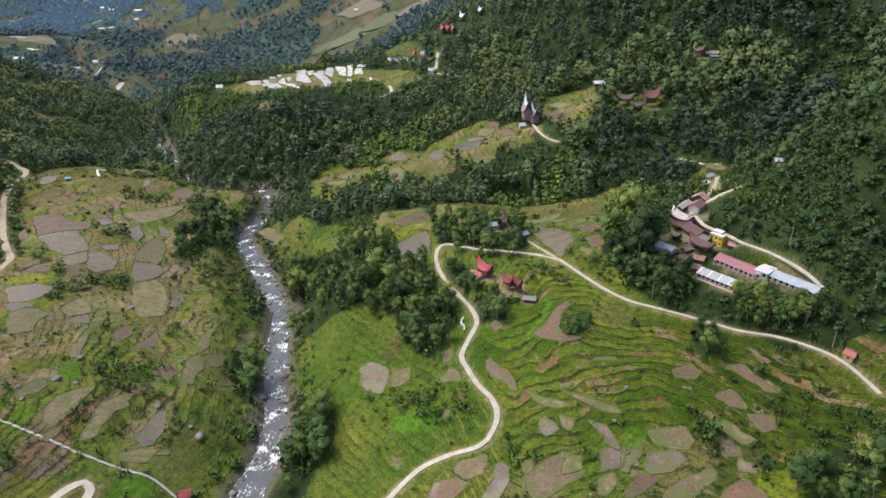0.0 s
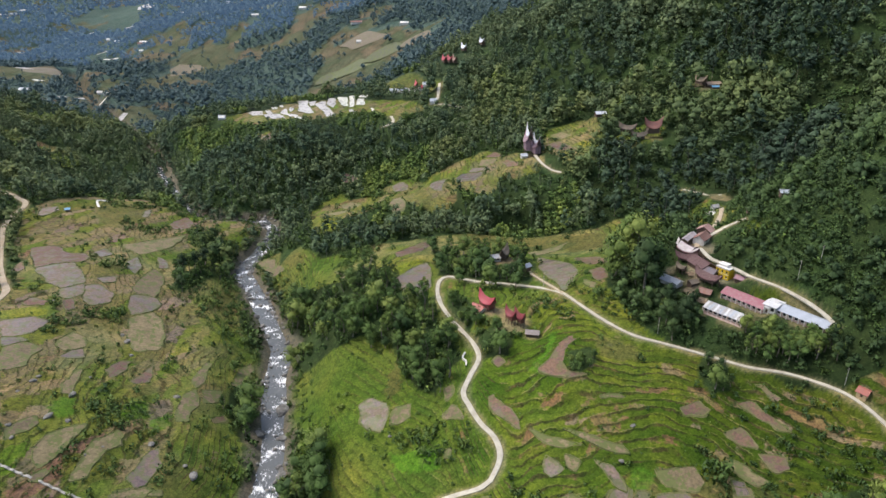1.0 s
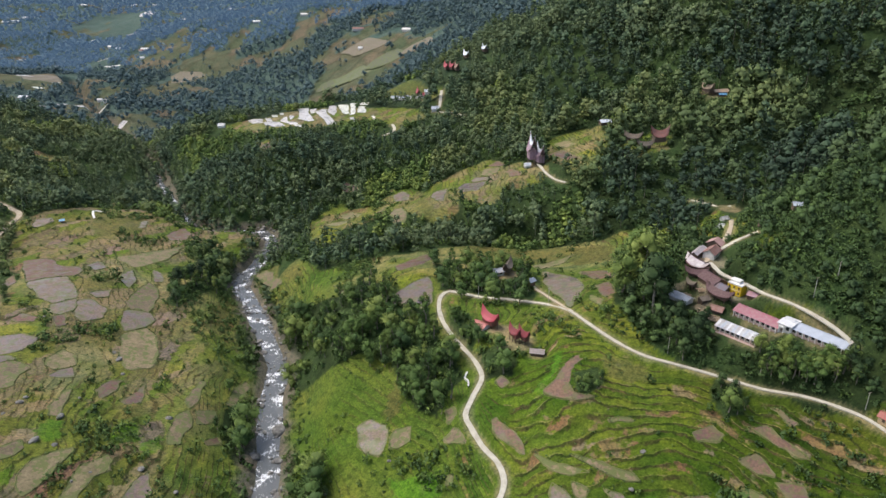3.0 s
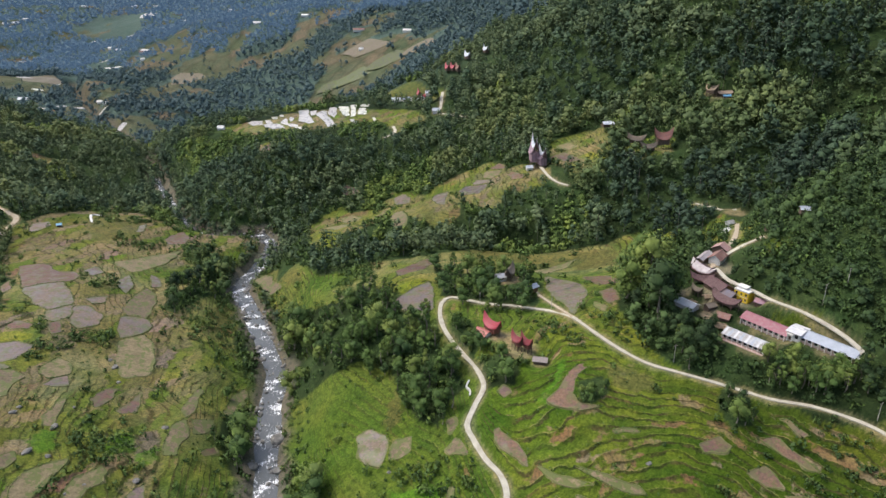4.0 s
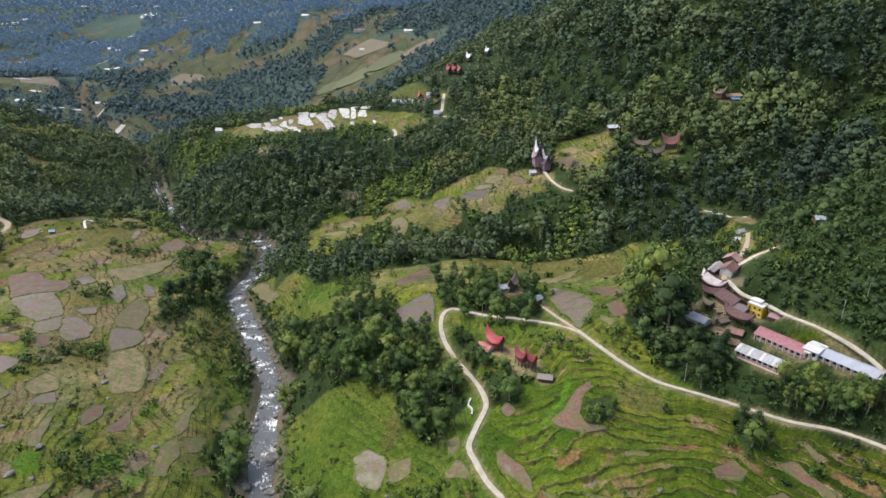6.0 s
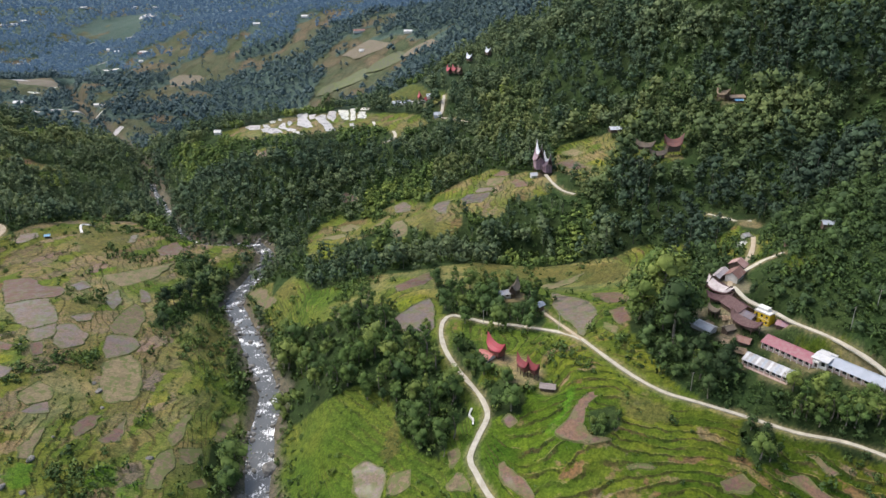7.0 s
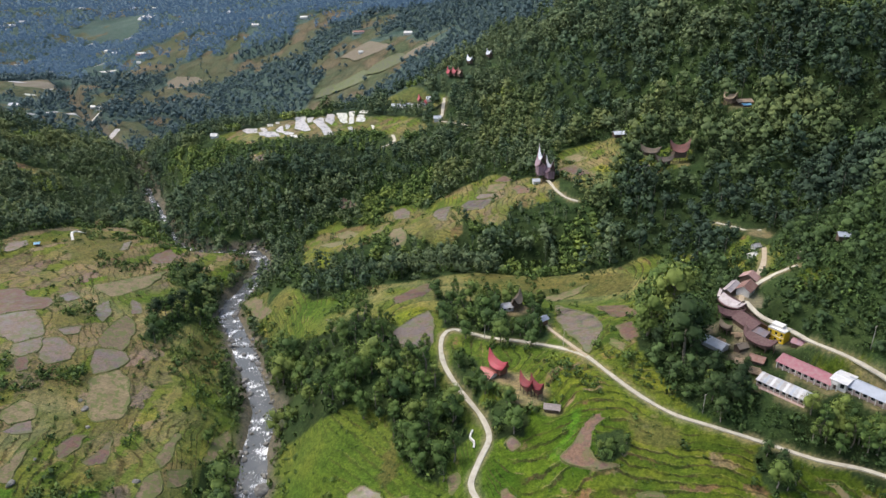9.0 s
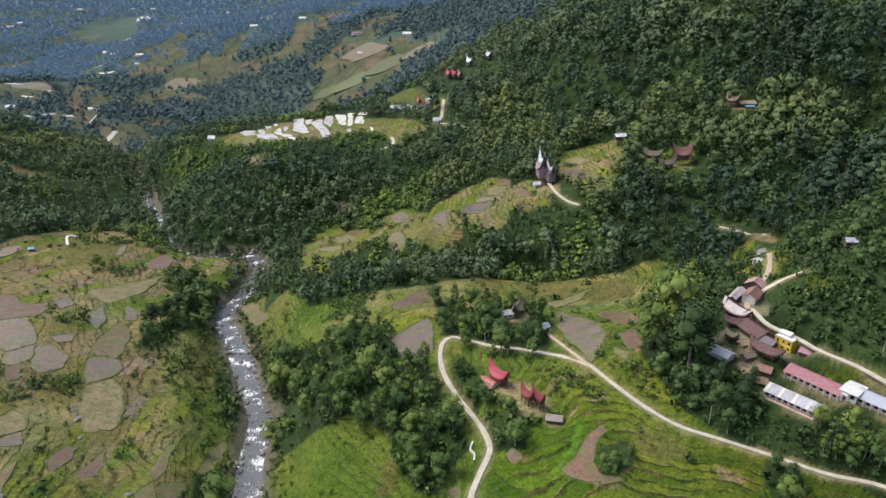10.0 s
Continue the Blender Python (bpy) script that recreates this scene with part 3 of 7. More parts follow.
FIELDS_WEST_6 = [("t", (-117.5, 323.4), (-118.0, 341.0), (-114.8, 351.9), (-111.8, 350.0), (-111.7, 334.2), (-114.7, 323.6)),
    ("t", (-242.1, 479.3), (-228.1, 495.3), (-218.1, 513.2), (-210.7, 529.0), (-209.3, 489.6), (-220.0, 465.4)),
    ("m", (-247.6, 452.8), (-245.3, 464.4), (-234.7, 454.4), (-237.9, 444.7)),
    ("t", (-149.5, 507.0), (-140.0, 508.0), (-128.0, 488.0), (-116.0, 474.0), (-128.5, 472.3), (-140.0, 490.0)),
    ("o", (-139.0, 510.5), (-133.0, 509.0), (-106.0, 480.0), (-104.0, 465.0), (-113.0, 470.0), (-126.0, 490.0)),
    ("r", (-234.9, 557.2), (-229.6, 581.9), (-218.6, 571.1), (-217.0, 552.6), (-227.1, 542.7))]
FIELDS_CENTRE_1 = [("m", (-41.4, 284.2), (-37.5, 287.1), (-27.4, 282.4), (-25.7, 277.4), (-28.0, 265.4), (-35.7, 268.6), (-39.9, 275.3)),
    ("o", (-29.4, 290.9), (-26.3, 308.8), (-23.4, 308.0), (-21.4, 288.4), (-26.2, 284.5)),
    ("t", (-24.9, 273.9), (-22.5, 278.1), (-16.3, 277.8), (-16.0, 271.0), (-21.1, 267.9), (-25.1, 269.2)),
    ("t", (-0.2, 280.8), (3.8, 282.8), (5.9, 278.4), (2.4, 272.6)),
    ("t", (-0.2, 265.0), (3.7, 269.7), (10.0, 265.9), (8.7, 260.4), (1.1, 261.2)),
    ("r", (19.6, 268.7), (23.0, 270.2), (28.7, 261.2), (32.9, 252.5), (33.0, 248.3), (28.1, 252.6), (22.4, 260.0)),
    ("g", (-24.1, 253.7), (-3.8, 247.9), (-1.3, 238.0), (-20.9, 242.3)),
    ("t", (1.1, 245.8), (3.5, 245.6), (4.0, 241.6), (1.6, 241.7))]
FIELDS_CENTRE_2 = [("r", (44.0, 277.7), (49.7, 282.5), (54.3, 288.1), (60.4, 294.2), (62.4, 289.9), (56.3, 283.8), (52.9, 277.8), (54.8, 272.5), (64.1, 267.9), (54.2, 268.6), (47.3, 273.1)),
    ("g", (40.4, 279.3), (45.0, 286.2), (51.3, 295.1), (54.8, 295.8), (53.3, 290.4), (45.6, 280.5), (42.5, 275.0)),
    ("o", (70.8, 292.6), (78.1, 288.9), (89.5, 281.3), (90.6, 274.7), (77.9, 274.7), (70.0, 280.1)),
    ("r", (22.3, 290.6), (25.7, 293.6), (28.6, 288.1), (25.2, 285.8)),
    ("m", (39.0, 225.9), (40.7, 231.6), (42.1, 233.6), (46.0, 231.8), (48.2, 226.6), (45.0, 223.6), (41.6, 223.1)),
    ("t", (50.9, 243.6), (62.0, 239.6), (72.6, 234.1), (75.4, 231.3), (68.7, 231.9), (59.2, 236.8)),
    ("t", (49.5, 232.9), (55.8, 229.1), (53.0, 225.9), (49.9, 227.5))]
FIELDS_CENTRE_3 = [("m", (60.8, 229.4), (66.7, 227.3), (69.9, 220.4), (70.1, 215.9), (67.1, 217.0), (64.8, 222.7)),
    ("g", (72.5, 224.4), (80.0, 225.9), (83.1, 221.9), (80.4, 217.9), (72.4, 216.3)),
    ("t", (84.6, 224.6), (93.2, 225.2), (99.4, 223.6), (101.7, 217.7), (98.0, 214.6), (86.9, 217.6), (84.4, 221.2)),
    ("r", (100.3, 249.2), (108.7, 250.1), (112.3, 246.5), (109.5, 244.4), (101.6, 245.3)),
    ("r", (122.2, 248.7), (128.8, 248.0), (134.8, 238.8), (137.8, 232.1), (134.3, 234.2), (128.3, 242.7)),
    ("r", (130.9, 254.7), (134.9, 252.9), (139.3, 246.0), (137.0, 245.5)),
    ("r", (114.2, 236.9), (121.3, 238.1), (125.1, 229.4), (119.3, 231.6)),
    ("r", (124.8, 227.1), (133.8, 223.8), (133.8, 218.1), (127.8, 218.4), (124.7, 223.7)),
    ("t", (111.0, 225.9), (116.2, 225.2), (124.4, 214.6), (120.0, 213.9), (113.8, 220.9))]
FIELDS_CENTRE_4 = [("t", (112.0, 215.1), (117.8, 213.6), (118.5, 209.7), (111.6, 210.6)),
    ("t", (67.3, 257.5), (77.1, 257.5), (77.9, 255.5), (68.3, 255.8)),
    ("t", (37.2, 246.5), (48.2, 240.2), (56.6, 234.6), (49.9, 235.6), (39.1, 242.4))]
FIELDS_NORTH_1 = [("t", (70.6, 435.2), (85.5, 442.3), (72.4, 425.8), (56.7, 411.7), (55.4, 423.7)),
    ("o", (12.4, 470.0), (34.0, 472.0), (40.0, 462.0), (23.4, 454.0), (10.8, 453.6)),
    ("o", (42.0, 466.0), (75.5, 464.0), (90.5, 450.7), (81.4, 444.0), (54.5, 428.0), (46.2, 436.0)),
    ("m", (-29.5, 383.1), (-11.2, 401.6), (-7.4, 388.5), (-8.7, 367.4), (-16.7, 361.7), (-27.1, 371.1)),
    ("r", (-32.6, 427.9), (-14.4, 448.9), (-6.5, 440.7), (-15.5, 423.4), (-29.9, 415.6)),
    ("y", (-30.6, 399.1), (-16.8, 409.5), (-9.5, 404.3), (-24.7, 388.7)),
    ("t", (-72.0, 422.8), (-60.4, 407.9), (-52.6, 388.8), (-63.1, 400.8)),
    ("m", (59.4, 401.2), (74.5, 378.4), (75.0, 355.1), (68.0, 341.4), (63.5, 332.4), (58.2, 357.5), (56.0, 375.9)),
    ("r", (79.4, 354.3), (89.3, 357.3), (88.2, 338.9), (82.2, 335.4)),
    ("t", (75.6, 342.2), (80.7, 333.9), (76.9, 329.0), (73.1, 336.9)),
    ("r", (78.7, 397.2), (93.3, 388.8), (94.6, 366.6), (82.5, 369.6)),
    ("o", (79.4, 449.4), (99.2, 452.3), (110.6, 442.9), (103.8, 420.3), (86.2, 422.0), (78.7, 432.4))]
FIELDS_NORTH_2 = [("o", (17.2, 460.0), (48.5, 494.3), (64.7, 455.9), (58.6, 437.1), (27.5, 428.0), (16.5, 437.1))]
FIELDS_EDGE_1 = [("m", (-322.6, 522.5), (-325.3, 532.9), (-316.8, 539.4), (-311.2, 532.0), (-314.7, 519.3), (-319.0, 515.7)),
    ("o", (-294.5, 559.3), (-301.0, 577.3), (-301.4, 601.6), (-285.5, 608.4), (-267.0, 591.2), (-254.2, 564.2), (-253.6, 544.2), (-256.3, 530.4), (-272.0, 519.3), (-283.8, 533.5)),
    ("m", (-256.3, 552.1), (-262.0, 576.9), (-259.6, 582.4), (-252.6, 561.5)),
    ("t", (-138.2, 225.0), (-137.2, 231.2), (-127.2, 235.4), (-123.4, 234.7), (-125.3, 227.1), (-133.6, 224.7)),
    ("g", (-133.7, 205.7), (-135.6, 213.1), (-133.1, 217.8), (-123.0, 220.7), (-118.4, 210.5))]
FIELDS_BOTTOM_1 = [("m", (65.2, 216.4), (73.1, 217.1), (71.4, 206.9), (63.1, 207.2)),
    ("m", (74.9, 216.2), (79.7, 215.8), (77.3, 211.9), (72.7, 205.2), (70.1, 206.1)),
    ("m", (82.1, 215.2), (92.6, 214.6), (96.5, 210.8), (89.5, 205.6), (81.6, 205.8), (80.0, 209.2)),
    ("r", (78.5, 206.4), (85.5, 205.5), (83.2, 202.3), (72.6, 197.1), (68.9, 198.0)),
    ("t", (48.6, 217.0), (54.6, 212.8), (54.6, 207.7), (47.3, 206.9)),
    ("t", (61.5, 205.2), (68.1, 206.5), (68.2, 202.8), (63.4, 198.2), (59.5, 198.4)),
    ("m", (112.1, 218.0), (116.5, 216.5), (117.2, 211.2), (112.5, 211.0)),
    ("m", (116.7, 209.5), (122.0, 204.4), (119.9, 202.6), (114.9, 203.8)),
    ("r", (110.7, 200.2), (116.8, 200.2), (121.4, 191.9), (104.3, 194.3)),
    ("y", (119.6, 204.0), (133.9, 202.0), (135.4, 190.7), (122.8, 191.7), (119.4, 199.0))]
FIELDS_BOTTOM_2 = [("t", (92.9, 203.4), (103.3, 206.9), (107.2, 204.0), (96.8, 194.9), (83.2, 195.7)),
    ("t", (5.9, 221.5), (16.1, 222.5), (18.6, 220.1), (16.5, 212.4), (9.1, 212.5), (4.1, 217.4)),
    ("r", (-3.5, 214.6), (0.7, 215.1), (5.8, 214.6), (9.9, 211.4), (4.0, 205.7), (-5.1, 207.5)),
    ("m", (20.9, 215.9), (24.3, 216.9), (26.5, 212.8), (25.3, 207.7), (21.7, 201.5), (15.3, 202.9), (19.7, 209.0)),
    ("t", (31.9, 209.2), (42.2, 214.1), (49.0, 216.6), (55.3, 215.0), (54.7, 205.3), (47.0, 201.2), (37.3, 198.9), (31.4, 203.2)),
    ("t", (31.5, 214.6), (35.7, 214.7), (36.0, 210.1), (32.0, 210.1)),
    ("t", (63.8, 216.5), (71.4, 217.2), (69.4, 206.9), (63.2, 208.0))]
FIELDS_UPPER_1 = [("m", (10.2, 586.0), (15.2, 595.7), (33.8, 585.9), (31.8, 573.1), (25.8, 561.7), (11.4, 567.5)),
    ("m", (21.5, 599.2), (25.1, 604.6), (38.9, 592.6), (34.0, 589.3), (23.3, 595.0)),
    ("t", (29.9, 604.7), (33.9, 617.5), (47.0, 608.5), (44.0, 599.4), (36.7, 597.2)),
    ("r", (38.0, 621.9), (45.9, 629.2), (52.0, 612.3), (47.1, 610.5)),
    ("m", (-13.0, 586.3), (-8.9, 597.8), (0.8, 595.0), (-0.6, 569.7), (-2.4, 552.7), (-9.7, 560.6)),
    ("o", (-26.2, 580.1), (-21.6, 586.1), (-12.6, 546.5), (-10.8, 526.5), (-16.4, 527.8)),
    ("t", (-46.5, 549.9), (-43.3, 567.2), (-37.6, 566.1), (-30.8, 529.3), (-35.7, 524.7), (-41.3, 530.0)),
    ("m", (-50.2, 639.4), (-42.5, 641.3), (-33.3, 624.6), (-34.1, 610.8), (-45.8, 614.1))]
FIELDS_UPPER_2 = [("t", (-96.7, 616.2), (-88.5, 620.6), (-76.4, 606.5), (-78.3, 589.8), (-89.7, 593.2)),
    ("t", (-104.0, 574.9), (-100.3, 582.0), (-86.3, 576.8), (-81.9, 556.8), (-90.9, 554.1)),
    ("r", (-104.6, 669.0), (-100.9, 674.7), (-89.1, 669.2), (-85.4, 659.9), (-99.3, 661.6)),
    ("y", (-107.8, 555.9), (-102.3, 565.4), (-85.8, 537.0), (-83.7, 510.2), (-96.5, 520.4)),
    ("r", (50.6, 592.7), (55.7, 597.4), (63.5, 580.7), (60.2, 569.9), (53.0, 575.0)),
    ("t", (95.2, 630.3), (107.0, 628.5), (112.9, 606.4), (103.7, 606.8)),
    ("r", (87.1, 604.7), (98.9, 605.8), (107.2, 572.3), (98.3, 571.5)),
    ("y", (108.1, 577.9), (117.8, 582.2), (127.8, 555.7), (120.8, 552.0)),
    ("r", (-204.2, 748.6), (-204.1, 766.6), (-194.2, 772.7), (-184.9, 764.6), (-182.4, 747.3), (-192.9, 739.8))]
FIELDS_FLOOD_1 = [("w", (-253.0, 888.7), (-248.0, 895.6), (-234.1, 888.8), (-227.0, 864.4), (-240.0, 866.8)),
    ("w", (-225.8, 863.8), (-219.4, 869.7), (-204.6, 859.1), (-191.9, 833.0), (-206.4, 835.4), (-220.8, 849.0)),
    ("w", (-205.0, 862.8), (-204.3, 886.6), (-199.7, 884.3), (-194.3, 857.6), (-180.5, 844.9), (-177.7, 834.7), (-186.4, 837.3)),
    ("w", (-184.0, 836.1), (-171.1, 825.8), (-160.9, 811.8), (-165.7, 810.2), (-177.3, 820.4)),
    ("w", (-196.2, 929.1), (-181.4, 926.7), (-176.6, 898.8), (-159.0, 845.9), (-168.7, 845.3), (-182.2, 866.1), (-189.5, 905.4)),
    ("w", (-178.4, 914.8), (-169.1, 918.0), (-165.6, 893.2), (-169.9, 885.4)),
    ("w", (-166.9, 893.8), (-159.4, 909.8), (-153.7, 903.8), (-150.4, 880.4), (-130.5, 823.6), (-127.8, 808.7), (-139.5, 814.2), (-148.3, 846.9))]
FIELDS_FLOOD_2 = [("w", (-150.1, 885.2), (-154.3, 924.9), (-144.0, 919.4), (-138.3, 879.2), (-137.4, 859.7)),
    ("w", (-142.0, 924.6), (-128.3, 919.4), (-119.9, 862.9), (-126.3, 863.4), (-133.8, 886.5)),
    ("w", (-127.0, 923.9), (-116.2, 925.7), (-115.3, 891.7), (-112.2, 856.2), (-117.8, 852.7), (-120.5, 884.6)),
    ("w", (-110.7, 865.0), (-111.8, 899.9), (-102.8, 895.1), (-99.1, 856.3)),
    ("w", (-113.2, 911.3), (-110.4, 925.7), (-100.7, 917.2), (-99.9, 901.9)),
    ("w", (-116.1, 835.6), (-112.9, 840.1), (-105.3, 825.8), (-103.3, 808.0), (-109.3, 813.4)),
    ("w", (-89.7, 833.2), (-86.6, 833.5), (-81.8, 814.3), (-82.7, 806.4)),
    ("w", (-226.6, 907.3), (-216.5, 904.3), (-214.1, 891.4), (-220.4, 891.7)),
    ("w", (-230.8, 892.0), (-221.7, 887.5), (-216.4, 871.0), (-222.2, 867.5)),
    ("w", (-200.2, 894.0), (-193.1, 887.6), (-189.1, 871.5), (-191.9, 863.7))]
FIELDS_FLOOD_3 = [("w", (-217.9, 914.8), (-211.9, 914.8), (-207.8, 899.9), (-212.5, 900.2))]
FIELD_PLANS = FIELDS_WEST_1 + FIELDS_WEST_2 + FIELDS_WEST_3 + FIELDS_WEST_4 + FIELDS_WEST_5 + FIELDS_WEST_6 + FIELDS_CENTRE_1 + FIELDS_CENTRE_2 + FIELDS_CENTRE_3 + FIELDS_CENTRE_4 + FIELDS_NORTH_1 + FIELDS_NORTH_2 + FIELDS_EDGE_1 + FIELDS_BOTTOM_1 + FIELDS_BOTTOM_2 + FIELDS_UPPER_1 + FIELDS_UPPER_2 + FIELDS_FLOOD_1 + FIELDS_FLOOD_2 + FIELDS_FLOOD_3
FLOODED_FAR = [(-692, 1140, 22, 14, 0), (-654, 1192, 11, 7, 0), (-677, 1176, 10, 7, 0), (-616, 1183, 13, 5, 0), (-527, 1125, 11, 13, 0), (-1107, 1889, 27, 9, 0), (-1015, 1780, 20, 8, 0), (-830, 1398, 18, 6, 0), (-807, 1587, 16, 7, 0), (-783, 1678, 22, 7, 0), (-826, 1730, 19, 6, 0), (-916, 2132, 22, 8, 0), (-968, 2368, 31, 26, 0), (-761, 1372, 13, 4, 0), (-614, 1250, 14, 4, 0), (-760, 1313, 11, 4, 0)]
FIELDS_FAR = [(-142, 1377, 60, 39, 0, "r"), (-33, 1244, 40, 25, 0, "r"), (-152, 1266, 60, 29, 0, "o"), (-92, 1267, 51, 31, 0, "y"), (-193, 1265, 41, 23, 0, "y"),
    (-545, 1506, 39, 43, 0, "r"), (-808, 1399, 60, 45, 0, "t"), (-408, 1822, 60, 45, 0, "o")]
CLEARINGS.append((-165, 850, 115, 60, 0))

# level yards of houses: easting, northing, radius, level
YARDS = [(119, 338, 6, 73), (123, 312, 5, 73.5), (184, 446, 6, 75), (128, 322, 6, 75.5), (138, 318, 7, 77.5), (133, 333, 9, 77.5), (137, 355, 11, 79), (116, 325, 6, 72), (22, 332, 8, 52), (36, 315, 9.5, 54), (29, 324, 8.5, 53),
         (43, 304, 4, 53), (35, 391, 7, 54.5), (74, 591, 8, 63), (163, 544, 9, 91), (140, 628, 5, 89), (224, 600, 9, 120)]

WHITE_WALL = [(-291.0, 554.7), (-300.2, 570.7), (-303.4, 580.7), (-295.9, 583.9)]
STAIR_WALL = [(10.4, 301.6), (9.1, 298.4), (10.7, 295.3), (10.5, 291.7)]
POLES = [(99.5, 287.5, 8.5), (18, 364, 8), (54, 345, 8), (163.5, 295.5, 10), (173.6, 298, 9), (163, 243.5, 8)]
FIELD_STONES = [(-178.0, 261.7, 2.6), (-170.1, 262.5, 1.7), (-177.6, 281.9, 2.4), (-151.3, 252.2, 1.3), (-177.6, 341.1, 2.4), (-135.3, 297.4, 2.2), (-111.3, 248.2, 2.8), (-133.5, 260.7, 2.0), (-183.2, 347.9, 1.8), (-209.9, 346.8, 1.4), (-197.3, 285.6, 2.0), (-188.3, 250.4, 1.6), (-183.7, 243.9, 1.4), (-170.2, 328.5, 1.6), (-115.5, 251.3, 1.3), (-155.1, 245.0, 1.0), (-197.6, 290.8, 1.4), (78.9, 242.8, 1.4), (71.4, 227.9, 1.3), (-24.7, 262.3, 1.2), (-228.8, 366.0, 1.2), (-177.1, 298.5, 1.0), (-199.2, 276.1, 1.3)]
FAR_HOUSES = [(-723, 1206, 16, 'p'), (-635, 1289, 9, 'w'), (-613, 1265, 8, 'w'), (-735, 1754, 17, 'w'), (-739, 1741, 10, 'r'), (-826, 1814, 13, 'p'), (-869, 1862, 11, 'w'), (-1013, 2079, 14, 'w'), (-1345, 2222, 18, 'w'), (-1324, 2240, 20, 'p'), (-1307, 2266, 18, 'w'), (-1377, 2435, 16, 'w'), (-1317, 2201, 16, 'w'), (-1249, 2533, 20, 'w'), (-1134, 2663, 22, 'p'), (-1072, 2712, 26, 'w'), (-809, 2263, 16, 'w'), (-450, 1731, 16, 'w'), (-773, 2076, 12, 'p'), (-856, 2180, 14, 'p'), (-181, 1483, 22, 'r'), (-77, 1379, 15, 'w'), (-164, 1371, 8, 'w'), (-279, 867, 8, 'w'), (-1507, 2907, 20, 'w'), (-648, 2205, 18, 'p'), (-329, 1696, 16, 'w'), (-903, 1654, 10, 'p'), (-709, 1672, 9, 'w')]
HAMLET = [(-66, 915), (-52, 912), (-41, 900), (-36, 912), (-23, 907), (1, 922), (11, 902), (23, 918), (45, 902), (-12, 779), (-45, 910), (-31, 904)]
# the levelled school yards: easting, northing, half length, half width, bearing, level
SCHOOL_YARDS = [(130.3, 290.0, 11.0, 4.6, -49, 71), (141.6, 296.8, 11.5, 4.4, -53, 74.5), (159.4, 277.4, 13.0, 4.2, -52, 76)]
# slopes thick with scrub: easting, northing, half length, half width, bearing, thickness
SCRUB = [(150, 216, 26, 13, -52, 0.32), (151, 241, 13, 7, -50, 0.5), (160, 237, 8, 4, -50, 0.5), (-145, 400, 48, 16, 118, 0.3), (-190, 500, 60, 12, 110, 0.2), (110, 210, 30, 10, -20, 0.08), (122, 280, 26, 10, -48, 0.55), (148, 262, 22, 9, -40, 0.5), (178, 300, 45, 14, 105, 0.6), (178, 345, 40, 22, 90, 0.55), (165, 395, 35, 22, 80, 0.5), (95, 305, 22, 8, -60, 0.4),
         (72, 330, 18, 7, -55, 0.4), (52, 320, 22, 5, -55, 0.45), (110, 300, 14, 12, 0, 0.6), (-20, 262, 14, 8, 40, 0.3), (20, 310, 12, 5, 80, 0.5)]
# tree-free spots, mostly to keep trees from hiding houses from the camera
TREE_GAPS = [(147, 372, 5), (137, 363, 6), (113, 317, 8), (112, 323, 5), (147, 309, 6), (151, 303, 5), (230, 603, 8), (228, 594, 8), (122, 279, 9), (130, 273, 9), (139, 268, 7), (184, 436, 9), (187, 361, 7), (164, 402, 7), (180, 448, 8), (134, 306, 8), (141, 309, 7), (136, 300, 6), (147, 281, 7), (33, 383, 9), (36, 375, 7), (165, 534, 10), (150, 545, 10), (150, 533, 8), (140, 618, 9), (224, 590, 11), (218, 588, 9), (73, 580, 9), (74, 570, 8), (160, 545, 9), (124, 312, 11), (122, 300, 8), (127, 285, 9), (136, 279, 7), (118, 317, 8), (152, 275, 6), (143, 287, 6), (155, 366, 13), (163, 384, 12), (170, 402, 10), (30, 323, 8), (160, 268, 6), (128, 330, 9), (126, 344, 7), (123, 335, 8), (121, 347, 6)]

UPPER_LANE = [(169.0, 474.7), (177.6, 463.4), (181.2, 455.5), (187.6, 452.2)]
ROADS = [(MAIN_ROAD, 1.15), (EAST_ROAD, 0.95), (HOUSE_TRACK, 0.9), (VILLAGE_ROAD, 1.15), (HILL_TRACK, 1.2), (HILL_LANE, 0.9), (WEST_ROAD, 2.0), (HAIRPIN_TRACK, 1.8),
         (TOWER_PATH, 1.2), (FAR_LANE, 1.6), (MEADOW_PATH, 1.6), (UPPER_LANE, 0.8)]
OVAL_FIELDS = [(*f[:5], "w") for f in FLOODED_FAR] + [(*f[:5], {"r": "b", "t": "b", "y": "o"}.get(f[5], f[5])) for f in FIELDS_FAR]


def curve_line(points, step=2.0):
    """A smooth line through plan points (Catmull-Rom), about every step metres."""
    p = np.array(points, float)
    p = np.vstack([2 * p[0] - p[1], p, 2 * p[-1] - p[-2]])
    out = []
    for a, b, c, d in zip(p[:-3], p[1:-2], p[2:-1], p[3:]):
        n = max(2, int(np.hypot(*(c - b)[:2]) / step))
        for k in range(n):
            s = k / n
            out.append(0.5 * (2 * b + (c - a) * s + (2 * a - 5 * b + 4 * c - d) * s ** 2 + (3 * b - a - 3 * c + d) * s ** 3))
    out.append(p[-2])
    return np.array(out)


def road_profile(points):
    """The road's line with a gently graded height."""
    xy = curve_line(points, 2.5)
    z = river_land(xy[:, 0], xy[:, 1])
    for _ in range(4):
        z[1:-1] = (z[:-2] + 2 * z[1:-1] + z[2:]) / 4
    return np.column_stack([xy, z])


ROAD_LINES = [(road_profile(points), half) for points, half in ROADS]


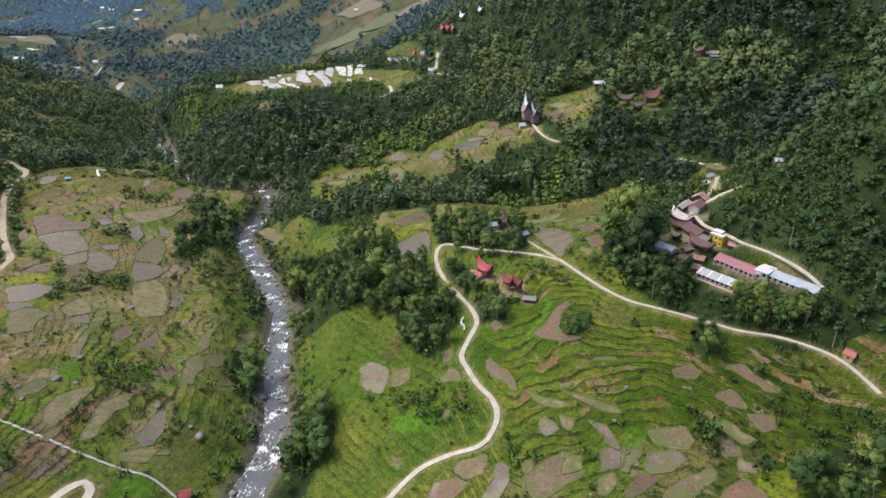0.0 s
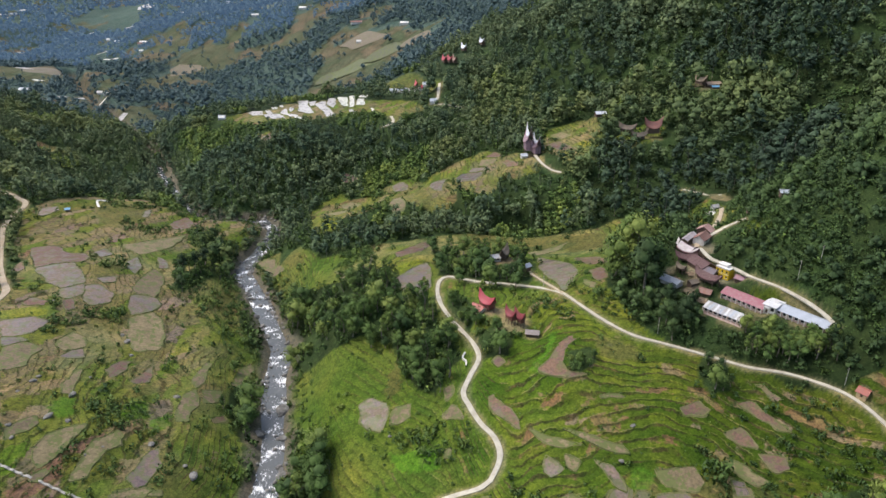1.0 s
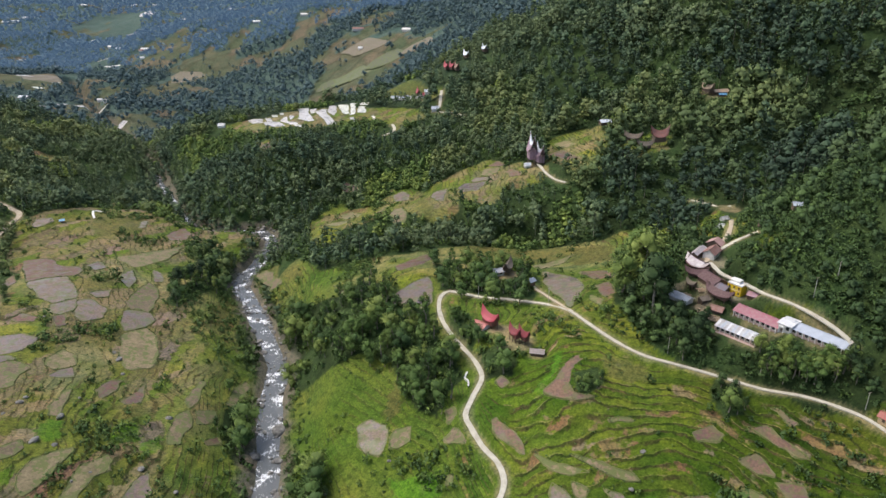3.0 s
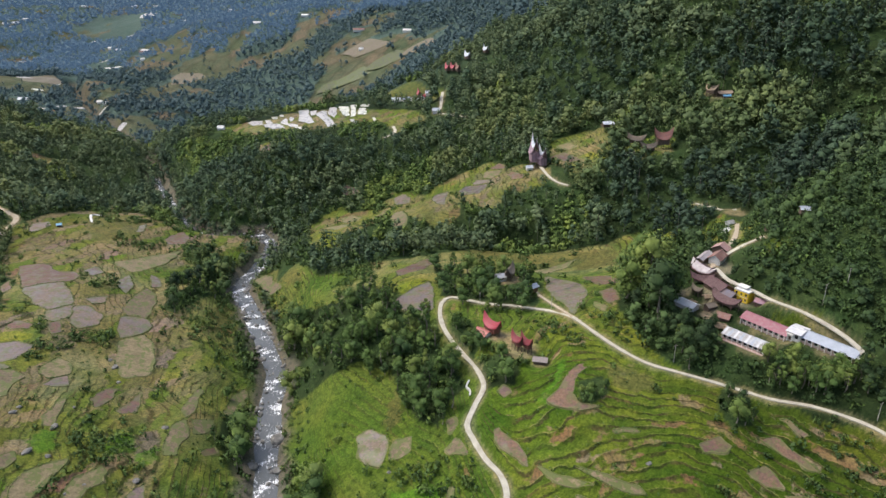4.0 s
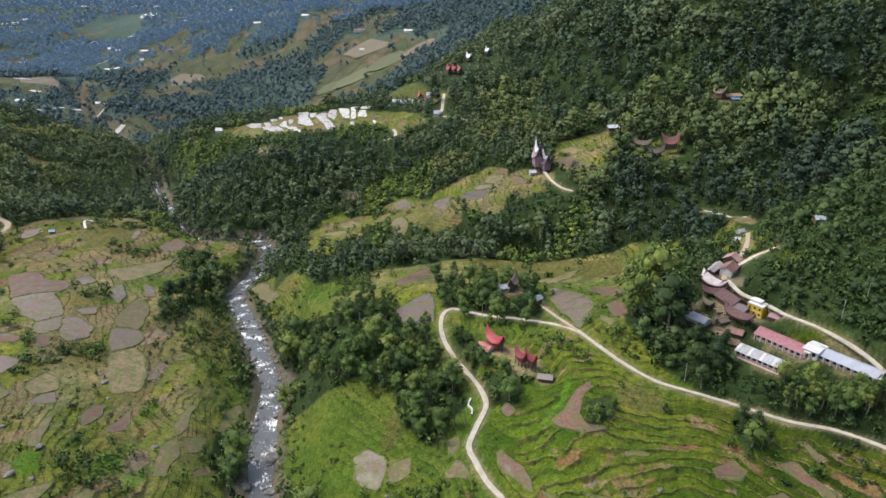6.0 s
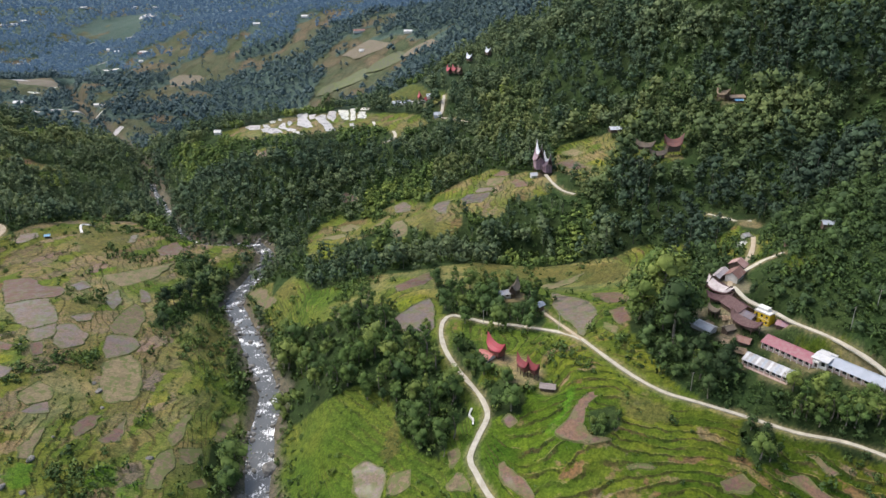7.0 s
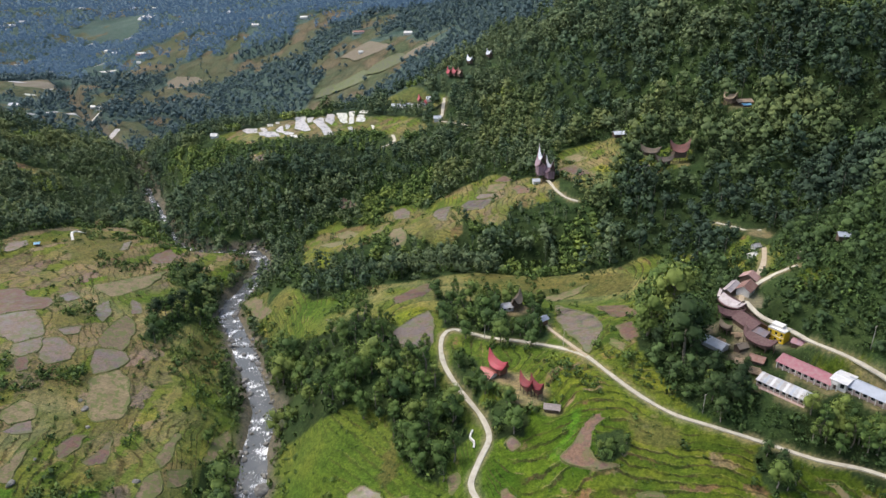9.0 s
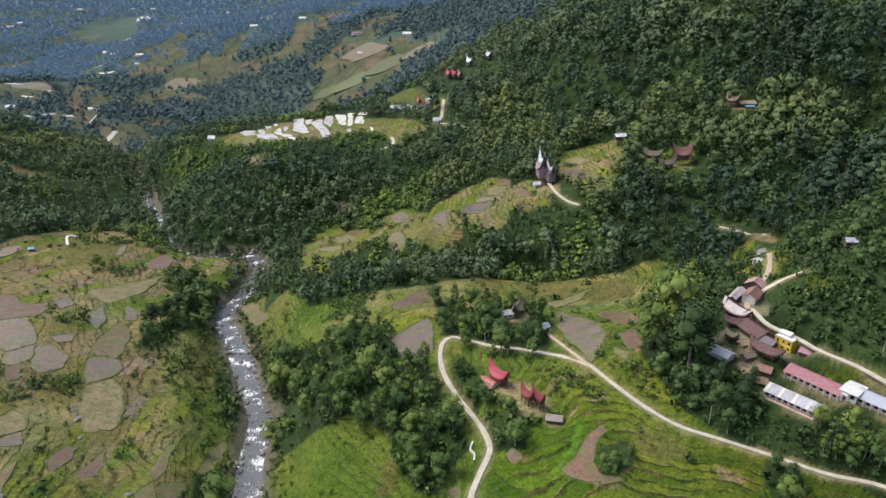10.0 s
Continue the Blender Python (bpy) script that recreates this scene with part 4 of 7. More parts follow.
def inside(x, y, outline):
    """Whether places lie inside an outline on the plan."""
    hit = np.zeros(x.shape, bool)
    for (ax, ay), (bx, by) in zip(outline, outline[1:] + outline[:1]):
        crosses = (ay > y) != (by > y)
        hit ^= crosses & (x < (bx - ax) * (y - ay) / ((by - ay) or 1e-9) + ax)
    return hit


def in_oval(x, y, oval):
    """How far out in an uneven oval places lie: 1 at its rim."""
    ox, oy, a, b, turn = oval[:5]
    c, s = math.cos(radians(turn)), math.sin(radians(turn))
    u, v = ((x - ox) * c + (y - oy) * s) / a, (-(x - ox) * s + (y - oy) * c) / b
    angle = np.arctan2(v, u) % (2 * math.pi)
    n = 5 + int(abs(ox) * 3 + abs(oy)) % 4
    k = np.arange(n)
    at = (k + 0.62 * (hash01(k, ox, 3) - 0.5)) * 2 * math.pi / n
    far = 1.08 + 0.42 * (hash01(k, oy, 4) - 0.5)
    seg = np.searchsorted(at, angle) % n
    a0, a1, r0, r1 = at[seg - 1], at[seg], far[seg - 1], far[seg]
    gap = (a1 - a0) % (2 * math.pi)
    edge = r0 * r1 * np.sin(gap) / np.maximum(r0 * np.sin((angle - a0) % (2 * math.pi)) + r1 * np.sin((a1 - angle) % (2 * math.pi)), 1e-6)
    edge = edge * (1 + 0.03 * np.sin(6 * angle + ox))
    return np.hypot(u, v) / np.maximum(edge, 0.3)


def rounded(outline, step=1.5):
    """A field's outline with its corners worn off and a slightly uneven line."""
    p = np.array(outline, float)
    q = np.roll(p, -1, 0)
    p = np.stack([0.92 * p + 0.08 * q, 0.08 * p + 0.92 * q], 1).reshape(-1, 2)
    p = p.mean(0) + (p - p.mean(0)) * 1.04
    out = []
    for a, b in zip(p, np.roll(p, -1, 0)):
        n = max(1, int(np.hypot(*(b - a)) / step))
        out += [a + (b - a) * k / n for k in range(n)]
    out = np.array(out)
    sway = 1.1 * np.column_stack([value_noise(out[:, 0], out[:, 1], 9, 80), value_noise(out[:, 0], out[:, 1], 9, 86)])
    sway += 0.6 * np.column_stack([value_noise(out[:, 0], out[:, 1], 3.5, 82), value_noise(out[:, 0], out[:, 1], 3.5, 83)])
    return out + sway


def field_outlines():
    rows = [(kind, rounded(corners)) for kind, *corners in FIELD_PLANS if kind in "mrtw"]
    for oval in OVAL_FIELDS:
        ox, oy, a, b, _, kind = oval
        ring = np.linspace(0, 2 * math.pi, 28, endpoint=False)
        x, y = ox + np.cos(ring) * a, oy + np.sin(ring) * b
        r = 1 / in_oval(x, y, oval)
        rows.append((kind, np.column_stack([ox + (x - ox) * r, oy + (y - oy) * r])))
    return rows


FIELDS = field_outlines()
GRASSY = [(kind, rounded(corners)) for kind, *corners in FIELD_PLANS if kind in "ogy"]
GRASS_TONES = {"o": (0.112, 0.112, 0.036), "g": (0.072, 0.165, 0.014), "y": (0.155, 0.185, 0.02)}


def field_depth(x, y):
    """How deep inside a field places lie, in metres: below zero outside, -9 far from all."""
    depth = np.full(x.shape, -9.0)
    for _, p in FIELDS:
        (x0, y0), (x1, y1) = p.min(0) - 4, p.max(0) + 4
        near = (x > x0) & (x < x1) & (y > y0) & (y < y1)
        if near.any():
            nx, ny = x[near], y[near]
            ring = np.column_stack([np.vstack([p, p[:1]]), np.zeros(len(p) + 1)])
            d, _ = near_line(nx, ny, ring)
            d = np.where(inside(nx, ny, [tuple(q) for q in p]), d, -d)
            depth[near] = np.maximum(depth[near], d)
    return depth


def open_land(x, y):
    """Where fields lie rather than woods."""
    far = smooth(900, 1300, y)
    wx = x + 6 * value_noise(x, y, 25, 11) + far * 30 * value_noise(x, y, 50, 13)
    wy = y + 8 * value_noise(x, y, 25, 12) + far * 45 * value_noise(x, y, 60, 14)
    clear = inside(wx, wy, OPEN_WEST) | inside(wx, wy, OPEN_CENTRE) | (wy < 200) | ((wx < -95) & (wy < 380)) | ((wx > -60) & (wx < 178) & (wy < 240))
    clear |= (y > 1080) & (x < -110) & (value_noise(x, y, 80, 15) + 0.6 * value_noise(x, y, 30, 16) > 0.5)
    for oval in CLEARINGS + CLEARINGS_FAR + MEADOWS_FAR:
        clear |= in_oval(wx, wy, oval) < 1
    return clear


GROVES = [GROVE_HOLLOW, GROVE_LOOP, GROVE_YARD, GROVE_KNOLL, GROVE_BAMBOO, GROVE_SCHOOL, GROVE_ROADSIDE, GROVE_EAST, GROVE_CORNER, GROVE_WEST_BANK,
          GROVE_RIVERSIDE, GROVE_LOWER, GROVE_CORNER_LOW, GROVE_BUSH]


def in_grove(x, y):
    hit = np.zeros(x.shape, bool)
    for outline in GROVES:
        hit |= inside(x, y, outline)
    return hit


STEP = 1.35


def terrace(x, y, h):
    """The number of the terrace, and how far up its riser each place is."""
    west = 0.8 + 0.2 * smooth(-70, -150, x)
    east = smooth(-2, 34, x) * smooth(345, 300, y)
    sweep = 27.5 + 0.085 * (x - 30) + 0.2 * (y - 240) + 0.0011 * (x - 95) ** 2 - 1.6 * value_noise(x, y, 48, 26) - 0.55 * value_noise(x, y, 14, 27)
    q = h / STEP + west * (1.9 * value_noise(x, y, 42, 21) + 0.7 * value_noise(x, y, 13, 22))
    q = q * (1 - east) + (1.45 * sweep / STEP + 0.4 * value_noise(x, y, 9, 28)) * east
    k = np.floor(q)
    return k, q - k


def plots(x, y, size, seed):
    """Small uneven field plots: each place's plot, as two numbers, and how far it lies from the plot's edge."""
    sx, sy = (x + 4 * value_noise(x, y, 18, 64) + 1.2 * value_noise(x, y, 5, 66)) / size, (0.62 * y + 0.25 * x + 4 * value_noise(x, y, 16, 65)) / size
    bx, by = np.floor(sx), np.floor(sy)
    best, second = np.full(x.shape, 9.0), np.full(x.shape, 9.0)
    cx, cy = np.zeros(x.shape), np.zeros(x.shape)
    for i in (-1, 0, 1):
        for j in (-1, 0, 1):
            px, py = bx + i, by + j
            d = np.hypot(px + 0.1 + 0.8 * hash01(px, py, seed) - sx, py + 0.1 + 0.8 * hash01(px, py, seed + 1) - sy)
            closer = d < best
            second = np.where(closer, best, np.minimum(second, d))
            cx, cy = np.where(closer, px, cx), np.where(closer, py, cy)
            best = np.minimum(best, d)
    return cx, cy, (second - best) * size


def off_road(x, y):
    """How far places lie from the nearest road's edge, up to 12 m."""
    gap = np.full(x.shape, 12.0)
    for line, half in ROAD_LINES:
        box = (x > line[:, 0].min() - 12) & (x < line[:, 0].max() + 12) & (y > line[:, 1].min() - 12) & (y < line[:, 1].max() + 12)
        if box.any():
            gap[box] = np.minimum(gap[box], near_line(x[box], y[box], line[::3] if len(line) % 3 == 1 else np.vstack([line[::3], line[-1:]]))[0] - half)
    return gap


def stepped_much(x, y):
    """How clearly the slope is cut into terraces: some stretches have gone back to rough pasture."""
    return 0.25 + 0.75 * smooth(-0.45, 0.15, value_noise(x, y, 33, 24) + 0.5 * value_noise(x, y, 12, 25) + 0.7 * smooth(-70, 20, x) + 0.35 * smooth(-100, -160, x))


def off_yard(x, y, yard):
    """How far places lie outside a school yard, a turned oblong."""
    yx, yy, long, wide, turn, _ = yard
    c, s = math.cos(radians(turn)), math.sin(radians(turn))
    u, v = np.abs((x - yx) * c + (y - yy) * s) - long, np.abs(-(x - yx) * s + (y - yy) * c) - wide
    return np.hypot(np.maximum(u, 0), np.maximum(v, 0))


def land(x, y, fields=True):
    """The finished ground: terraces, field beds, road cuts and yards."""
    x, y = np.asarray(x, float), np.asarray(y, float)
    h = river_land(x, y)
    clear = open_land(x, y) & ~in_grove(x, y)
    d_river, _ = near_line(x, y, RIVER)
    _, f = terrace(x, y, h)
    stepped = h + STEP * (1 - 0.35 * smooth(-2, 34, x)) * (smooth(0.72, 0.98, f) - f)
    much = np.where(clear & (d_river > 16) & (y < 1000), stepped_much(x, y), 0.0)
    bed = field_depth(x, y) if fields else np.full(x.shape, -9.0)
    for _, p in GRASSY:
        much = np.where(inside(x, y, [tuple(q) for q in p]), 0.15 * much, much)
    much = much * smooth(-0.2, -2.2, bed) * smooth(2, 8, off_road(x, y))
    h = h + much * (stepped - h)
    h = h - 0.5 * smooth(0.1, 0.9, bed)
    for line, half in ROAD_LINES:
        box = (x > line[:, 0].min() - 9) & (x < line[:, 0].max() + 9) & (y > line[:, 1].min() - 9) & (y < line[:, 1].max() + 9)
        if box.any():
            d, z = near_line(x[box], y[box], line[::2] if len(line) % 2 else np.vstack([line[::2], line[-1:]]))
            h[box] = z - 0.35 + (h[box] - z + 0.35) * smooth(half + 0.6, half + 4.5, d)
    for yx, yy, r, level in YARDS:
        d = np.hypot(x - yx, y - yy)
        near = d < r + 9
        if near.any():
            h[near] = level + (h[near] - level) * smooth(r, r + 7, d[near])
    for yard in SCHOOL_YARDS:
        d = off_yard(x, y, yard)
        near = d < 4
        if near.any():
            h[near] = yard[5] + (h[near] - yard[5]) * smooth(0, 4, d[near])
    return h


def cover(x, y):
    """The broad colour of what grows or lies on the ground, and how far it is cut into terraces, split into plots and laid bare."""
    clear = open_land(x, y)
    grove = in_grove(x, y)
    west = smooth(-90, -150, x)
    blend = np.clip(0.5 + 0.8 * value_noise(x, y, 40, 34) + 0.35 * value_noise(x, y, 15, 35), 0, 1)[..., None]
    colour = (np.array((0.072, 0.122, 0.018)) * (1 - blend) + np.array((0.124, 0.152, 0.031)) * blend) * (1 - (0.14 * smooth(5, 60, x) + 0.3 * smooth(80, 120, x)) * smooth(420, 330, y))[..., None]
    wet_side = smooth(62, 20, near_line(x, y, RIVER)[0] + 14 * value_noise(x, y, 26, 97)) * smooth(560, 520, y)
    dry = np.maximum(0.95 * west * (1 - 0.75 * wet_side), 0.7 * smooth(-80, -50, x + 0.6 * np.maximum(y - 520, 0)) * smooth(135, 110, x) * smooth(395, 425, y) * smooth(680, 640, y))
    lush = (smooth(0, 30, x) * smooth(345, 310, y))[..., None]
    colour = colour * (1 - lush * np.array((0.06, -0.02, 0.3)))
    olive = (dry * smooth(-0.75, 0.2, value_noise(x, y, 34, 50) + 0.6 * value_noise(x, y, 11, 60)))[..., None]
    colour = colour * (1 - olive) + np.array((0.21, 0.194, 0.098)) * olive
    plotted = np.maximum(np.maximum(west, 0.7 * smooth(500, 540, y) * smooth(980, 900, y)), 0.75 * smooth(222, 205, y + 6 * value_noise(x, y, 12, 48)) * smooth(10, 25, x) * smooth(132, 118, x))
    plotted = plotted * smooth(-0.55, -0.2, value_noise(x, y, 38, 49)) * (1 - 0.7 * wet_side)
    cut = stepped_much(x, y) * smooth(1, 6, off_road(x, y)) * (y < 1000) * (1 - 0.15 * west) * (1 - 0.45 * smooth(-90, -75, x) * smooth(14, -2, x) * smooth(330, 310, y))
    bare = 0.07 + 0.12 * west + 0.06 * smooth(20, 60, x) * smooth(300, 260, y) + 0.1 * value_noise(x, y, 60, 33) - 0.08 * smooth(-20, -60, x)
    rough = np.clip(0.5 + 0.9 * value_noise(x, y, 24, 41) + 0.4 * value_noise(x, y, 8, 42), 0, 1)[..., None]
    meadow = np.array((0.11, 0.155, 0.013)) * (0.62 + 0.55 * rough)
    wild = smooth(0.1, 0.5, value_noise(x, y, 45, 43) + 0.1 - 0.25 * west)[..., None]
    colour = colour * (1 - wild * (0.12 + 0.12 * west[..., None])) + meadow * wild * (0.12 + 0.12 * west[..., None])
    for kind, p in GRASSY:
        (x0, y0), (x1, y1) = p.min(0) - 3, p.max(0) + 3
        near = (x > x0) & (x < x1) & (y > y0) & (y < y1)
        if near.any():
            sx, sy = x[near] + 0.8 * value_noise(x[near], y[near], 3, 84), y[near] + 0.8 * value_noise(x[near], y[near], 3, 85)
            take = 0.85 * inside(sx, sy, [tuple(q) for q in p])[..., None]
            tone = np.array(GRASS_TONES[kind]) * (0.85 + 0.3 * rough[near])
            colour[near] = colour[near] * (1 - take) + tone * take
            cut[near], plotted[near] = cut[near] * (1 - 0.75 * take[:, 0]), plotted[near] * (1 - take[:, 0])
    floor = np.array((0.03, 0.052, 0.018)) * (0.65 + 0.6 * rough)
    # far ground turns bluish and duller: haze put into its colour
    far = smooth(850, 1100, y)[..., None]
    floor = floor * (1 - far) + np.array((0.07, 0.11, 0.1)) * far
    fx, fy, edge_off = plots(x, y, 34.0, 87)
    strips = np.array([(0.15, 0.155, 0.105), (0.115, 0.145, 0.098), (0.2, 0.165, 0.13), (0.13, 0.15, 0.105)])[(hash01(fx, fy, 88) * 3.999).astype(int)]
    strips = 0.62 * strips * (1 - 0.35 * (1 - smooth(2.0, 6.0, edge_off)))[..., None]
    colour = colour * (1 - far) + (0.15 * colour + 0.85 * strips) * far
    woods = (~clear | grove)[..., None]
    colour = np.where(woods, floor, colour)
    cut, plotted = np.where(woods[..., 0], 0, cut), np.where(woods[..., 0], 0, plotted) * (1 - far[..., 0])
    d_river, _ = near_line(x, y, RIVER)
    bank = (1 - smooth(9, 15, d_river + 3 * value_noise(x, y, 9, 44)))[..., None]
    colour = colour * (1 - bank) + np.array((0.13, 0.12, 0.095)) * bank
    cut, plotted = cut * (1 - bank[..., 0]), plotted * (1 - bank[..., 0])
    for line, half in ROAD_LINES:
        box = (x > line[:, 0].min() - 6) & (x < line[:, 0].max() + 6) & (y > line[:, 1].min() - 6) & (y < line[:, 1].max() + 6)
        if box.any():
            d, _ = near_line(x[box], y[box], line)
            verge = (0.7 * (1 - smooth(half + 0.4, half + 2.2, d + 1.0 * value_noise(x[box], y[box], 5, 45))))[..., None]
            colour[box] = colour[box] * (1 - verge) + np.array((0.25, 0.215, 0.13)) * verge
            plotted[box] = plotted[box] * (1 - verge[:, 0])
    for yx, yy, r, _ in YARDS:
        d = np.hypot(x - yx, y - yy) + 2.5 * value_noise(x, y, 7, 46)
        near = d < r + 2
        if near.any():
            verge = ((0.6 if yx > 110 else 0.85) * (1 - smooth(r - 3, r + 1, d[near])))[..., None]
            colour[near] = colour[near] * (1 - verge) + np.array((0.29, 0.25, 0.19) if yx > 110 and yy < 360 else (0.28, 0.23, 0.14)) * verge
            cut[near], plotted[near] = cut[near] * (1 - verge[:, 0]), plotted[near] * (1 - verge[:, 0])
    for yard in SCHOOL_YARDS:
        d = off_yard(x, y, yard) + 1.6 * value_noise(x, y, 5, 47)
        near = d < 4
        if near.any():
            verge = (0.7 * (1 - smooth(-0.5, 1.5, d[near])))[..., None]
            colour[near] = colour[near] * (1 - verge) + np.array((0.2, 0.17, 0.1)) * verge
    return colour, cut, plotted, bare


def mesh_from(name, verts, faces, material=None, smooth_faces=False):
    """A mesh from arrays of corners and of equal faces."""
    verts, faces = np.asarray(verts, np.float32), np.asarray(faces, np.int32)
    me = bpy.data.meshes.new(name)
    n = faces.shape[1]
    me.vertices.add(len(verts))
    me.vertices.foreach_set("co", verts.ravel())
    me.loops.add(faces.size)
    me.loops.foreach_set("vertex_index", faces.ravel())
    me.polygons.add(len(faces))
    me.polygons.foreach_set("loop_start", np.arange(0, faces.size, n, dtype=np.int32))
    me.polygons.foreach_set("use_smooth", np.full(len(faces), smooth_faces))
    me.update(calc_edges=True)
    me.validate()
    if material:
        me.materials.append(material)
    return me


def grid_faces(rows, cols):
    i = np.arange(rows - 1)[:, None] * cols + np.arange(cols - 1)[None, :]
    return np.stack([i, i + 1, i + cols + 1, i + cols], -1).reshape(-1, 4)


def build_ground():
    ys = list(np.arange(-260, 150, 12.0))
    y = 150.0
    while y < 4700:
        ys.append(y)
        y += max(1.0, 1.2 * (y + 40) / 350) * (1 + 0.5 * (y > 700))
    ys = np.array(ys)
    us = np.linspace(-1, 1, 420)
    us = np.sign(us) * (0.82 * np.abs(us) + 0.18 * np.abs(us) ** 5)
    half = np.where(ys < 150, 330, 0.66 * (ys - 150) + 330)
    X = us[None, :] * half[:, None]
    Y = np.repeat(ys[:, None], len(us), 1)
    Z = land(X.ravel(), Y.ravel()).reshape(X.shape)
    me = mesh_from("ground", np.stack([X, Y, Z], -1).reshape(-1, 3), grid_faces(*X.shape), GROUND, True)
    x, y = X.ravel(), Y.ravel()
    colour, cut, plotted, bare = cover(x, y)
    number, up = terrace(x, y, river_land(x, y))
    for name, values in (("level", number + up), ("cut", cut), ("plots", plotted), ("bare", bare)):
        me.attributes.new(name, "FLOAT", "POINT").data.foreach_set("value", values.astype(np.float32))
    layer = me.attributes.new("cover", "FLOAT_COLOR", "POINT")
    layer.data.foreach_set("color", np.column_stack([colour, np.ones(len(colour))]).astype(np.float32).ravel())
    return tagged(new("ground", me), "terraced green and brown valley ground with grassy banks", "ground", kind="structure")


def ribbon(name, line, half, material, across=3, lift=0.0, skirt=0.6, label="", rough_edge=0.15):
    """A road or path along a graded line, with edges that go down into the ground."""
    xy = line[:, :2]
    t = np.gradient(xy, axis=0)
    t /= np.linalg.norm(t, axis=1)[:, None]
    n = np.column_stack([-t[:, 1], t[:, 0]])
    wob = half * (1 + rough_edge * value_noise(xy[:, 0], xy[:, 1], 6, 61))
    offs = np.concatenate([[-1.0], np.linspace(-1, 1, across), [1.0]])
    V = []
    for j, o in enumerate(offs):
        z = line[:, 2] + lift + 0.06 * (1 - o * o) - (skirt if j in (0, len(offs) - 1) else 0)
        V.append(np.column_stack([xy + n * (o * wob)[:, None], z]))
    V = np.stack(V, 1)
    me = mesh_from(name, V.reshape(-1, 3), grid_faces(V.shape[0], V.shape[1])[:, ::-1], material)
    return tagged(new(name, me), label, "road", kind="structure")


def build_river():
    line = curve_line(RIVER, 1.6)
    line = line[line[:, 1] < 860]
    xy = line[:, :2]
    t = np.gradient(xy, axis=0)
    t /= np.linalg.norm(t, axis=1)[:, None]
    for _ in range(6):
        t[1:-1] = (t[:-2] + t[1:-1] * 2 + t[2:]) / 4
    n = np.column_stack([-t[:, 1], t[:, 0]])
    s = np.concatenate([[0], np.cumsum(np.linalg.norm(np.diff(xy, axis=0), axis=1))])
    offs = np.linspace(-7.6, 7.6, 17)
    V, UV = [], []
    for o in offs:
        p = xy + n * (o * (1 - 0.5 * smooth(600, 680, xy[:, 1])))[:, None]
        z = line[:, 2] - 0.15 + 0.35 * value_noise(s, np.full(len(s), o), 4, 71) * (0.4 + 0.6 * (value_noise(s, s * 0, 20, 72) > 0)) + 0.12 * value_noise(p[:, 0], p[:, 1], 1.8, 73)
        V.append(np.column_stack([p, z]))
        UV.append(np.column_stack([np.full(len(s), o), s]))
    V, UV = np.stack(V, 1), np.stack(UV, 1)
    faces = grid_faces(V.shape[0], V.shape[1])[:, ::-1]
    me = mesh_from("river_water", V.reshape(-1, 3), faces, WATER, True)
    uv = me.uv_layers.new(name="flow")
    uv.data.foreach_set("uv", UV.reshape(-1, 2)[faces.ravel()].astype(np.float32).ravel())
    return tagged(new("river_water", me), "grey mountain river with white rapids between boulders", "water", kind="structure")


build_ground()
build_river()
NAMES = ["road_main", "road_east", "track_house", "road_village", "track_hill", "lane_hill", "road_west", "track_hairpin", "path_tower", "lane_far", "path_meadow", "lane_upper"]
for (line, half), name in zip(ROAD_LINES, NAMES):
    earth = name in ("track_house", "road_west", "track_hill")
    ribbon(name, line, half, EARTH if earth else CONCRETE, label="pale dusty earth track" if earth else "narrow pale concrete road along the slope")


# ---- plants ----
rng = np.random.default_rng(7)


def unit(v):
    return v / np.maximum(np.linalg.norm(v, axis=-1, keepdims=True), 1e-9)


def leaf_cloud(centres, outward, size, rng, corners=3):
    """Small leaf clumps: one face each, turned mostly outward, in every roll."""
    n = len(centres)
    nrm = unit(outward + rng.normal(0, 0.55, (n, 3)))
    side = unit(np.cross(nrm, rng.normal(0, 1, (n, 3))))
    up = np.cross(nrm, side)
    r = size * rng.uniform(0.6, 1.35, n)
    V = []
    for c in range(corners):
        a = 2 * math.pi * c / corners + rng.uniform(-0.45, 0.45, n)
        k = r * rng.uniform(0.7, 1.2, n)
        V.append(centres + side * (np.cos(a) * k)[:, None] + up * (np.sin(a) * k)[:, None])
    round_off = unit(outward + 0.3 * nrm + np.array((0, 0, 0.85)))
    return np.stack(V, 1).reshape(-1, 3), np.arange(n * corners).reshape(n, corners), np.repeat(round_off, corners, 0)


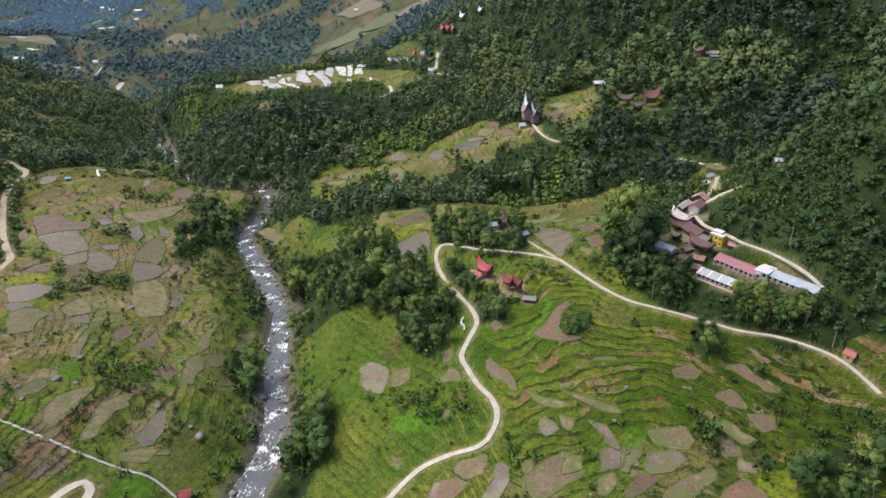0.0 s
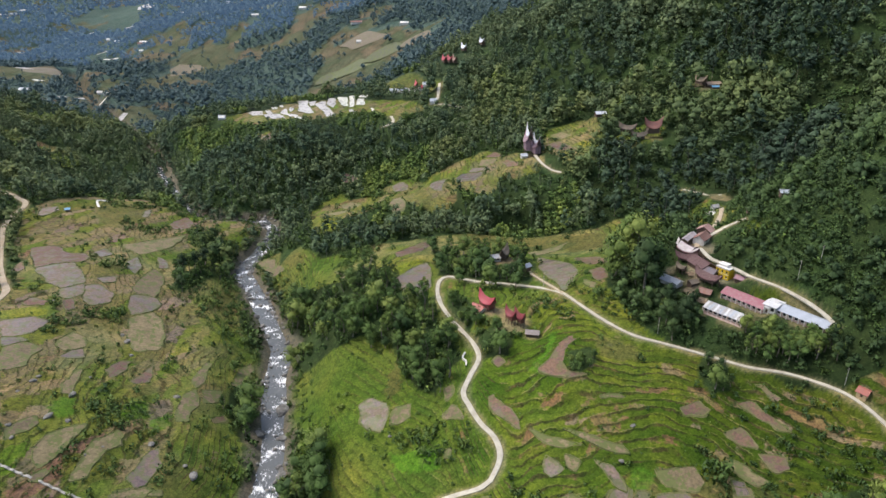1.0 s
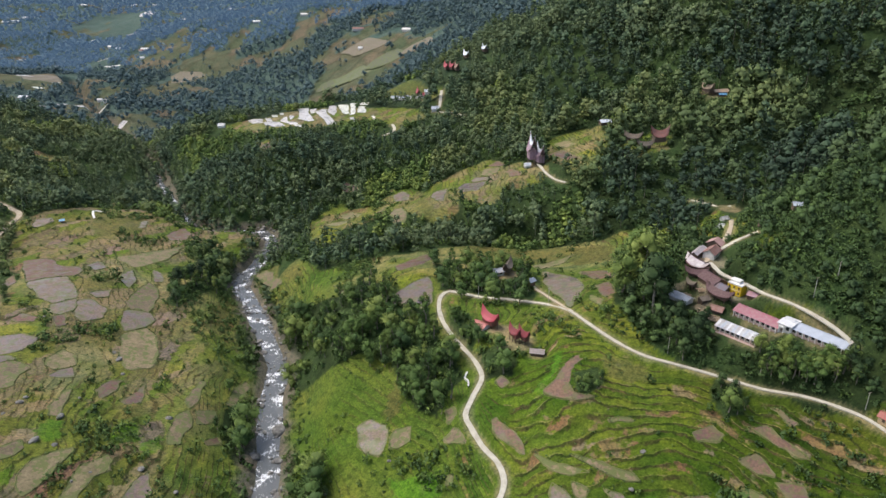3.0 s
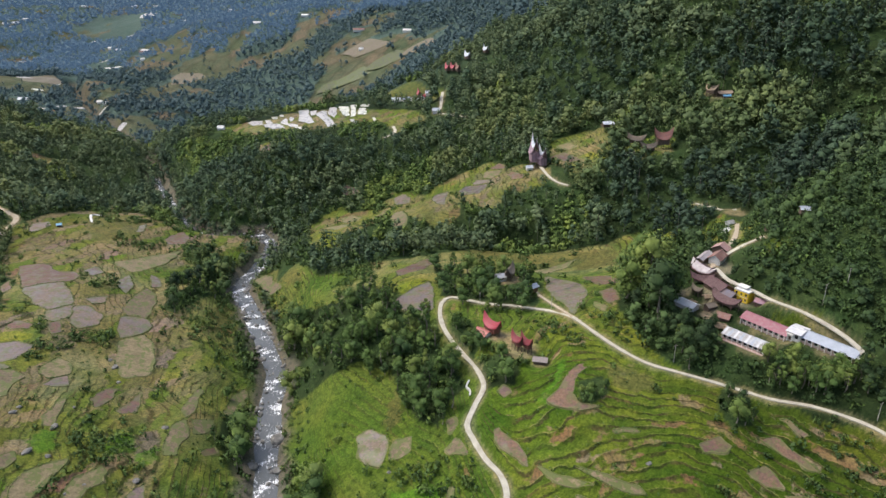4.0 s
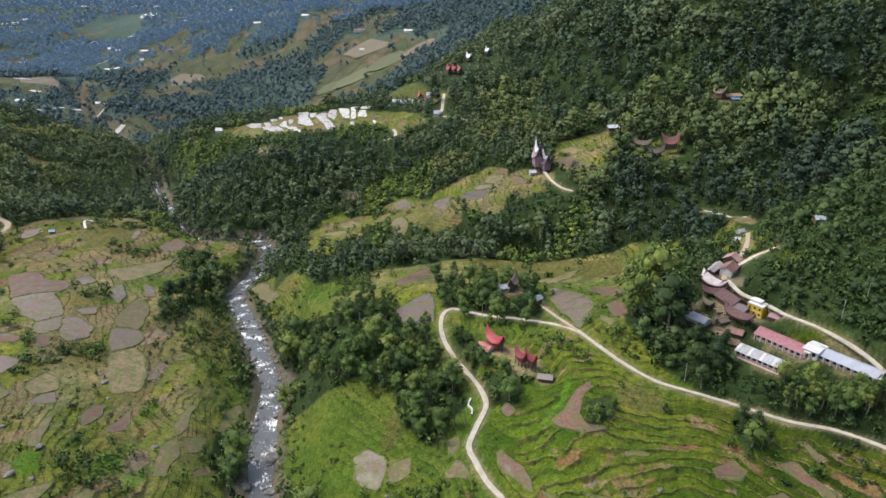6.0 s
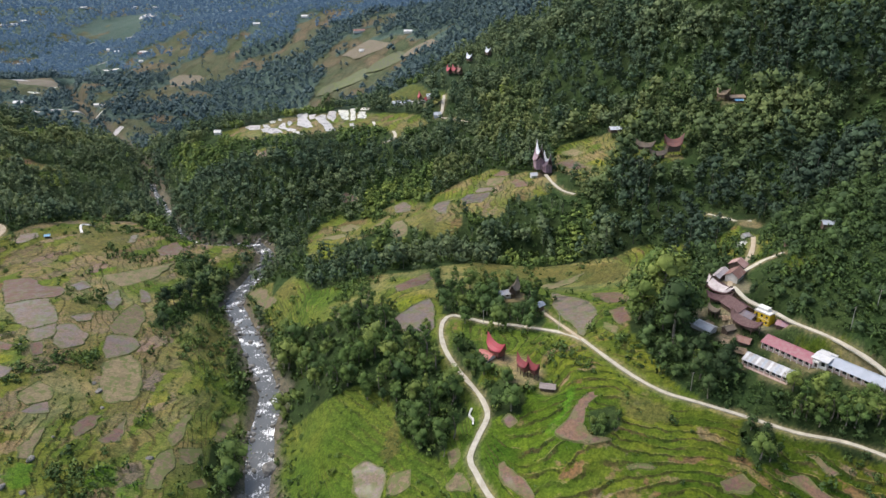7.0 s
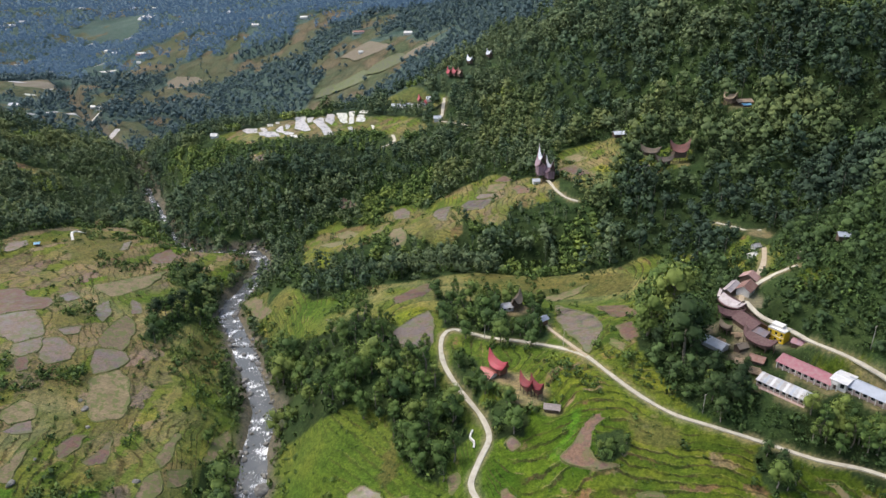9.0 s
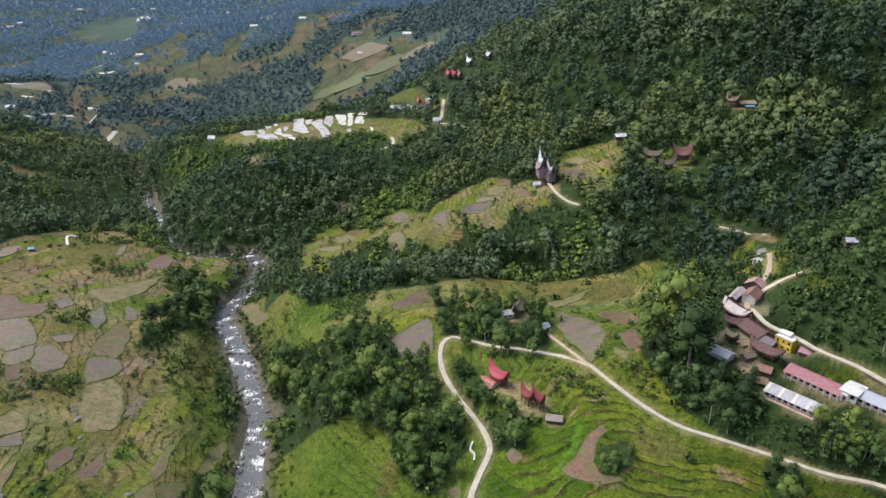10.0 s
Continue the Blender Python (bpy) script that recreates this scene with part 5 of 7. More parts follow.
def crown_points(n, height, width, rng, style):
    """Places and outward ways of leaf clumps on a crown of several lobes; the tree is `height` high, its foot at zero."""
    if style in ("round", "dark"):
        lobes, low, high = 8, 0.38, 0.86
    elif style == "tall":
        lobes, low, high = 7, 0.35, 0.93
    elif style == "bamboo":
        lobes, low, high = 10, 0.3, 0.9
    else:
        lobes, low, high = 5, 0.25, 0.75
    f = np.linspace(0, 1, lobes)
    z = height * (low + (high - low) * f)
    reach = width * 0.5 * np.sin(math.pi * (0.18 + 0.7 * f)) * (0.75 if style == "tall" else 0.8)
    a = f * lobes * 2.4 + rng.uniform(0, 6.3)
    c = np.column_stack([np.cos(a) * reach * rng.uniform(0.35, 0.9, lobes), np.sin(a) * reach * rng.uniform(0.35, 0.9, lobes), z])
    rad = width * rng.uniform(0.2, 0.34, lobes) * (0.8 if style == "tall" else 1)
    pick = rng.choice(lobes, n, p=rad ** 2 / np.sum(rad ** 2))
    d = unit(rng.normal(0, 1, (n, 3)) + (0, 0, 0.35))
    p = c[pick] + d * (rad[pick] * rng.uniform(0.75, 1.12, n))[:, None] * (1, 1, 0.85)
    if style == "bamboo":
        p[:, 2] -= 0.16 * np.linalg.norm(p[:, :2], axis=1)
    return p, d, c, rad


def lobes(c, rad, rng, body, fill):
    """The leafy masses of a crown: lumpy, uneven lobes that the single leaf clumps stand out from."""
    t = (1 + 5 ** 0.5) / 2
    ico = unit(np.array([(-1, t, 0), (1, t, 0), (-1, -t, 0), (1, -t, 0), (0, -1, t), (0, 1, t), (0, -1, -t), (0, 1, -t), (t, 0, -1), (t, 0, 1), (-t, 0, -1), (-t, 0, 1)]))
    tri = [(0, 11, 5), (0, 5, 1), (0, 1, 7), (0, 7, 10), (0, 10, 11), (1, 5, 9), (5, 11, 4), (11, 10, 2), (10, 7, 6), (7, 1, 8),
           (3, 9, 4), (3, 4, 2), (3, 2, 6), (3, 6, 8), (3, 8, 9), (4, 9, 5), (2, 4, 11), (6, 2, 10), (8, 6, 7), (9, 8, 1)]
    if body == 0.5:
        ico = np.array([(1, 0, 0), (-1, 0, 0), (0, 1, 0), (0, -1, 0), (0, 0, 1), (0, 0, -1)], float) * 1.1
        tri = [(0, 2, 4), (2, 1, 4), (1, 3, 4), (3, 0, 4), (2, 0, 5), (1, 2, 5), (3, 1, 5), (0, 3, 5)]
    if body == 2:
        pts, seen, out = list(ico), {}, []

        def middle(i, j):
            key = (min(i, j), max(i, j))
            if key not in seen:
                seen[key] = len(pts)
                pts.append(unit(pts[i] + pts[j]))
            return seen[key]

        for p, q, r in tri:
            d, e, f = middle(p, q), middle(q, r), middle(r, p)
            out += [(p, d, f), (d, q, e), (f, e, r), (d, e, f)]
        ico, tri = np.array(pts), out
    tri = np.array(tri)
    V, N = [], []
    for p, r in zip(c, rad):
        spin = rng.uniform(0, 6.3)
        way = ico @ np.array(((math.cos(spin), -math.sin(spin), 0), (math.sin(spin), math.cos(spin), 0), (0, 0, 1)))
        bumps = rng.uniform(0.72, 1.14, len(way))
        V.append(p + way * (r * fill * bumps)[:, None] * (1, 1, 0.9))
        N.append(unit(way + (0, 0, 0.75) + rng.normal(0, 0.2, way.shape)))
    F = np.concatenate([tri + len(ico) * i for i in range(len(c))])
    return np.concatenate(V), F, np.concatenate(N)


def tree_arrays(seed, n, height, width, style, size, body=1):
    """A crown's corners, faces and normals. body: 0 loose leaves alone, 0.5 plain lobes, 1 rough ones, 2 finely lumped ones."""
    rng = np.random.default_rng(seed)
    p, d, c, rad = crown_points(n, height, width, rng, style)
    V, F, N = leaf_cloud(p, d, size, rng)
    if body:
        keep = np.argsort(-rad)[:len(rad) if body == 2 else 6 if body == 1 else 4 if n > 50 else 3]
        CV, CF, CN = lobes(c[keep], rad[keep], rng, body, 0.68 if n > 50 else 0.78)
        F = np.concatenate([F, CF + len(V)])
        V = np.concatenate([V, CV])
        N = np.concatenate([N, CN])
    return V, F, N


def trunk_mesh(height, girth, seed):
    """A tapered, slightly bent trunk with three limbs."""
    rng = np.random.default_rng(seed)
    V, F = [], []

    def limb(a, b, ra, rb, parts=3, sides=6):
        start = sum(len(v) for v in V)
        a, b = np.array(a, float), np.array(b, float)
        bend = rng.normal(0, 0.05, 3) * np.linalg.norm(b - a)
        ring = np.linspace(0, 2 * math.pi, sides, endpoint=False)
        for i in range(parts + 1):
            s = i / parts
            mid = a + (b - a) * s + bend * math.sin(math.pi * s)
            r = ra + (rb - ra) * s
            V.append(mid + np.column_stack([np.cos(ring) * r, np.sin(ring) * r, np.zeros(sides)]))
        for i in range(parts):
            for j in range(sides):
                F.append((start + i * sides + j, start + i * sides + (j + 1) % sides, start + (i + 1) * sides + (j + 1) % sides, start + (i + 1) * sides + j))

    limb((0, 0, -0.8), (rng.normal(0, 0.3), rng.normal(0, 0.3), height * 0.75), girth, girth * 0.35)
    for i in range(3):
        a = rng.uniform(0, 6.3)
        z = height * (0.36 + 0.12 * i)
        limb((0, 0, z), (math.cos(a) * height * 0.2, math.sin(a) * height * 0.2, z + height * 0.22), girth * 0.5, girth * 0.15, 2, 5)
    return mesh_from("trunk", np.concatenate(V), F, BARK, True)


KINDS = []  # style, crown mesh, trunk mesh, height
for i, (style, height, width, n) in enumerate([("round", 9.5, 8.0, 760), ("round", 8.0, 6.6, 640), ("round", 11.5, 9.0, 900), ("tall", 13.0, 6.0, 760), ("tall", 11.0, 4.8, 600),
                                               ("bamboo", 13.0, 9.0, 900), ("round", 6.5, 5.4, 520), ("dark", 12.5, 8.6, 950)]):
    V, F, N = tree_arrays(100 + i, n * 4 // 5, height, width, style, 0.34 if style != "bamboo" else 0.4, 1)
    crown = mesh_from("crown", V, F, DARK_LEAF if style == "dark" else LEAF, True)
    crown.normals_split_custom_set_from_vertices(N)
    KINDS.append((style, crown, trunk_mesh(height, 0.2 + 0.012 * height, 200 + i), height))

LABELS = {"round": "broadleaf tree with a dense dark green rounded crown", "tall": "tall slender tree with a dark green narrow crown", "bamboo": "dense clump of feathery green bamboo", "dark": "large spreading tree with very dark green leaves"}
MODELS = {}


def plant_tree(kind, x, y, z, scale, turn):
    """A tree of its own, with trunk and crown; later ones of a kind are copies of the first."""
    style, crown, trunk, _ = KINDS[kind]
    m = Matrix.LocRotScale((x, y, z), Euler((0, 0, turn)), (scale, scale, scale))
    if kind in MODELS:
        made = copy_thing(MODELS[kind], pose(x, y, z, 0, 0, math.degrees(turn)))
        made.scale = (scale, scale, scale)
        return made
    root = tagged(new("tree" if style != "bamboo" else "bamboo_clump", None), LABELS[style], "tree", group="trees of the valley")
    for name, me in (("trunk", trunk), ("crown", crown)):
        child = new(name, me)
        child.parent = root
    root.matrix_world = m
    MODELS[kind] = root
    return root


def blocked(x, y, tree_gaps=True):
    """Where nothing may grow: river, roads, yards, field beds, and gaps that open the camera's view of houses and
    fields.
    """
    d, _ = near_line(x, y, RIVER)
    hit = d < 8.2 - 7.4 * smooth(608, 630, y) + 7.5 * (np.abs(y - 775) < 40) + 3 * (np.abs(y - 700) < 35) * (x > -300)
    for line, half in ROAD_LINES:
        d, _ = near_line(x, y, line[::3])
        hit |= d < half + 2.2 + 4.5 * (line[0, 1] > 450)
    for yx, yy, r, _ in YARDS:
        hit |= np.hypot(x - yx, y - yy) < r
    for yard in SCHOOL_YARDS:
        hit |= off_yard(x, y, yard) < 1.5
    for fx, fy, a, b, _ in [f[:5] for f in FLOODED_FAR]:
        hit |= (np.abs(x - fx) < a + 6) & (y > fy - b - 75) & (y < fy) & (fy > 1000)
    for gx, gy, r in TREE_GAPS if tree_gaps else ():
        hit |= np.hypot(x - gx, y - gy) < r
    for hx, hy in HAMLET + [h[:2] for h in FAR_HOUSES]:
        hit |= (np.abs(x - hx) < 9 + 4 * (hy > 1000)) & (y > hy - 40 - 20 * (hy > 1000)) & (y < hy + 6)
    return hit


def on_field(x, y):
    return field_depth(x, y) > -1.2


def spread(x0, x1, y0, y1, gap, seed):
    """Uneven places about `gap` metres apart."""
    r = np.random.default_rng(seed)
    gx, gy = np.meshgrid(np.arange(x0, x1, gap), np.arange(y0, y1, gap))
    return (gx + r.uniform(-0.48, 0.48, gx.shape) * gap).ravel(), (gy + r.uniform(-0.48, 0.48, gy.shape) * gap).ravel()


def in_sight(x, y, margin=8):
    return np.abs(x) < 0.645 * np.maximum(y, 0) + 30 + margin


def merged(name, spots, models, material, label, category):
    """One mesh of many plants: spots are rows of x, y, z, scale, turn, model, tone."""
    Vs, Fs, Ts, Ns, start = [], [], [], [], 0
    spots = np.asarray(spots)
    for i, (V, F, N) in enumerate(models):
        s = spots[spots[:, 5] == i]
        if not len(s):
            continue
        c, n = np.cos(s[:, 4])[:, None], np.sin(s[:, 4])[:, None]
        X = (V[None, :, 0] * c - V[None, :, 1] * n) * s[:, 3:4] + s[:, 0:1]
        Y = (V[None, :, 0] * n + V[None, :, 1] * c) * s[:, 3:4] + s[:, 1:2]
        Z = V[None, :, 2] * s[:, 3:4] * (0.9 + 0.25 * np.modf(s[:, 6] * 7.3)[0])[:, None] + s[:, 2:3]
        Vs.append(np.stack([X, Y, Z], -1).reshape(-1, 3))
        Fs.append((F[None] + (np.arange(len(s)) * len(V))[:, None, None] + start).reshape(-1, 3))
        Ts.append(np.repeat(s[:, 6], len(V)))
        Ns.append(np.stack([N[None, :, 0] * c - N[None, :, 1] * n, N[None, :, 0] * n + N[None, :, 1] * c, np.repeat(N[None, :, 2], len(s), 0)], -1).reshape(-1, 3))
        start += len(V) * len(s)
    me = mesh_from(name, np.concatenate(Vs), np.concatenate(Fs), material, True)
    me.normals_split_custom_set_from_vertices(np.concatenate(Ns))
    layer = me.attributes.new("tone", "FLOAT", "POINT")
    layer.data.foreach_set("value", np.concatenate(Ts).astype(np.float32))
    return tagged(new(name, me), label, category, kind="stuff")


# the groves among the fields, tree by tree
x, y = spread(-260, 180, 160, 600, 5.2, 11)
wx, wy = x + 5 * value_noise(x, y, 12, 91), y + 7 * value_noise(x, y, 12, 92)
keep = in_grove(wx, wy) & ~blocked(x, y) & ~on_field(x, y) & (rng.uniform(0, 1, len(x)) < (0.25 + 0.65 * smooth(-0.35, 0.35, value_noise(x, y, 16, 93))) * np.where(inside(x, y, GROVE_BANK_SHRUBS), 0.25, np.where(inside(x, y, GROVE_WEST_BANK), 0.75, 1.0)))
x, y = x[keep], y[keep]
order = np.argsort(y)
x, y = x[order], y[order]
z = land(x, y)
bamboo = inside(x, y, GROVE_BAMBOO)
bank_wood = inside(x, y, GROVE_WEST_BANK) | inside(x, y, GROVE_SCHOOL)
low = inside(x, y, GROVE_BANK_SHRUBS) | inside(x, y, GROVE_BUSH) | inside(x, y, GROVE_LOOP)
single = 0
REST = []
for i in range(len(x)):
    kind = 7 if bank_wood[i] and rng.uniform() < 0.35 else 5 if bamboo[i] and rng.uniform() < 0.5 + 0.5 * (y[i] > 345) else 7 if bamboo[i] else 6 if low[i] else int(rng.choice([0, 1, 2, 3, 4, 6], p=[0.26, 0.2, 0.14, 0.14, 0.16, 0.1]))
    scale = rng.uniform(0.6, 1.3) * (1.45 if rng.uniform() < 0.22 else 1.0) * (1.35 if bamboo[i] else 0.8 if low[i] or 100 < x[i] < 138 else 1.0)
    if single < 300:
        plant_tree(kind, x[i], y[i], z[i], scale, rng.uniform(0, 6.3))
        single += 1
    else:
        REST.append((x[i], y[i], z[i], scale, rng.uniform(0, 6.3), rng.integers(0, 5), rng.uniform()))

# single trees round the school and the hamlet: easting, northing, kind, size
HAMLET_TREES = [(103.9, 291.5, 7, 1.1), (110.1, 288.5, 7, 1.2), (105.0, 282.8, 7, 0.9), (115.9, 294.6, 7, 1.0), (104.0, 301.0, 7, 1.0), (121.1, 303.7, 7, 0.5), (127.7, 298.9, 7, 0.75), (135.5, 277.6, 2, 0.8), (136.2, 269.4, 3, 0.9), (135.0, 282.7, 7, 0.6), (152.3, 261.5, 0, 1.0), (157.8, 259.2, 2, 0.9), (163.1, 259.0, 7, 0.9), (157.7, 265.0, 0, 0.9), (146.7, 259.8, 3, 0.9), (116.2, 266.6, 7, 0.6)]
HAMLET_TREES += [(119.3, 261.3, 7, 0.7), (123.7, 264.3, 7, 0.65), (143.2, 267.1, 2, 0.8), (146.3, 263.7, 0, 1.0), (140.8, 270.4, 0, 0.9), (150.8, 264.9, 2, 0.8), (146.0, 271.0, 0, 0.8), (91.6, 326.7, 7, 0.9), (92.5, 309.0, 7, 0.7), (163.3, 252.5, 7, 0.8), (103.7, 313.5, 7, 0.8), (101.7, 335.0, 7, 1.0), (109.8, 358.9, 5, 1.2), (102.7, 359.0, 5, 1.2), (117.1, 364.2, 5, 1.1)]
for i, (tx, ty, kind, scale) in enumerate(HAMLET_TREES):
    if not blocked(np.array([tx]), np.array([ty]), False)[0]:
        plant_tree(kind, tx, ty, float(land(np.array([tx]), np.array([ty]))[0]), scale, 1.7 * i)

# a row of tall trees below the school
for i in range(15):
    tx = 133 + 2.3 * i + 1.2 * math.sin(2.1 * i)
    ty = 269 - 0.42 * (tx - 133) + 3.0 * math.sin(3.7 * i)
    if not blocked(np.array([tx]), np.array([ty]), False)[0]:
        plant_tree((3, 4, 3, 0, 4)[i % 5], tx, ty, float(land(np.array([tx]), np.array([ty]))[0]), 0.75 + 0.3 * abs(math.sin(5.3 * i)), i)

# woods on the slopes
NEAR = [tree_arrays(340 + i, n, h, w, st, 0.48) for i, (st, h, w, n) in enumerate([("round", 9.0, 9.0, 170), ("round", 7.0, 7.0, 140), ("tall", 13.0, 6.4, 170), ("bamboo", 10.0, 8.5, 220), ("tall", 10.5, 5.0, 140), ("shrub", 3.2, 5.5, 110)])]
MIDDLE = [tree_arrays(300 + i, n, h, w, st, 0.66, 0.5) for i, (st, h, w, n) in enumerate([("round", 9.0, 7.6, 84), ("round", 7.0, 6.4, 70), ("tall", 14.0, 5.4, 84), ("bamboo", 11.5, 8.6, 110),
                                                                                       ("round", 12.0, 8.6, 100), ("tall", 10.5, 4.2, 64), ("shrub", 4.5, 6.0, 56), ("tall", 12.0, 6.4, 90)])]
x, y = spread(-700, 520, 200, 1010, 6.7, 12)
keep = in_sight(x, y) & ~open_land(x, y) & ~in_grove(x, y) & ~on_field(x, y) & (rng.uniform(0, 1, len(x)) < 0.9)
x, y = x[keep], y[keep]
keep = ~blocked(x, y)
x, y = x[keep], y[keep]
z = land(x, y)
slope = smooth(80, 130, x) * smooth(430, 460, y)
keep = rng.uniform(0, 1, len(x)) > 0.3 * slope
x, y, z, slope = x[keep], y[keep], z[keep], slope[keep]
size = (1 + 0.3 * slope) * np.clip(1.0 + 0.3 * value_noise(x, y, 28, 51) + 0.28 * value_noise(x, y, 62, 95) + rng.gamma(1.6, 0.22, len(x)) - 0.2, 0.45, 2.0)
below_fields = (smooth(-135, -115, x) * smooth(110, 90, x) * smooth(508, 516, y) * smooth(580, 570, y)) + (np.abs(x + 155) < 80) * (y > 765) * (y < 840)
size = size * (1 - 0.5 * below_fields)
tone = np.clip(0.42 + 0.3 * value_noise(x, y, 38, 96) * smooth(560, 640, y) + 0.38 * value_noise(x, y, 80, 52) + 0.3 * value_noise(x, y, 26, 56) + rng.normal(0.03, 0.2, len(x)), 0, 0.99)
spots = np.column_stack([x, y, z - 0.5, size, rng.uniform(0, 6.3, len(x)), rng.choice(8, len(x), p=[0.17, 0.17, 0.17, 0.08, 0.08, 0.12, 0.11, 0.1]), tone])
# leaf tones hold painted light: darker in the shaded ravine, lighter on the sunlit spur
deep = smooth(110, 150, x) * smooth(330, 270, x) * smooth(545, 500, y)
edge = smooth(-70, -40, x) * smooth(120, 95, x) * smooth(560, 530, y)
spots[:, 6] = np.clip(spots[:, 6] - 0.42 * deep + 0.25 * edge + (0.36 - 0.08 * smooth(600, 680, y)) * smooth(60, -80, x) - 0.26 * smooth(80, 160, x) + 0.42 * smooth(600, 680, y) * smooth(-60, 40, x) + 0.5 * np.exp(-((x - 225) / 45) ** 2 - ((y - 400) / 60) ** 2), 0, 0.99)
light = value_noise(x, y, 60, 57) - 0.6 * deep + 0.3 * edge + (0.3 - 0.35 * smooth(600, 680, y)) * smooth(-60, -220, x) + 0.5 * value_noise(x, y, 22, 58) + 0.05 * smooth(80, 250, x) + 0.4 * smooth(250, 310, x) > 0.3
spots[light, 5] = np.where(rng.uniform(0, 1, light.sum()) < 0.6, 3, 0)
beside = spots[:, 1] < 430
near_spots = spots[beside]
near_spots[:, 5] = rng.choice(6, len(near_spots), p=[0.16, 0.2, 0.12, 0.14, 0.14, 0.24])
near_spots[:, 3] *= 0.8
# the spur's sunlight is put into these leaf tones too
near_spots[:, 6] = np.clip(near_spots[:, 6] - 0.12 * smooth(115, 145, near_spots[:, 0]) + 0.45 * np.exp(-((near_spots[:, 0] - 225) / 45) ** 2 - ((near_spots[:, 1] - 400) / 60) ** 2), 0, 0.9)
by_water = near_line(near_spots[:, 0], near_spots[:, 1], RIVER)[0] < 34
near_spots[by_water, 3] *= 0.55
near_spots = near_spots[~by_water | (rng.uniform(0, 1, len(near_spots)) < 0.6)]
merged("slope_trees", np.vstack([near_spots, np.array(REST)]) if REST else near_spots, NEAR, SLOPE_LEAF, "mixed green trees and shrubs on the near slopes", "forest")
spots, light = spots[~beside], light[~beside]
low_growth = light & (value_noise(spots[:, 0], spots[:, 1], 48, 94) + 0.5 * edge[~beside] > 0.0)
rest = spots[low_growth]
rest[:, 5], rest[:, 3] = 6, 1.1 + 0.7 * rng.uniform(0, 1, len(rest))
merged("hillside_scrub", rest, MIDDLE, SHRUB, "light green scrub on the open hillsides", "shrub")
light_spots = light & ~low_growth
merged("bamboo_thicket", spots[light_spots], MIDDLE, BAMBOO, "thickets of yellowish-green bamboo on the slopes", "forest")
spots = spots[~light]
slim = spots[np.isin(spots[:, 5], (2, 5)) & (spots[:, 1] < 660) & (rng.uniform(0, 1, len(spots)) < 0.5)]
ring = np.array([(1, 0), (-0.5, 0.87), (-0.5, -0.87)])
stem = np.vstack([np.column_stack([0.2 * ring, np.full(3, -1.0)]), np.column_stack([0.12 * ring + (0.15, 0), np.full(3, 9.5)])]) + (0, -1.9, 0)
sides = np.array([(0, 1, 4, 3), (1, 2, 5, 4), (2, 0, 3, 5)])
V = (stem[None] * np.column_stack([np.ones((len(slim), 2)), slim[:, 3]])[:, None, :] + slim[:, None, :3]).reshape(-1, 3)
tagged(new("bare_trunks", mesh_from("bare_trunks", V, (sides[None] + 6 * np.arange(len(slim))[:, None, None]).reshape(-1, 4), BARK, True)), "slender pale trunks of the hillside trees", "tree", kind="stuff")
merged("hillside_woods", spots, MIDDLE, HILL_LEAF, "dense mixed green woods covering the hillsides", "forest")

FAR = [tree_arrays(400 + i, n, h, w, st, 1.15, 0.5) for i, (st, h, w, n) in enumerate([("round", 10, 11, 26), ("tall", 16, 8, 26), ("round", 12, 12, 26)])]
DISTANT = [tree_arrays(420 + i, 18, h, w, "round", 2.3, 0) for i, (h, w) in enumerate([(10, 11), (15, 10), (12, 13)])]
x, y = spread(-1400, 700, 1000, 2100, 10.5, 13)
keep = in_sight(x, y) & (~open_land(x, y) | (rng.uniform(0, 1, len(x)) < 0.1)) & ~blocked(x, y) & ~on_field(x, y)
x, y = x[keep], y[keep]
spots = np.column_stack([x, y, land(x, y) - 1, np.clip(0.8 + 0.2 * value_noise(x, y, 90, 62) + rng.gamma(1.5, 0.2, len(x)) - 0.15, 0.35, 1.7), rng.uniform(0, 6.3, len(x)), rng.integers(0, 3, len(x)), np.clip(0.3 + 0.25 * value_noise(x, y, 150, 53) + rng.normal(0, 0.12, len(x)), 0, 0.99)])
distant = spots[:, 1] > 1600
merged("far_woods", spots[~distant], FAR, FAR_LEAF, "woods on the far valley sides, bluish haze put into their green", "forest")
merged("distant_woods", spots[distant], DISTANT, DISTANT_LEAF, "woods of the distant valley, bluish haze put into their colour and glow", "backdrop")
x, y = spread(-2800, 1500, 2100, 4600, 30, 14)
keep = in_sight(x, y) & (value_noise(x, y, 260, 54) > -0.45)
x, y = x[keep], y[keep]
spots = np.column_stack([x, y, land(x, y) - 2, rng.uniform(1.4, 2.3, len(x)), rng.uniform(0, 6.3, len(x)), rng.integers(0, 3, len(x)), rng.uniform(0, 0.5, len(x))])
merged("backdrop", spots, DISTANT, DISTANT_LEAF, "wooded hills in the far distance, bluish haze put into their colour and glow", "backdrop")

# undergrowth between the trees of the slopes
TUFTS = [tree_arrays(500 + i, 26, h, w, "shrub", 0.42, 0) for i, (h, w) in enumerate([(1.6, 2.2), (1.1, 1.8), (2.4, 2.6)])]
x, y = spread(-480, 330, 230, 700, 6.4, 16)
keep = in_sight(x, y, 10) & (~open_land(x, y) | in_grove(x, y)) & ~on_field(x, y)
x, y = x[keep], y[keep]
keep = ~blocked(x, y)
x, y = x[keep], y[keep]
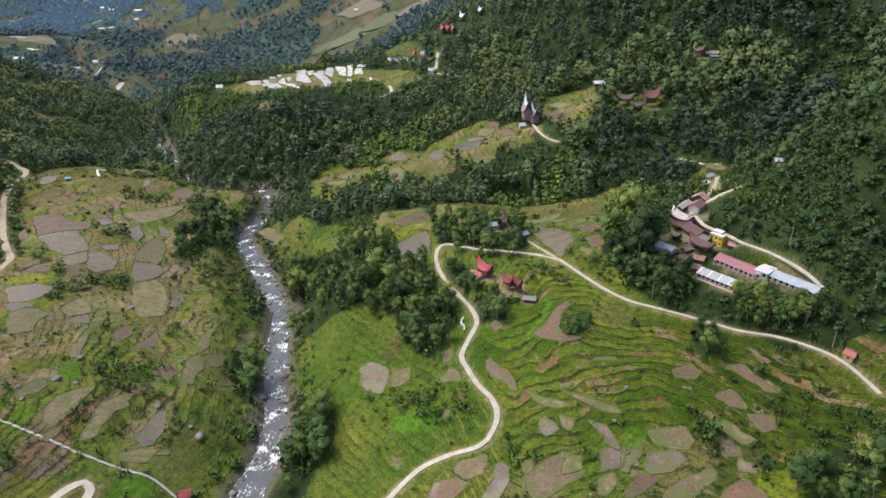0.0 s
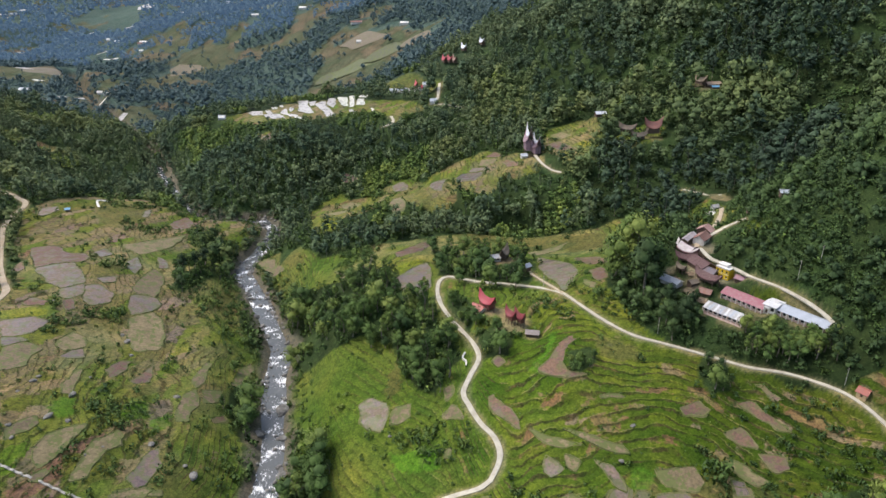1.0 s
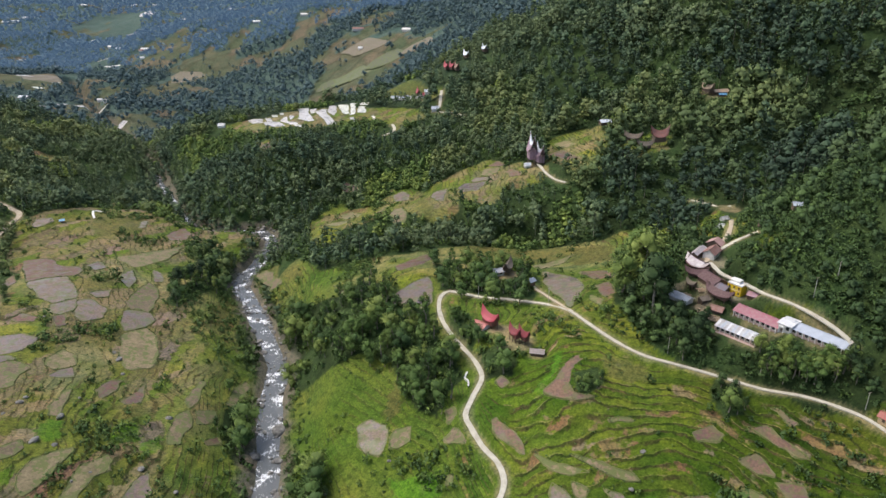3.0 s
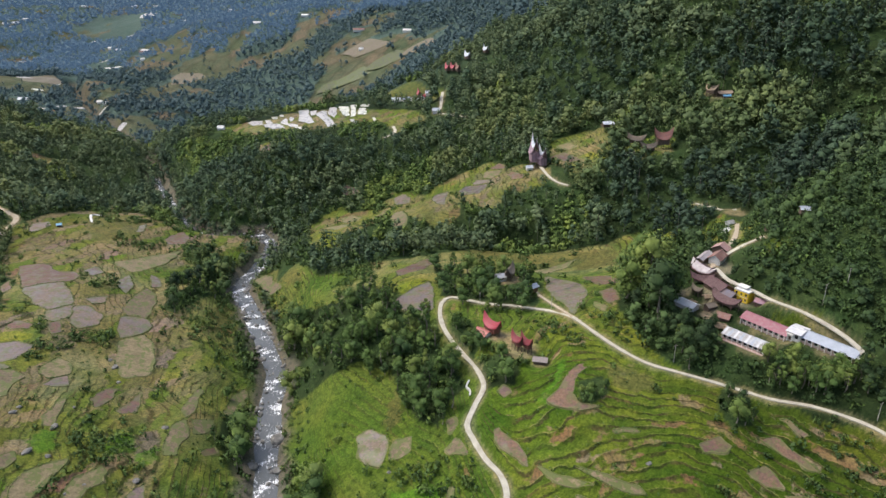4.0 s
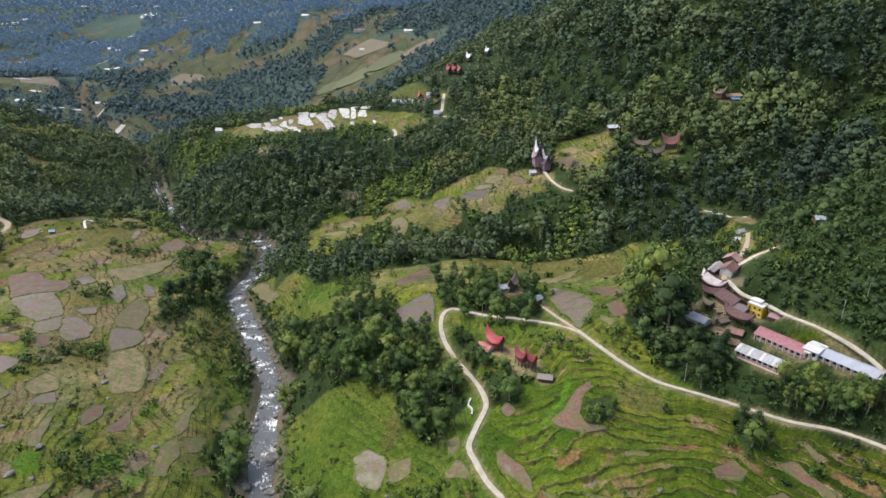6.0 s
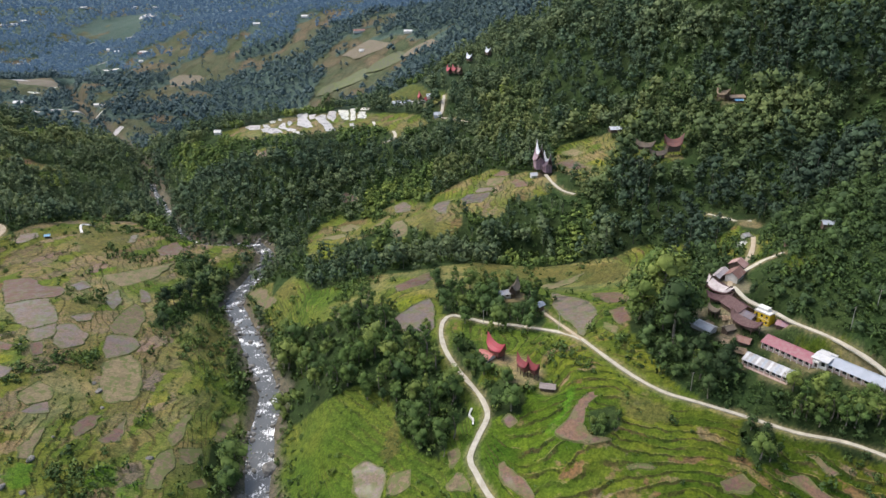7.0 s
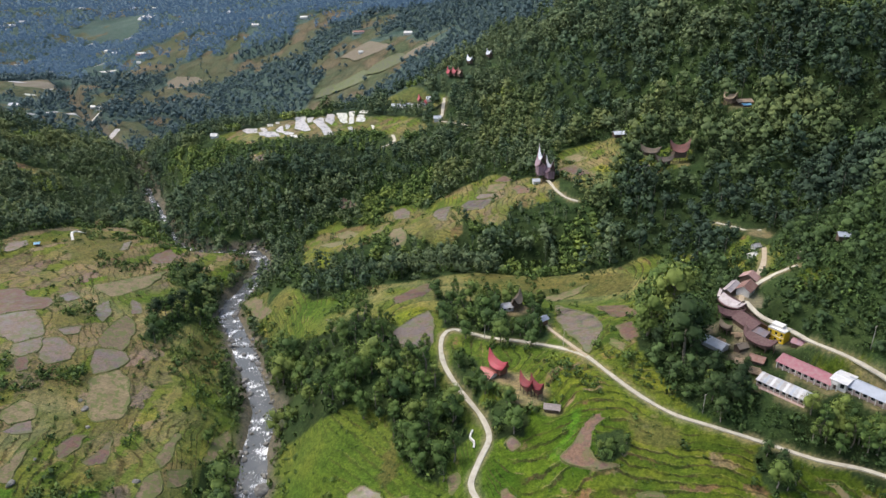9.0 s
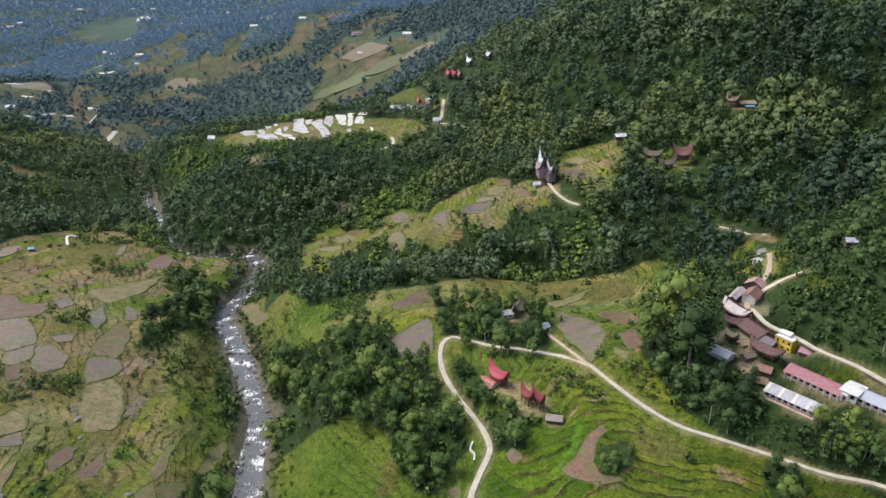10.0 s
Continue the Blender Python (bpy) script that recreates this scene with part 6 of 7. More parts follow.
spots = np.column_stack([x, y, land(x, y) - 0.1, rng.uniform(1.3, 2.8, len(x)), rng.uniform(0, 6.3, len(x)), rng.integers(0, 3, len(x)), np.clip(rng.normal(0.36, 0.22, len(x)) - 0.4 * smooth(60, 95, x), 0, 0.99)])
merged("undergrowth", spots, TUFTS, SHRUB, "bright green undergrowth between the trees", "shrub")

# shrubs and rough growth on the terrace banks
x, y = spread(-340, 230, 165, 640, 2.1, 15)
scrubby = np.zeros(x.shape, bool)
for oval in SCRUB:
    scrubby |= in_oval(x, y, oval) < 1
keep = in_sight(x, y, 20) & (open_land(x, y) | scrubby) & (~in_grove(x, y) | scrubby) & ~on_field(x, y)
x, y = x[keep], y[keep]
cx, cy, rim = plots(x, y, 13.0, 67)
scrub = np.zeros(x.shape)
for oval in SCRUB:
    scrub = np.maximum(scrub, (in_oval(x, y, oval) < 1) * oval[5])
d_river, _ = near_line(x, y, RIVER)
thick = value_noise(x, y, 31, 55) + 0.6 * value_noise(x, y, 9, 59)
chance = 0.012 + 0.6 * smooth(0.45, 0.95, thick) + 0.3 * (d_river < 22) + 0.22 * (rim < 1.3) * smooth(-90, -130, x) * smooth(-0.3, 0.4, thick)
_, f = terrace(x, y, river_land(x, y))
chance = chance + 0.16 * (f > 0.74) * smooth(-110, -135, x) * smooth(-0.2, 0.4, value_noise(x, y, 17, 79)) + 0.05 * (f > 0.74) * (x > 20)
chance = np.maximum(chance, scrub)
keep = (rng.uniform(0, 1, len(x)) < chance) & ~blocked(x, y, False)
bx, by = x[keep], y[keep]
spots = np.column_stack([bx, by, land(bx, by) - 0.15, rng.gamma(3, 0.36, len(bx)) + 0.25, rng.uniform(0, 6.3, len(bx)), rng.integers(0, 3, len(bx)), np.clip(rng.normal(0.4, 0.22, len(bx)) - 0.36 * smooth(70, 100, bx), 0, 0.99)])
BUSHES = [tree_arrays(540 + i, 46, h, w, "shrub", 0.3, 0) for i, (h, w) in enumerate([(1.5, 2.2), (1.1, 1.9), (2.1, 2.6)])]
merged("bank_shrubs", spots, BUSHES, SHRUB, "low green shrubs and tall grass on terrace banks", "shrub")
GRASS = [tree_arrays(520 + i, 9, 0.9, 1.7, "shrub", 0.42, 0) for i in range(3)]
x, y = spread(-340, 230, 165, 560, 1.6, 17)
keep = in_sight(x, y, 5) & (y < 420 + 100 * (x > -60)) 
x, y = x[keep], y[keep]
_, f = terrace(x, y, river_land(x, y))
rough_growth = smooth(-0.1, 0.5, value_noise(x, y, 21, 77) + 0.4 * value_noise(x, y, 6, 78))
keep = (((f > 0.76) & (f < 0.99) & (rng.uniform(0, 1, len(x)) < (0.85 - 0.5 * smooth(-20, 30, x)) * rough_growth * stepped_much(x, y))) | (rng.uniform(0, 1, len(x)) < 0.02 + 0.12 * rough_growth + 0.3 * ((x > 85) & (y > 235) & (y < 430) & ~open_land(x, y))))
x, y = x[keep], y[keep]
keep = (open_land(x, y) & ~in_grove(x, y) | (x > 85) & (y > 235)) & ~on_field(x, y) & ~blocked(x, y, False)
x, y = x[keep], y[keep]
for _, p in FIELDS:  # ragged grass along the dikes
    if p[:, 1].max() < 620:
        line = p[rng.uniform(0, 1, len(p)) < 0.6] + rng.normal(0, 0.5, (1, 2))
        x, y = np.concatenate([x, line[:, 0]]), np.concatenate([y, line[:, 1]])
spots = np.column_stack([x, y, land(x, y) - 0.2, rng.uniform(0.4, 0.95, len(x)), rng.uniform(0, 6.3, len(x)), rng.integers(0, 3, len(x)), np.clip(rng.normal(0.3, 0.2, len(x)), 0, 0.99)])
merged("terrace_grass", spots, GRASS, SHRUB, "rough dark grass on the risers of the terraces", "grass")


# ---- rice fields ----
FIELD_TALK = {"m": ("rice_field", "wet grey-brown muddy rice field"), "r": ("rice_field", "bare reddish-brown ploughed rice field"), "t": ("rice_field", "dry tan stubble rice field"),
              "o": ("rice_field", "fallow olive-brown grassy rice field"), "b": ("rice_field", "bare grey-brown field on the far slope"), "g": ("rice_field", "bright green young rice field"), "y": ("rice_field", "yellow-green grassy field"),
              "w": ("flooded_field", "flooded rice field, the white sky's reflection painted into its colour")}


def field(kind, outline):
    """A field bed that follows its terrace, with the low grassy dike that holds its water."""
    (x0, y0), (x1, y1) = outline.min(0), outline.max(0)
    gap = max(1.6, (x1 - x0) / 22, (y1 - y0) / 26)
    gx, gy = [a.ravel() for a in np.meshgrid(np.arange(x0, x1, gap), np.arange(y0, y1, gap))]
    ring = np.column_stack([np.vstack([outline, outline[:1]]), np.zeros(len(outline) + 1)])
    keep = inside(gx, gy, [tuple(p) for p in outline]) & (near_line(gx, gy, ring)[0] > gap * 0.5)
    n = len(outline)
    pts = np.vstack([outline, np.column_stack([gx[keep], gy[keep]])])
    verts, _, faces, *_ = delaunay_2d_cdt([Vector(p) for p in pts], [], [list(range(n))], 1, 1e-4)
    xy = np.array([v[:] for v in verts])
    z = river_land(xy[:, 0], xy[:, 1])
    level = z.mean()
    z = level + (z - level) * 0.92 + 0.02
    me = bpy.data.meshes.new("rice_field")
    me.from_pydata([(*p, h) for p, h in zip(xy, z)], [], faces)
    me.materials.append(MUD[kind])
    layer = me.attributes.new("rim", "FLOAT", "POINT")
    layer.data.foreach_set("value", (1 - np.clip(near_line(xy[:, 0], xy[:, 1], ring)[0] / 1.0, 0, 1)).astype(np.float32))
    for poly in me.polygons:
        poly.use_smooth = True
    name, label = FIELD_TALK[kind]
    root = tagged(new(name, me), label, "rice field", group="rice fields of the valley")
    if y0 > 1000:
        return
    x, y = outline[:, 0], outline[:, 1]
    z = level + (river_land(x, y) - level) * 0.92
    along = np.roll(outline, -1, 0) - np.roll(outline, 1, 0)
    out = np.column_stack([along[:, 1], -along[:, 0]]) / np.maximum(np.linalg.norm(along, axis=1), 1e-6)[:, None]
    if np.sum(x * np.roll(y, -1) - np.roll(x, -1) * y) < 0:
        out = -out
    thick = 0.15 + 0.6 * np.abs(value_noise(x, y, 5, 81))
    V = np.stack([np.column_stack([x + out[:, 0] * o * thick, y + out[:, 1] * o * thick, z + u]) for o, u in ((-0.9, -0.1), (-0.2, 0.16), (0.5, 0.12), (1.6, -0.7))], 1)
    F = [((i * 4 + j), (i * 4 + j + 1), ((i + 1) % n * 4 + j + 1), ((i + 1) % n * 4 + j)) for i in range(n) for j in range(3)]
    dike = new("dike", mesh_from("dike", V.reshape(-1, 3), F, DIKE))
    dike.parent = root


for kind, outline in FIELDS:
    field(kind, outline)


# ---- houses and other built things ----
ZINC = weathered("zinc_roof", (0.5, 0.53, 0.56), (0.36, 0.31, 0.28), 0.45, 0.5, 0.1)
PALE_ZINC = weathered("pale_zinc_roof", (0.44, 0.48, 0.55), (0.36, 0.4, 0.46), 0.3, 0.45, 0.1)
PINK_ROOF = weathered("faded_red_roof", (0.33, 0.11, 0.14), (0.34, 0.2, 0.21), 0.6, 0.55)
RED_ROOF = weathered("red_roof", (0.4, 0.045, 0.07), (0.32, 0.06, 0.07), 0.4, 0.5)
MAROON_ROOF = weathered("maroon_roof", (0.085, 0.032, 0.035), (0.13, 0.075, 0.072), 1.1, 0.65)
RUST_ROOF = weathered("rusty_roof", (0.24, 0.11, 0.085), (0.3, 0.2, 0.17), 0.5, 0.75)
BAMBOO_ROOF = weathered("old_bamboo_roof", (0.2, 0.16, 0.12), (0.13, 0.11, 0.09), 0.6, 0.9)
WHITE_PAINT = weathered("white_paint", (0.78, 0.77, 0.74), (0.62, 0.6, 0.56), 0.5, 0.7)
PINK_WALL = weathered("pink_wall", (0.55, 0.4, 0.36), (0.42, 0.32, 0.28), 0.5, 0.85)
YELLOW_PAINT = weathered("yellow_paint", (0.85, 0.6, 0.02), (0.75, 0.5, 0.03), 0.4, 0.6)
WOOD = weathered("dark_wood", (0.11, 0.075, 0.055), (0.17, 0.12, 0.09), 0.8, 0.8)
CARVED = weathered("carved_red_wood", (0.22, 0.08, 0.06), (0.12, 0.07, 0.06), 1.5, 0.7)
GLASS, _nt, _b = shader("dark_window_glass", 0.08)
_b.inputs["Base Color"].default_value = (0.02, 0.022, 0.025, 1)
TARP = weathered("blue_tarpaulin", (0.12, 0.34, 0.55), (0.2, 0.42, 0.6), 0.8, 0.5)
STONE = weathered("pale_stone", (0.5, 0.48, 0.43), (0.34, 0.32, 0.28), 0.6, 0.85)


def part(name, bm, material, parent, label=""):
    """One mesh object under a thing or under a part."""
    bmesh.ops.recalc_face_normals(bm, faces=bm.faces)
    me = bpy.data.meshes.new(name)
    bm.to_mesh(me)
    bm.free()
    me.materials.append(material)
    ob = new(name, me)
    ob.parent = parent
    return tagged(ob, label)


def box(bm, x0, x1, y0, y1, z0, z1):
    v = [bm.verts.new((x, y, z)) for x in (x0, x1) for y in (y0, y1) for z in (z0, z1)]
    for f in ((0, 1, 3, 2), (4, 6, 7, 5), (0, 4, 5, 1), (2, 3, 7, 6), (0, 2, 6, 4), (1, 5, 7, 3)):
        bm.faces.new([v[i] for i in f])
    return v


def boxes(*rows):
    bm = bmesh.new()
    for r in rows:
        box(bm, *r)
    return bm


def slab(bm, corners, thick):
    """A sheet of some thickness under four corners."""
    top = [bm.verts.new(c) for c in corners]
    low = [bm.verts.new((c[0], c[1], c[2] - thick)) for c in corners]
    n = len(corners)
    bm.faces.new(top)
    bm.faces.new(low[::-1])
    for i in range(n):
        bm.faces.new((top[i], low[i], low[(i + 1) % n], top[(i + 1) % n]))


def root_at(name, x, y, z, turn, label, category, group=""):
    root = tagged(new(name, None), label, category, group)
    root.matrix_world = pose(x, y, z, 0, 0, turn)
    return root


def house(name, x, y, turn, length, width, tall, rise, wall, roof, label, z=None, front=(), door=None, over=0.7, sheets=True, group="", ridge=0.5, category="house"):
    """A gabled house: its long side along its own x axis, its front on -y. front: places of the windows along the front, 0 to 1."""
    z = float(land(np.array([x]), np.array([y]))[0]) if z is None else z
    root = root_at(name, x, y, z, turn, label, category, group)
    l, w = length / 2, width / 2
    bm = boxes((-l, l, -w, w, -1.2, tall))
    ry = -w + 2 * w * ridge
    for sx in (-l, l):  # gable ends
        a, b, c = bm.verts.new((sx, -w, tall)), bm.verts.new((sx, w, tall)), bm.verts.new((sx, ry, tall + rise * 0.92))
        bm.faces.new((a, b, c))
    part("wall", bm, wall, root)
    drop_f, drop_b = over * rise / (w * 2 * ridge), over * rise / (w * 2 * (1 - ridge))
    bm = bmesh.new()
    e = l + over * 0.8
    n = max(1, int(length / 1.1)) if sheets else 1
    rows = []
    for i in range(n + 1):  # shallow ribs along the slope
        a, lift = -e + 2 * e * i / n, 0.05 * (i % 2)
        rows.append([(a, -w - over, tall - drop_f + lift), (a, ry, tall + rise + lift), (a, w + over, tall - drop_b + lift)])
    tops = [[bm.verts.new(p) for p in row] for row in rows]
    lows = [[bm.verts.new((p[0], p[1], p[2] - 0.12)) for p in row] for row in rows]
    for a, b, c, d in zip(tops[:-1], tops[1:], lows[:-1], lows[1:]):
        for k in (0, 1):
            bm.faces.new((a[k], b[k], b[k + 1], a[k + 1]))
            bm.faces.new((c[k], c[k + 1], d[k + 1], d[k]))
        bm.faces.new((a[0], c[0], d[0], b[0]))
        bm.faces.new((a[2], b[2], d[2], c[2]))
    for a, c in ((tops[0], lows[0]), (tops[-1], lows[-1])):
        for k in (0, 1):
            bm.faces.new((a[k], a[k + 1], c[k + 1], c[k]))
    r = part("roof", bm, roof, root)
    part("ridge_cap", boxes((-e, e, ry - 0.2, ry + 0.2, tall + rise - 0.05, tall + rise + 0.12)), roof, r)
    for f in front:
        cx = -l + length * f
        win = part("window", boxes((cx - 0.75, cx + 0.75, -w - 0.03, -w + 0.1, tall * 0.38, tall * 0.8)), GLASS, root, "dark window opening")
        part("window_frame", boxes((cx - 0.85, cx - 0.72, -w - 0.07, -w, tall * 0.35, tall * 0.83), (cx + 0.72, cx + 0.85, -w - 0.07, -w, tall * 0.35, tall * 0.83), (cx - 0.85, cx + 0.85, -w - 0.09, -w, tall * 0.33, tall * 0.38)), WHITE_PAINT, win)
    if door is not None:
        cx = -l + length * door
        part("door", boxes((cx - 0.5, cx + 0.5, -w - 0.05, -w + 0.1, 0.0, 2.05)), WOOD, root, "dark wooden door")
    return root


def boat_roof(length, width, eave, peak, sweep, thick=0.35, parts=14, sides=(0, 3)):
    """The saddle-backed roof of a highland house: a long sagging ridge that sweeps up at both ends."""
    bm = bmesh.new()
    rows = []
    for i in range(parts + 1):
        u = 2 * i / parts - 1
        a = abs(u)
        ridge = (length / 2 * u, 0, peak + sweep * a ** 2.3)
        half = width / 2 * (1 - 0.42 * a ** 2)
        ex = length / 2 * u * 0.78
        ez = eave + sweep * 0.42 * a ** 2.3
        row = []
        for s in (-1, 1):
            for f, bulge in ((1.0, 0), (0.5, -0.1 * (peak - eave)), (0.0, 0)):
                row.append((ex * f + ridge[0] * (1 - f), s * half * f, ez * f + ridge[2] * (1 - f) + bulge))
        rows.append(row)
    for s in sides:
        tops = [[bm.verts.new(p) for p in row[s:s + 3]] for row in rows]
        lows = [[bm.verts.new((p[0], p[1], p[2] - thick)) for p in row[s:s + 3]] for row in rows]
        for a, b, c, d in zip(tops[:-1], tops[1:], lows[:-1], lows[1:]):
            for k in (0, 1):
                bm.faces.new((a[k], a[k + 1], b[k + 1], b[k]))
                bm.faces.new((c[k], d[k], d[k + 1], c[k + 1]))
            bm.faces.new((a[0], b[0], d[0], c[0]))
        for t, l in ((tops[0], lows[0]), (tops[-1], lows[-1])):
            for k in (0, 1):
                bm.faces.new((t[k], l[k], l[k + 1], t[k + 1]))
    return bm


def boat_house(name, x, y, turn, length, width, roof, label, z=None, scale_up=1.0, group="saddle-roofed houses", posts=True, body=WOOD, ridge=None, other=None):
    """A highland house on posts under a saddle-backed roof; its long axis along its own x."""
    z = float(land(np.array([x]), np.array([y]))[0]) if z is None else z
    root = root_at(name, x, y, z, turn, label, "house", group)
    stilt, tall = 0.16 * length * scale_up, 0.2 * length * scale_up
    l, w = length * 0.3, width * 0.33
    bm = boxes((-l, l, -w, w, stilt, stilt + tall))
    for sx in (-1, 1):  # gable boards under the swept ends
        v = [bm.verts.new((sx * l, -w, stilt + tall)), bm.verts.new((sx * l, w, stilt + tall)), bm.verts.new((sx * l * 1.25, 0, stilt + tall + 0.2 * length))]
        bm.faces.new(v)
    part("body", bm, body, root, "carved dark wooden body")
    if posts:
        for sx in (-0.9, 0, 0.9):
            for sy in (-0.85, 0.85):
                part("post", boxes((sx * l - 0.14, sx * l + 0.14, sy * w - 0.14, sy * w + 0.14, -0.8, stilt)), WOOD, root)
        for sx in (-1, 1):
            part("front_post", boxes((sx * length * 0.43 - 0.12, sx * length * 0.43 + 0.12, -0.12, 0.12, -0.8, stilt + tall + 0.22 * length)), WOOD, root)
    e = stilt + tall - 0.3
    peak = e + 0.21 * length * scale_up
    made = part("roof", boat_roof(length, width, e, peak, 0.2 * length * scale_up, sides=(3,) if other else (0, 3)), roof, root)
    if other:
        part("roof_side", boat_roof(length, width, e, peak, 0.2 * length * scale_up, sides=(0,)), other, root, "bleached white roof side")
        part("eave_board", boat_roof(length * 1.03, width * 1.1, e - 0.5, e + 0.3, 0.2 * length * scale_up, 0.25), roof, root, "dark maroon eave")
    if ridge:
        part("ridge_cap", boat_roof(length * 1.06, width * 0.4, peak - 0.36 * (peak - e) + 0.2, peak + 0.25, 0.22 * length * scale_up, 0.3), ridge, made, "pale swept-up ridge")
    return root


WHITE_SHEET = weathered("white_roof_sheet", (0.7, 0.71, 0.72), (0.58, 0.58, 0.58), 0.4, 0.5)
S = -49.0  # bearing of the school's terraces
school = house("school_block", 131.3, 291.0, S, 18.8, 6.4, 2.9, 1.5, PINK_WALL, ZINC, "long school block with patchy pale zinc roof and pink wall", 71.0, [0.06 + 0.125 * i for i in range(8)], 0.96, ridge=0.62, category="school")
for i in range(15):  # loose new sheets over the old roof
    a = -9.6 + 1.29 * i
    bm = bmesh.new()
    slab(bm, [(a, -3.92, 2.76), (a + 0.98, -3.92, 2.76), (a + 0.98, 0.76, 4.53), (a, 0.76, 4.53)], 0.05)
    part("roof_sheet", bm, (WHITE_SHEET, ZINC, PALE_ZINC, ZINC)[i * 7 % 4], school, "pale metal roof sheet")
part("veranda_floor", boxes((-9.6, 9.6, -4.6, -3.2, -1.0, 0.15)), PINK_WALL, school)
for i in range(9):
    part("pillar", boxes((-9.3 + 2.32 * i - 0.12, -9.3 + 2.32 * i + 0.12, -4.0, -3.76, 0.15, 2.5)), WHITE_PAINT, school)
school = house("school_block", 142.4, 297.6, S - 4, 21.0, 7.0, 3.0, 1.7, PINK_WALL, PINK_ROOF, "long school block with a faded pink-red metal roof", 74.5, [0.08 + 0.12 * i for i in range(8)], 0.02, ridge=0.6, category="school")
for i in range(9):
    part("pillar", boxes((-10.2 + 2.55 * i - 0.12, -10.2 + 2.55 * i + 0.12, -4.2, -3.96, -0.6, 2.5)), WHITE_PAINT, school)
annex = house("school_office", 151.2, 288.0, S - 2, 5.6, 8.0, 4.0, 0.5, WHITE_PAINT, WHITE_SHEET, "white school office with a bright white roof", 75.9, [0.75], 0.3, sheets=False)
part("porch_gable", boxes((-2.2, 0.2, -5.2, -4.0, 2.4, 3.1), (-2.1, -1.8, -5.1, -4.8, -0.5, 2.4), (-0.2, 0.1, -5.1, -4.8, -0.5, 2.4)), WHITE_PAINT, annex)
school = house("school_block", 160.0, 278.0, S - 3, 22.5, 7.0, 3.0, 1.5, PINK_WALL, PALE_ZINC, "long school block with a pale blue-grey metal roof", 76.0, [0.08 + 0.12 * i for i in range(8)], 0.97, ridge=0.6, category="school")
for i in range(9):
    part("pillar", boxes((-10.9 + 2.7 * i - 0.12, -10.9 + 2.7 * i + 0.12, -4.2, -3.96, -0.6, 2.5)), WHITE_PAINT, school)

bm = bmesh.new()
slab(bm, [(11.4, -3.4, 2.7), (15.2, -3.0, 2.5), (15.2, 1.6, 2.7), (11.4, 1.8, 2.9)], 0.08)
part("awning", bm, WHITE_SHEET, school, "white sheet awning at the gable end")
for px, py in ((14.9, -2.8), (14.9, 1.4)):
    part("awning_post", boxes((px - 0.07, px + 0.07, py - 0.07, py + 0.07, -0.9, 2.5)), WOOD, school)

# the two-storey yellow house
yellow = root_at("yellow_house", 140.4, 320.4, 77.5, S - 3, "bright yellow two-storey house with a white flat roof", "house")
yellow.scale = (0.95, 0.95, 0.88)
part("wall", boxes((-3.7, 3.7, -2.8, 2.8, -1, 6.0)), YELLOW_PAINT, yellow)
part("roof", boxes((-3.9, 3.9, -3.0, 3.0, 6.0, 6.25), (-3.6, 1.2, -0.5, 2.6, 6.25, 7.5), (-3.8, 1.4, -0.8, 2.8, 7.5, 7.7)), WHITE_PAINT, yellow, "white flat roof with a stair head")
part("parapet", boxes((-3.9, 3.9, -3.0, -2.85, 6.25, 6.7), (3.75, 3.9, -2.85, 3.0, 6.25, 6.7), (-3.9, -3.75, -2.85, 3.0, 6.25, 6.7)), WHITE_PAINT, yellow)
part("floor_band", boxes((-3.76, 3.76, -2.9, -2.8, 3.0, 3.2)), WHITE_PAINT, yellow)
for level in (1.0, 4.0):
    for cx in (-2.5, 0.0, 2.5):
        win = part("window", boxes((cx - 0.45, cx + 0.45, -2.83, -2.7, level, level + 1.2)), GLASS, yellow, "dark window")
        part("window_frame", boxes((cx - 0.55, cx + 0.55, -2.87, -2.8, level - 0.12, level)), WHITE_PAINT, win)
house("hut", 146.4, 314.0, S + 6, 5.0, 4.4, 2.4, 0.9, WOOD, weathered("violet_roof", (0.3, 0.2, 0.26), (0.34, 0.17, 0.17), 0.8, 0.6), "small wooden hut with a violet-grey metal roof", 77.8)

# the old hamlet behind
BLEACHED_ROOF = weathered("bleached_roof", (0.5, 0.46, 0.46), (0.36, 0.3, 0.3), 0.4, 0.5)
house("village_house", 142.5, 361.5, 50, 9.5, 6.0, 3.4, 2.0, WHITE_PAINT, RUST_ROOF, "house with a rusty red-brown gabled roof beside the track", 79.0, door=0.5)
house("village_house", 147.6, 371.0, 50, 5.6, 7.4, 3.8, 2.2, WOOD, weathered("dusty_rose_roof", (0.42, 0.28, 0.26), (0.36, 0.2, 0.18), 0.5, 0.7), "narrow house with a dusty rose gabled roof", 79.4)
house("village_house", 135.6, 362.5, 50, 13.0, 3.6, 3.2, 0.9, WOOD, BLEACHED_ROOF, "long low house with a bleached white metal roof", 78.8, over=0.35)
boat_house("saddle_roof_house", 130.6, 348.0, -68, 17.0, 9.0, MAROON_ROOF, "large saddle-roofed house, maroon roof with one bleached white side", 78.4, 0.5, other=BLEACHED_ROOF)
house("village_house", 132.5, 331.0, -72, 11.5, 8.5, 2.8, 2.4, WOOD, MAROON_ROOF, "wooden house with a dark maroon metal roof", 77.5)
boat_house("saddle_roof_house", 126.8, 339.0, -22, 12.0, 5.4, MAROON_ROOF, "old dark maroon saddle-roofed house on posts", 77.0, 0.75)
boat_house("saddle_roof_house", 130.4, 315.8, -58, 16.5, 7.0, MAROON_ROOF, "long low saddle-roofed house with a dark maroon roof", 76.6, 0.6)
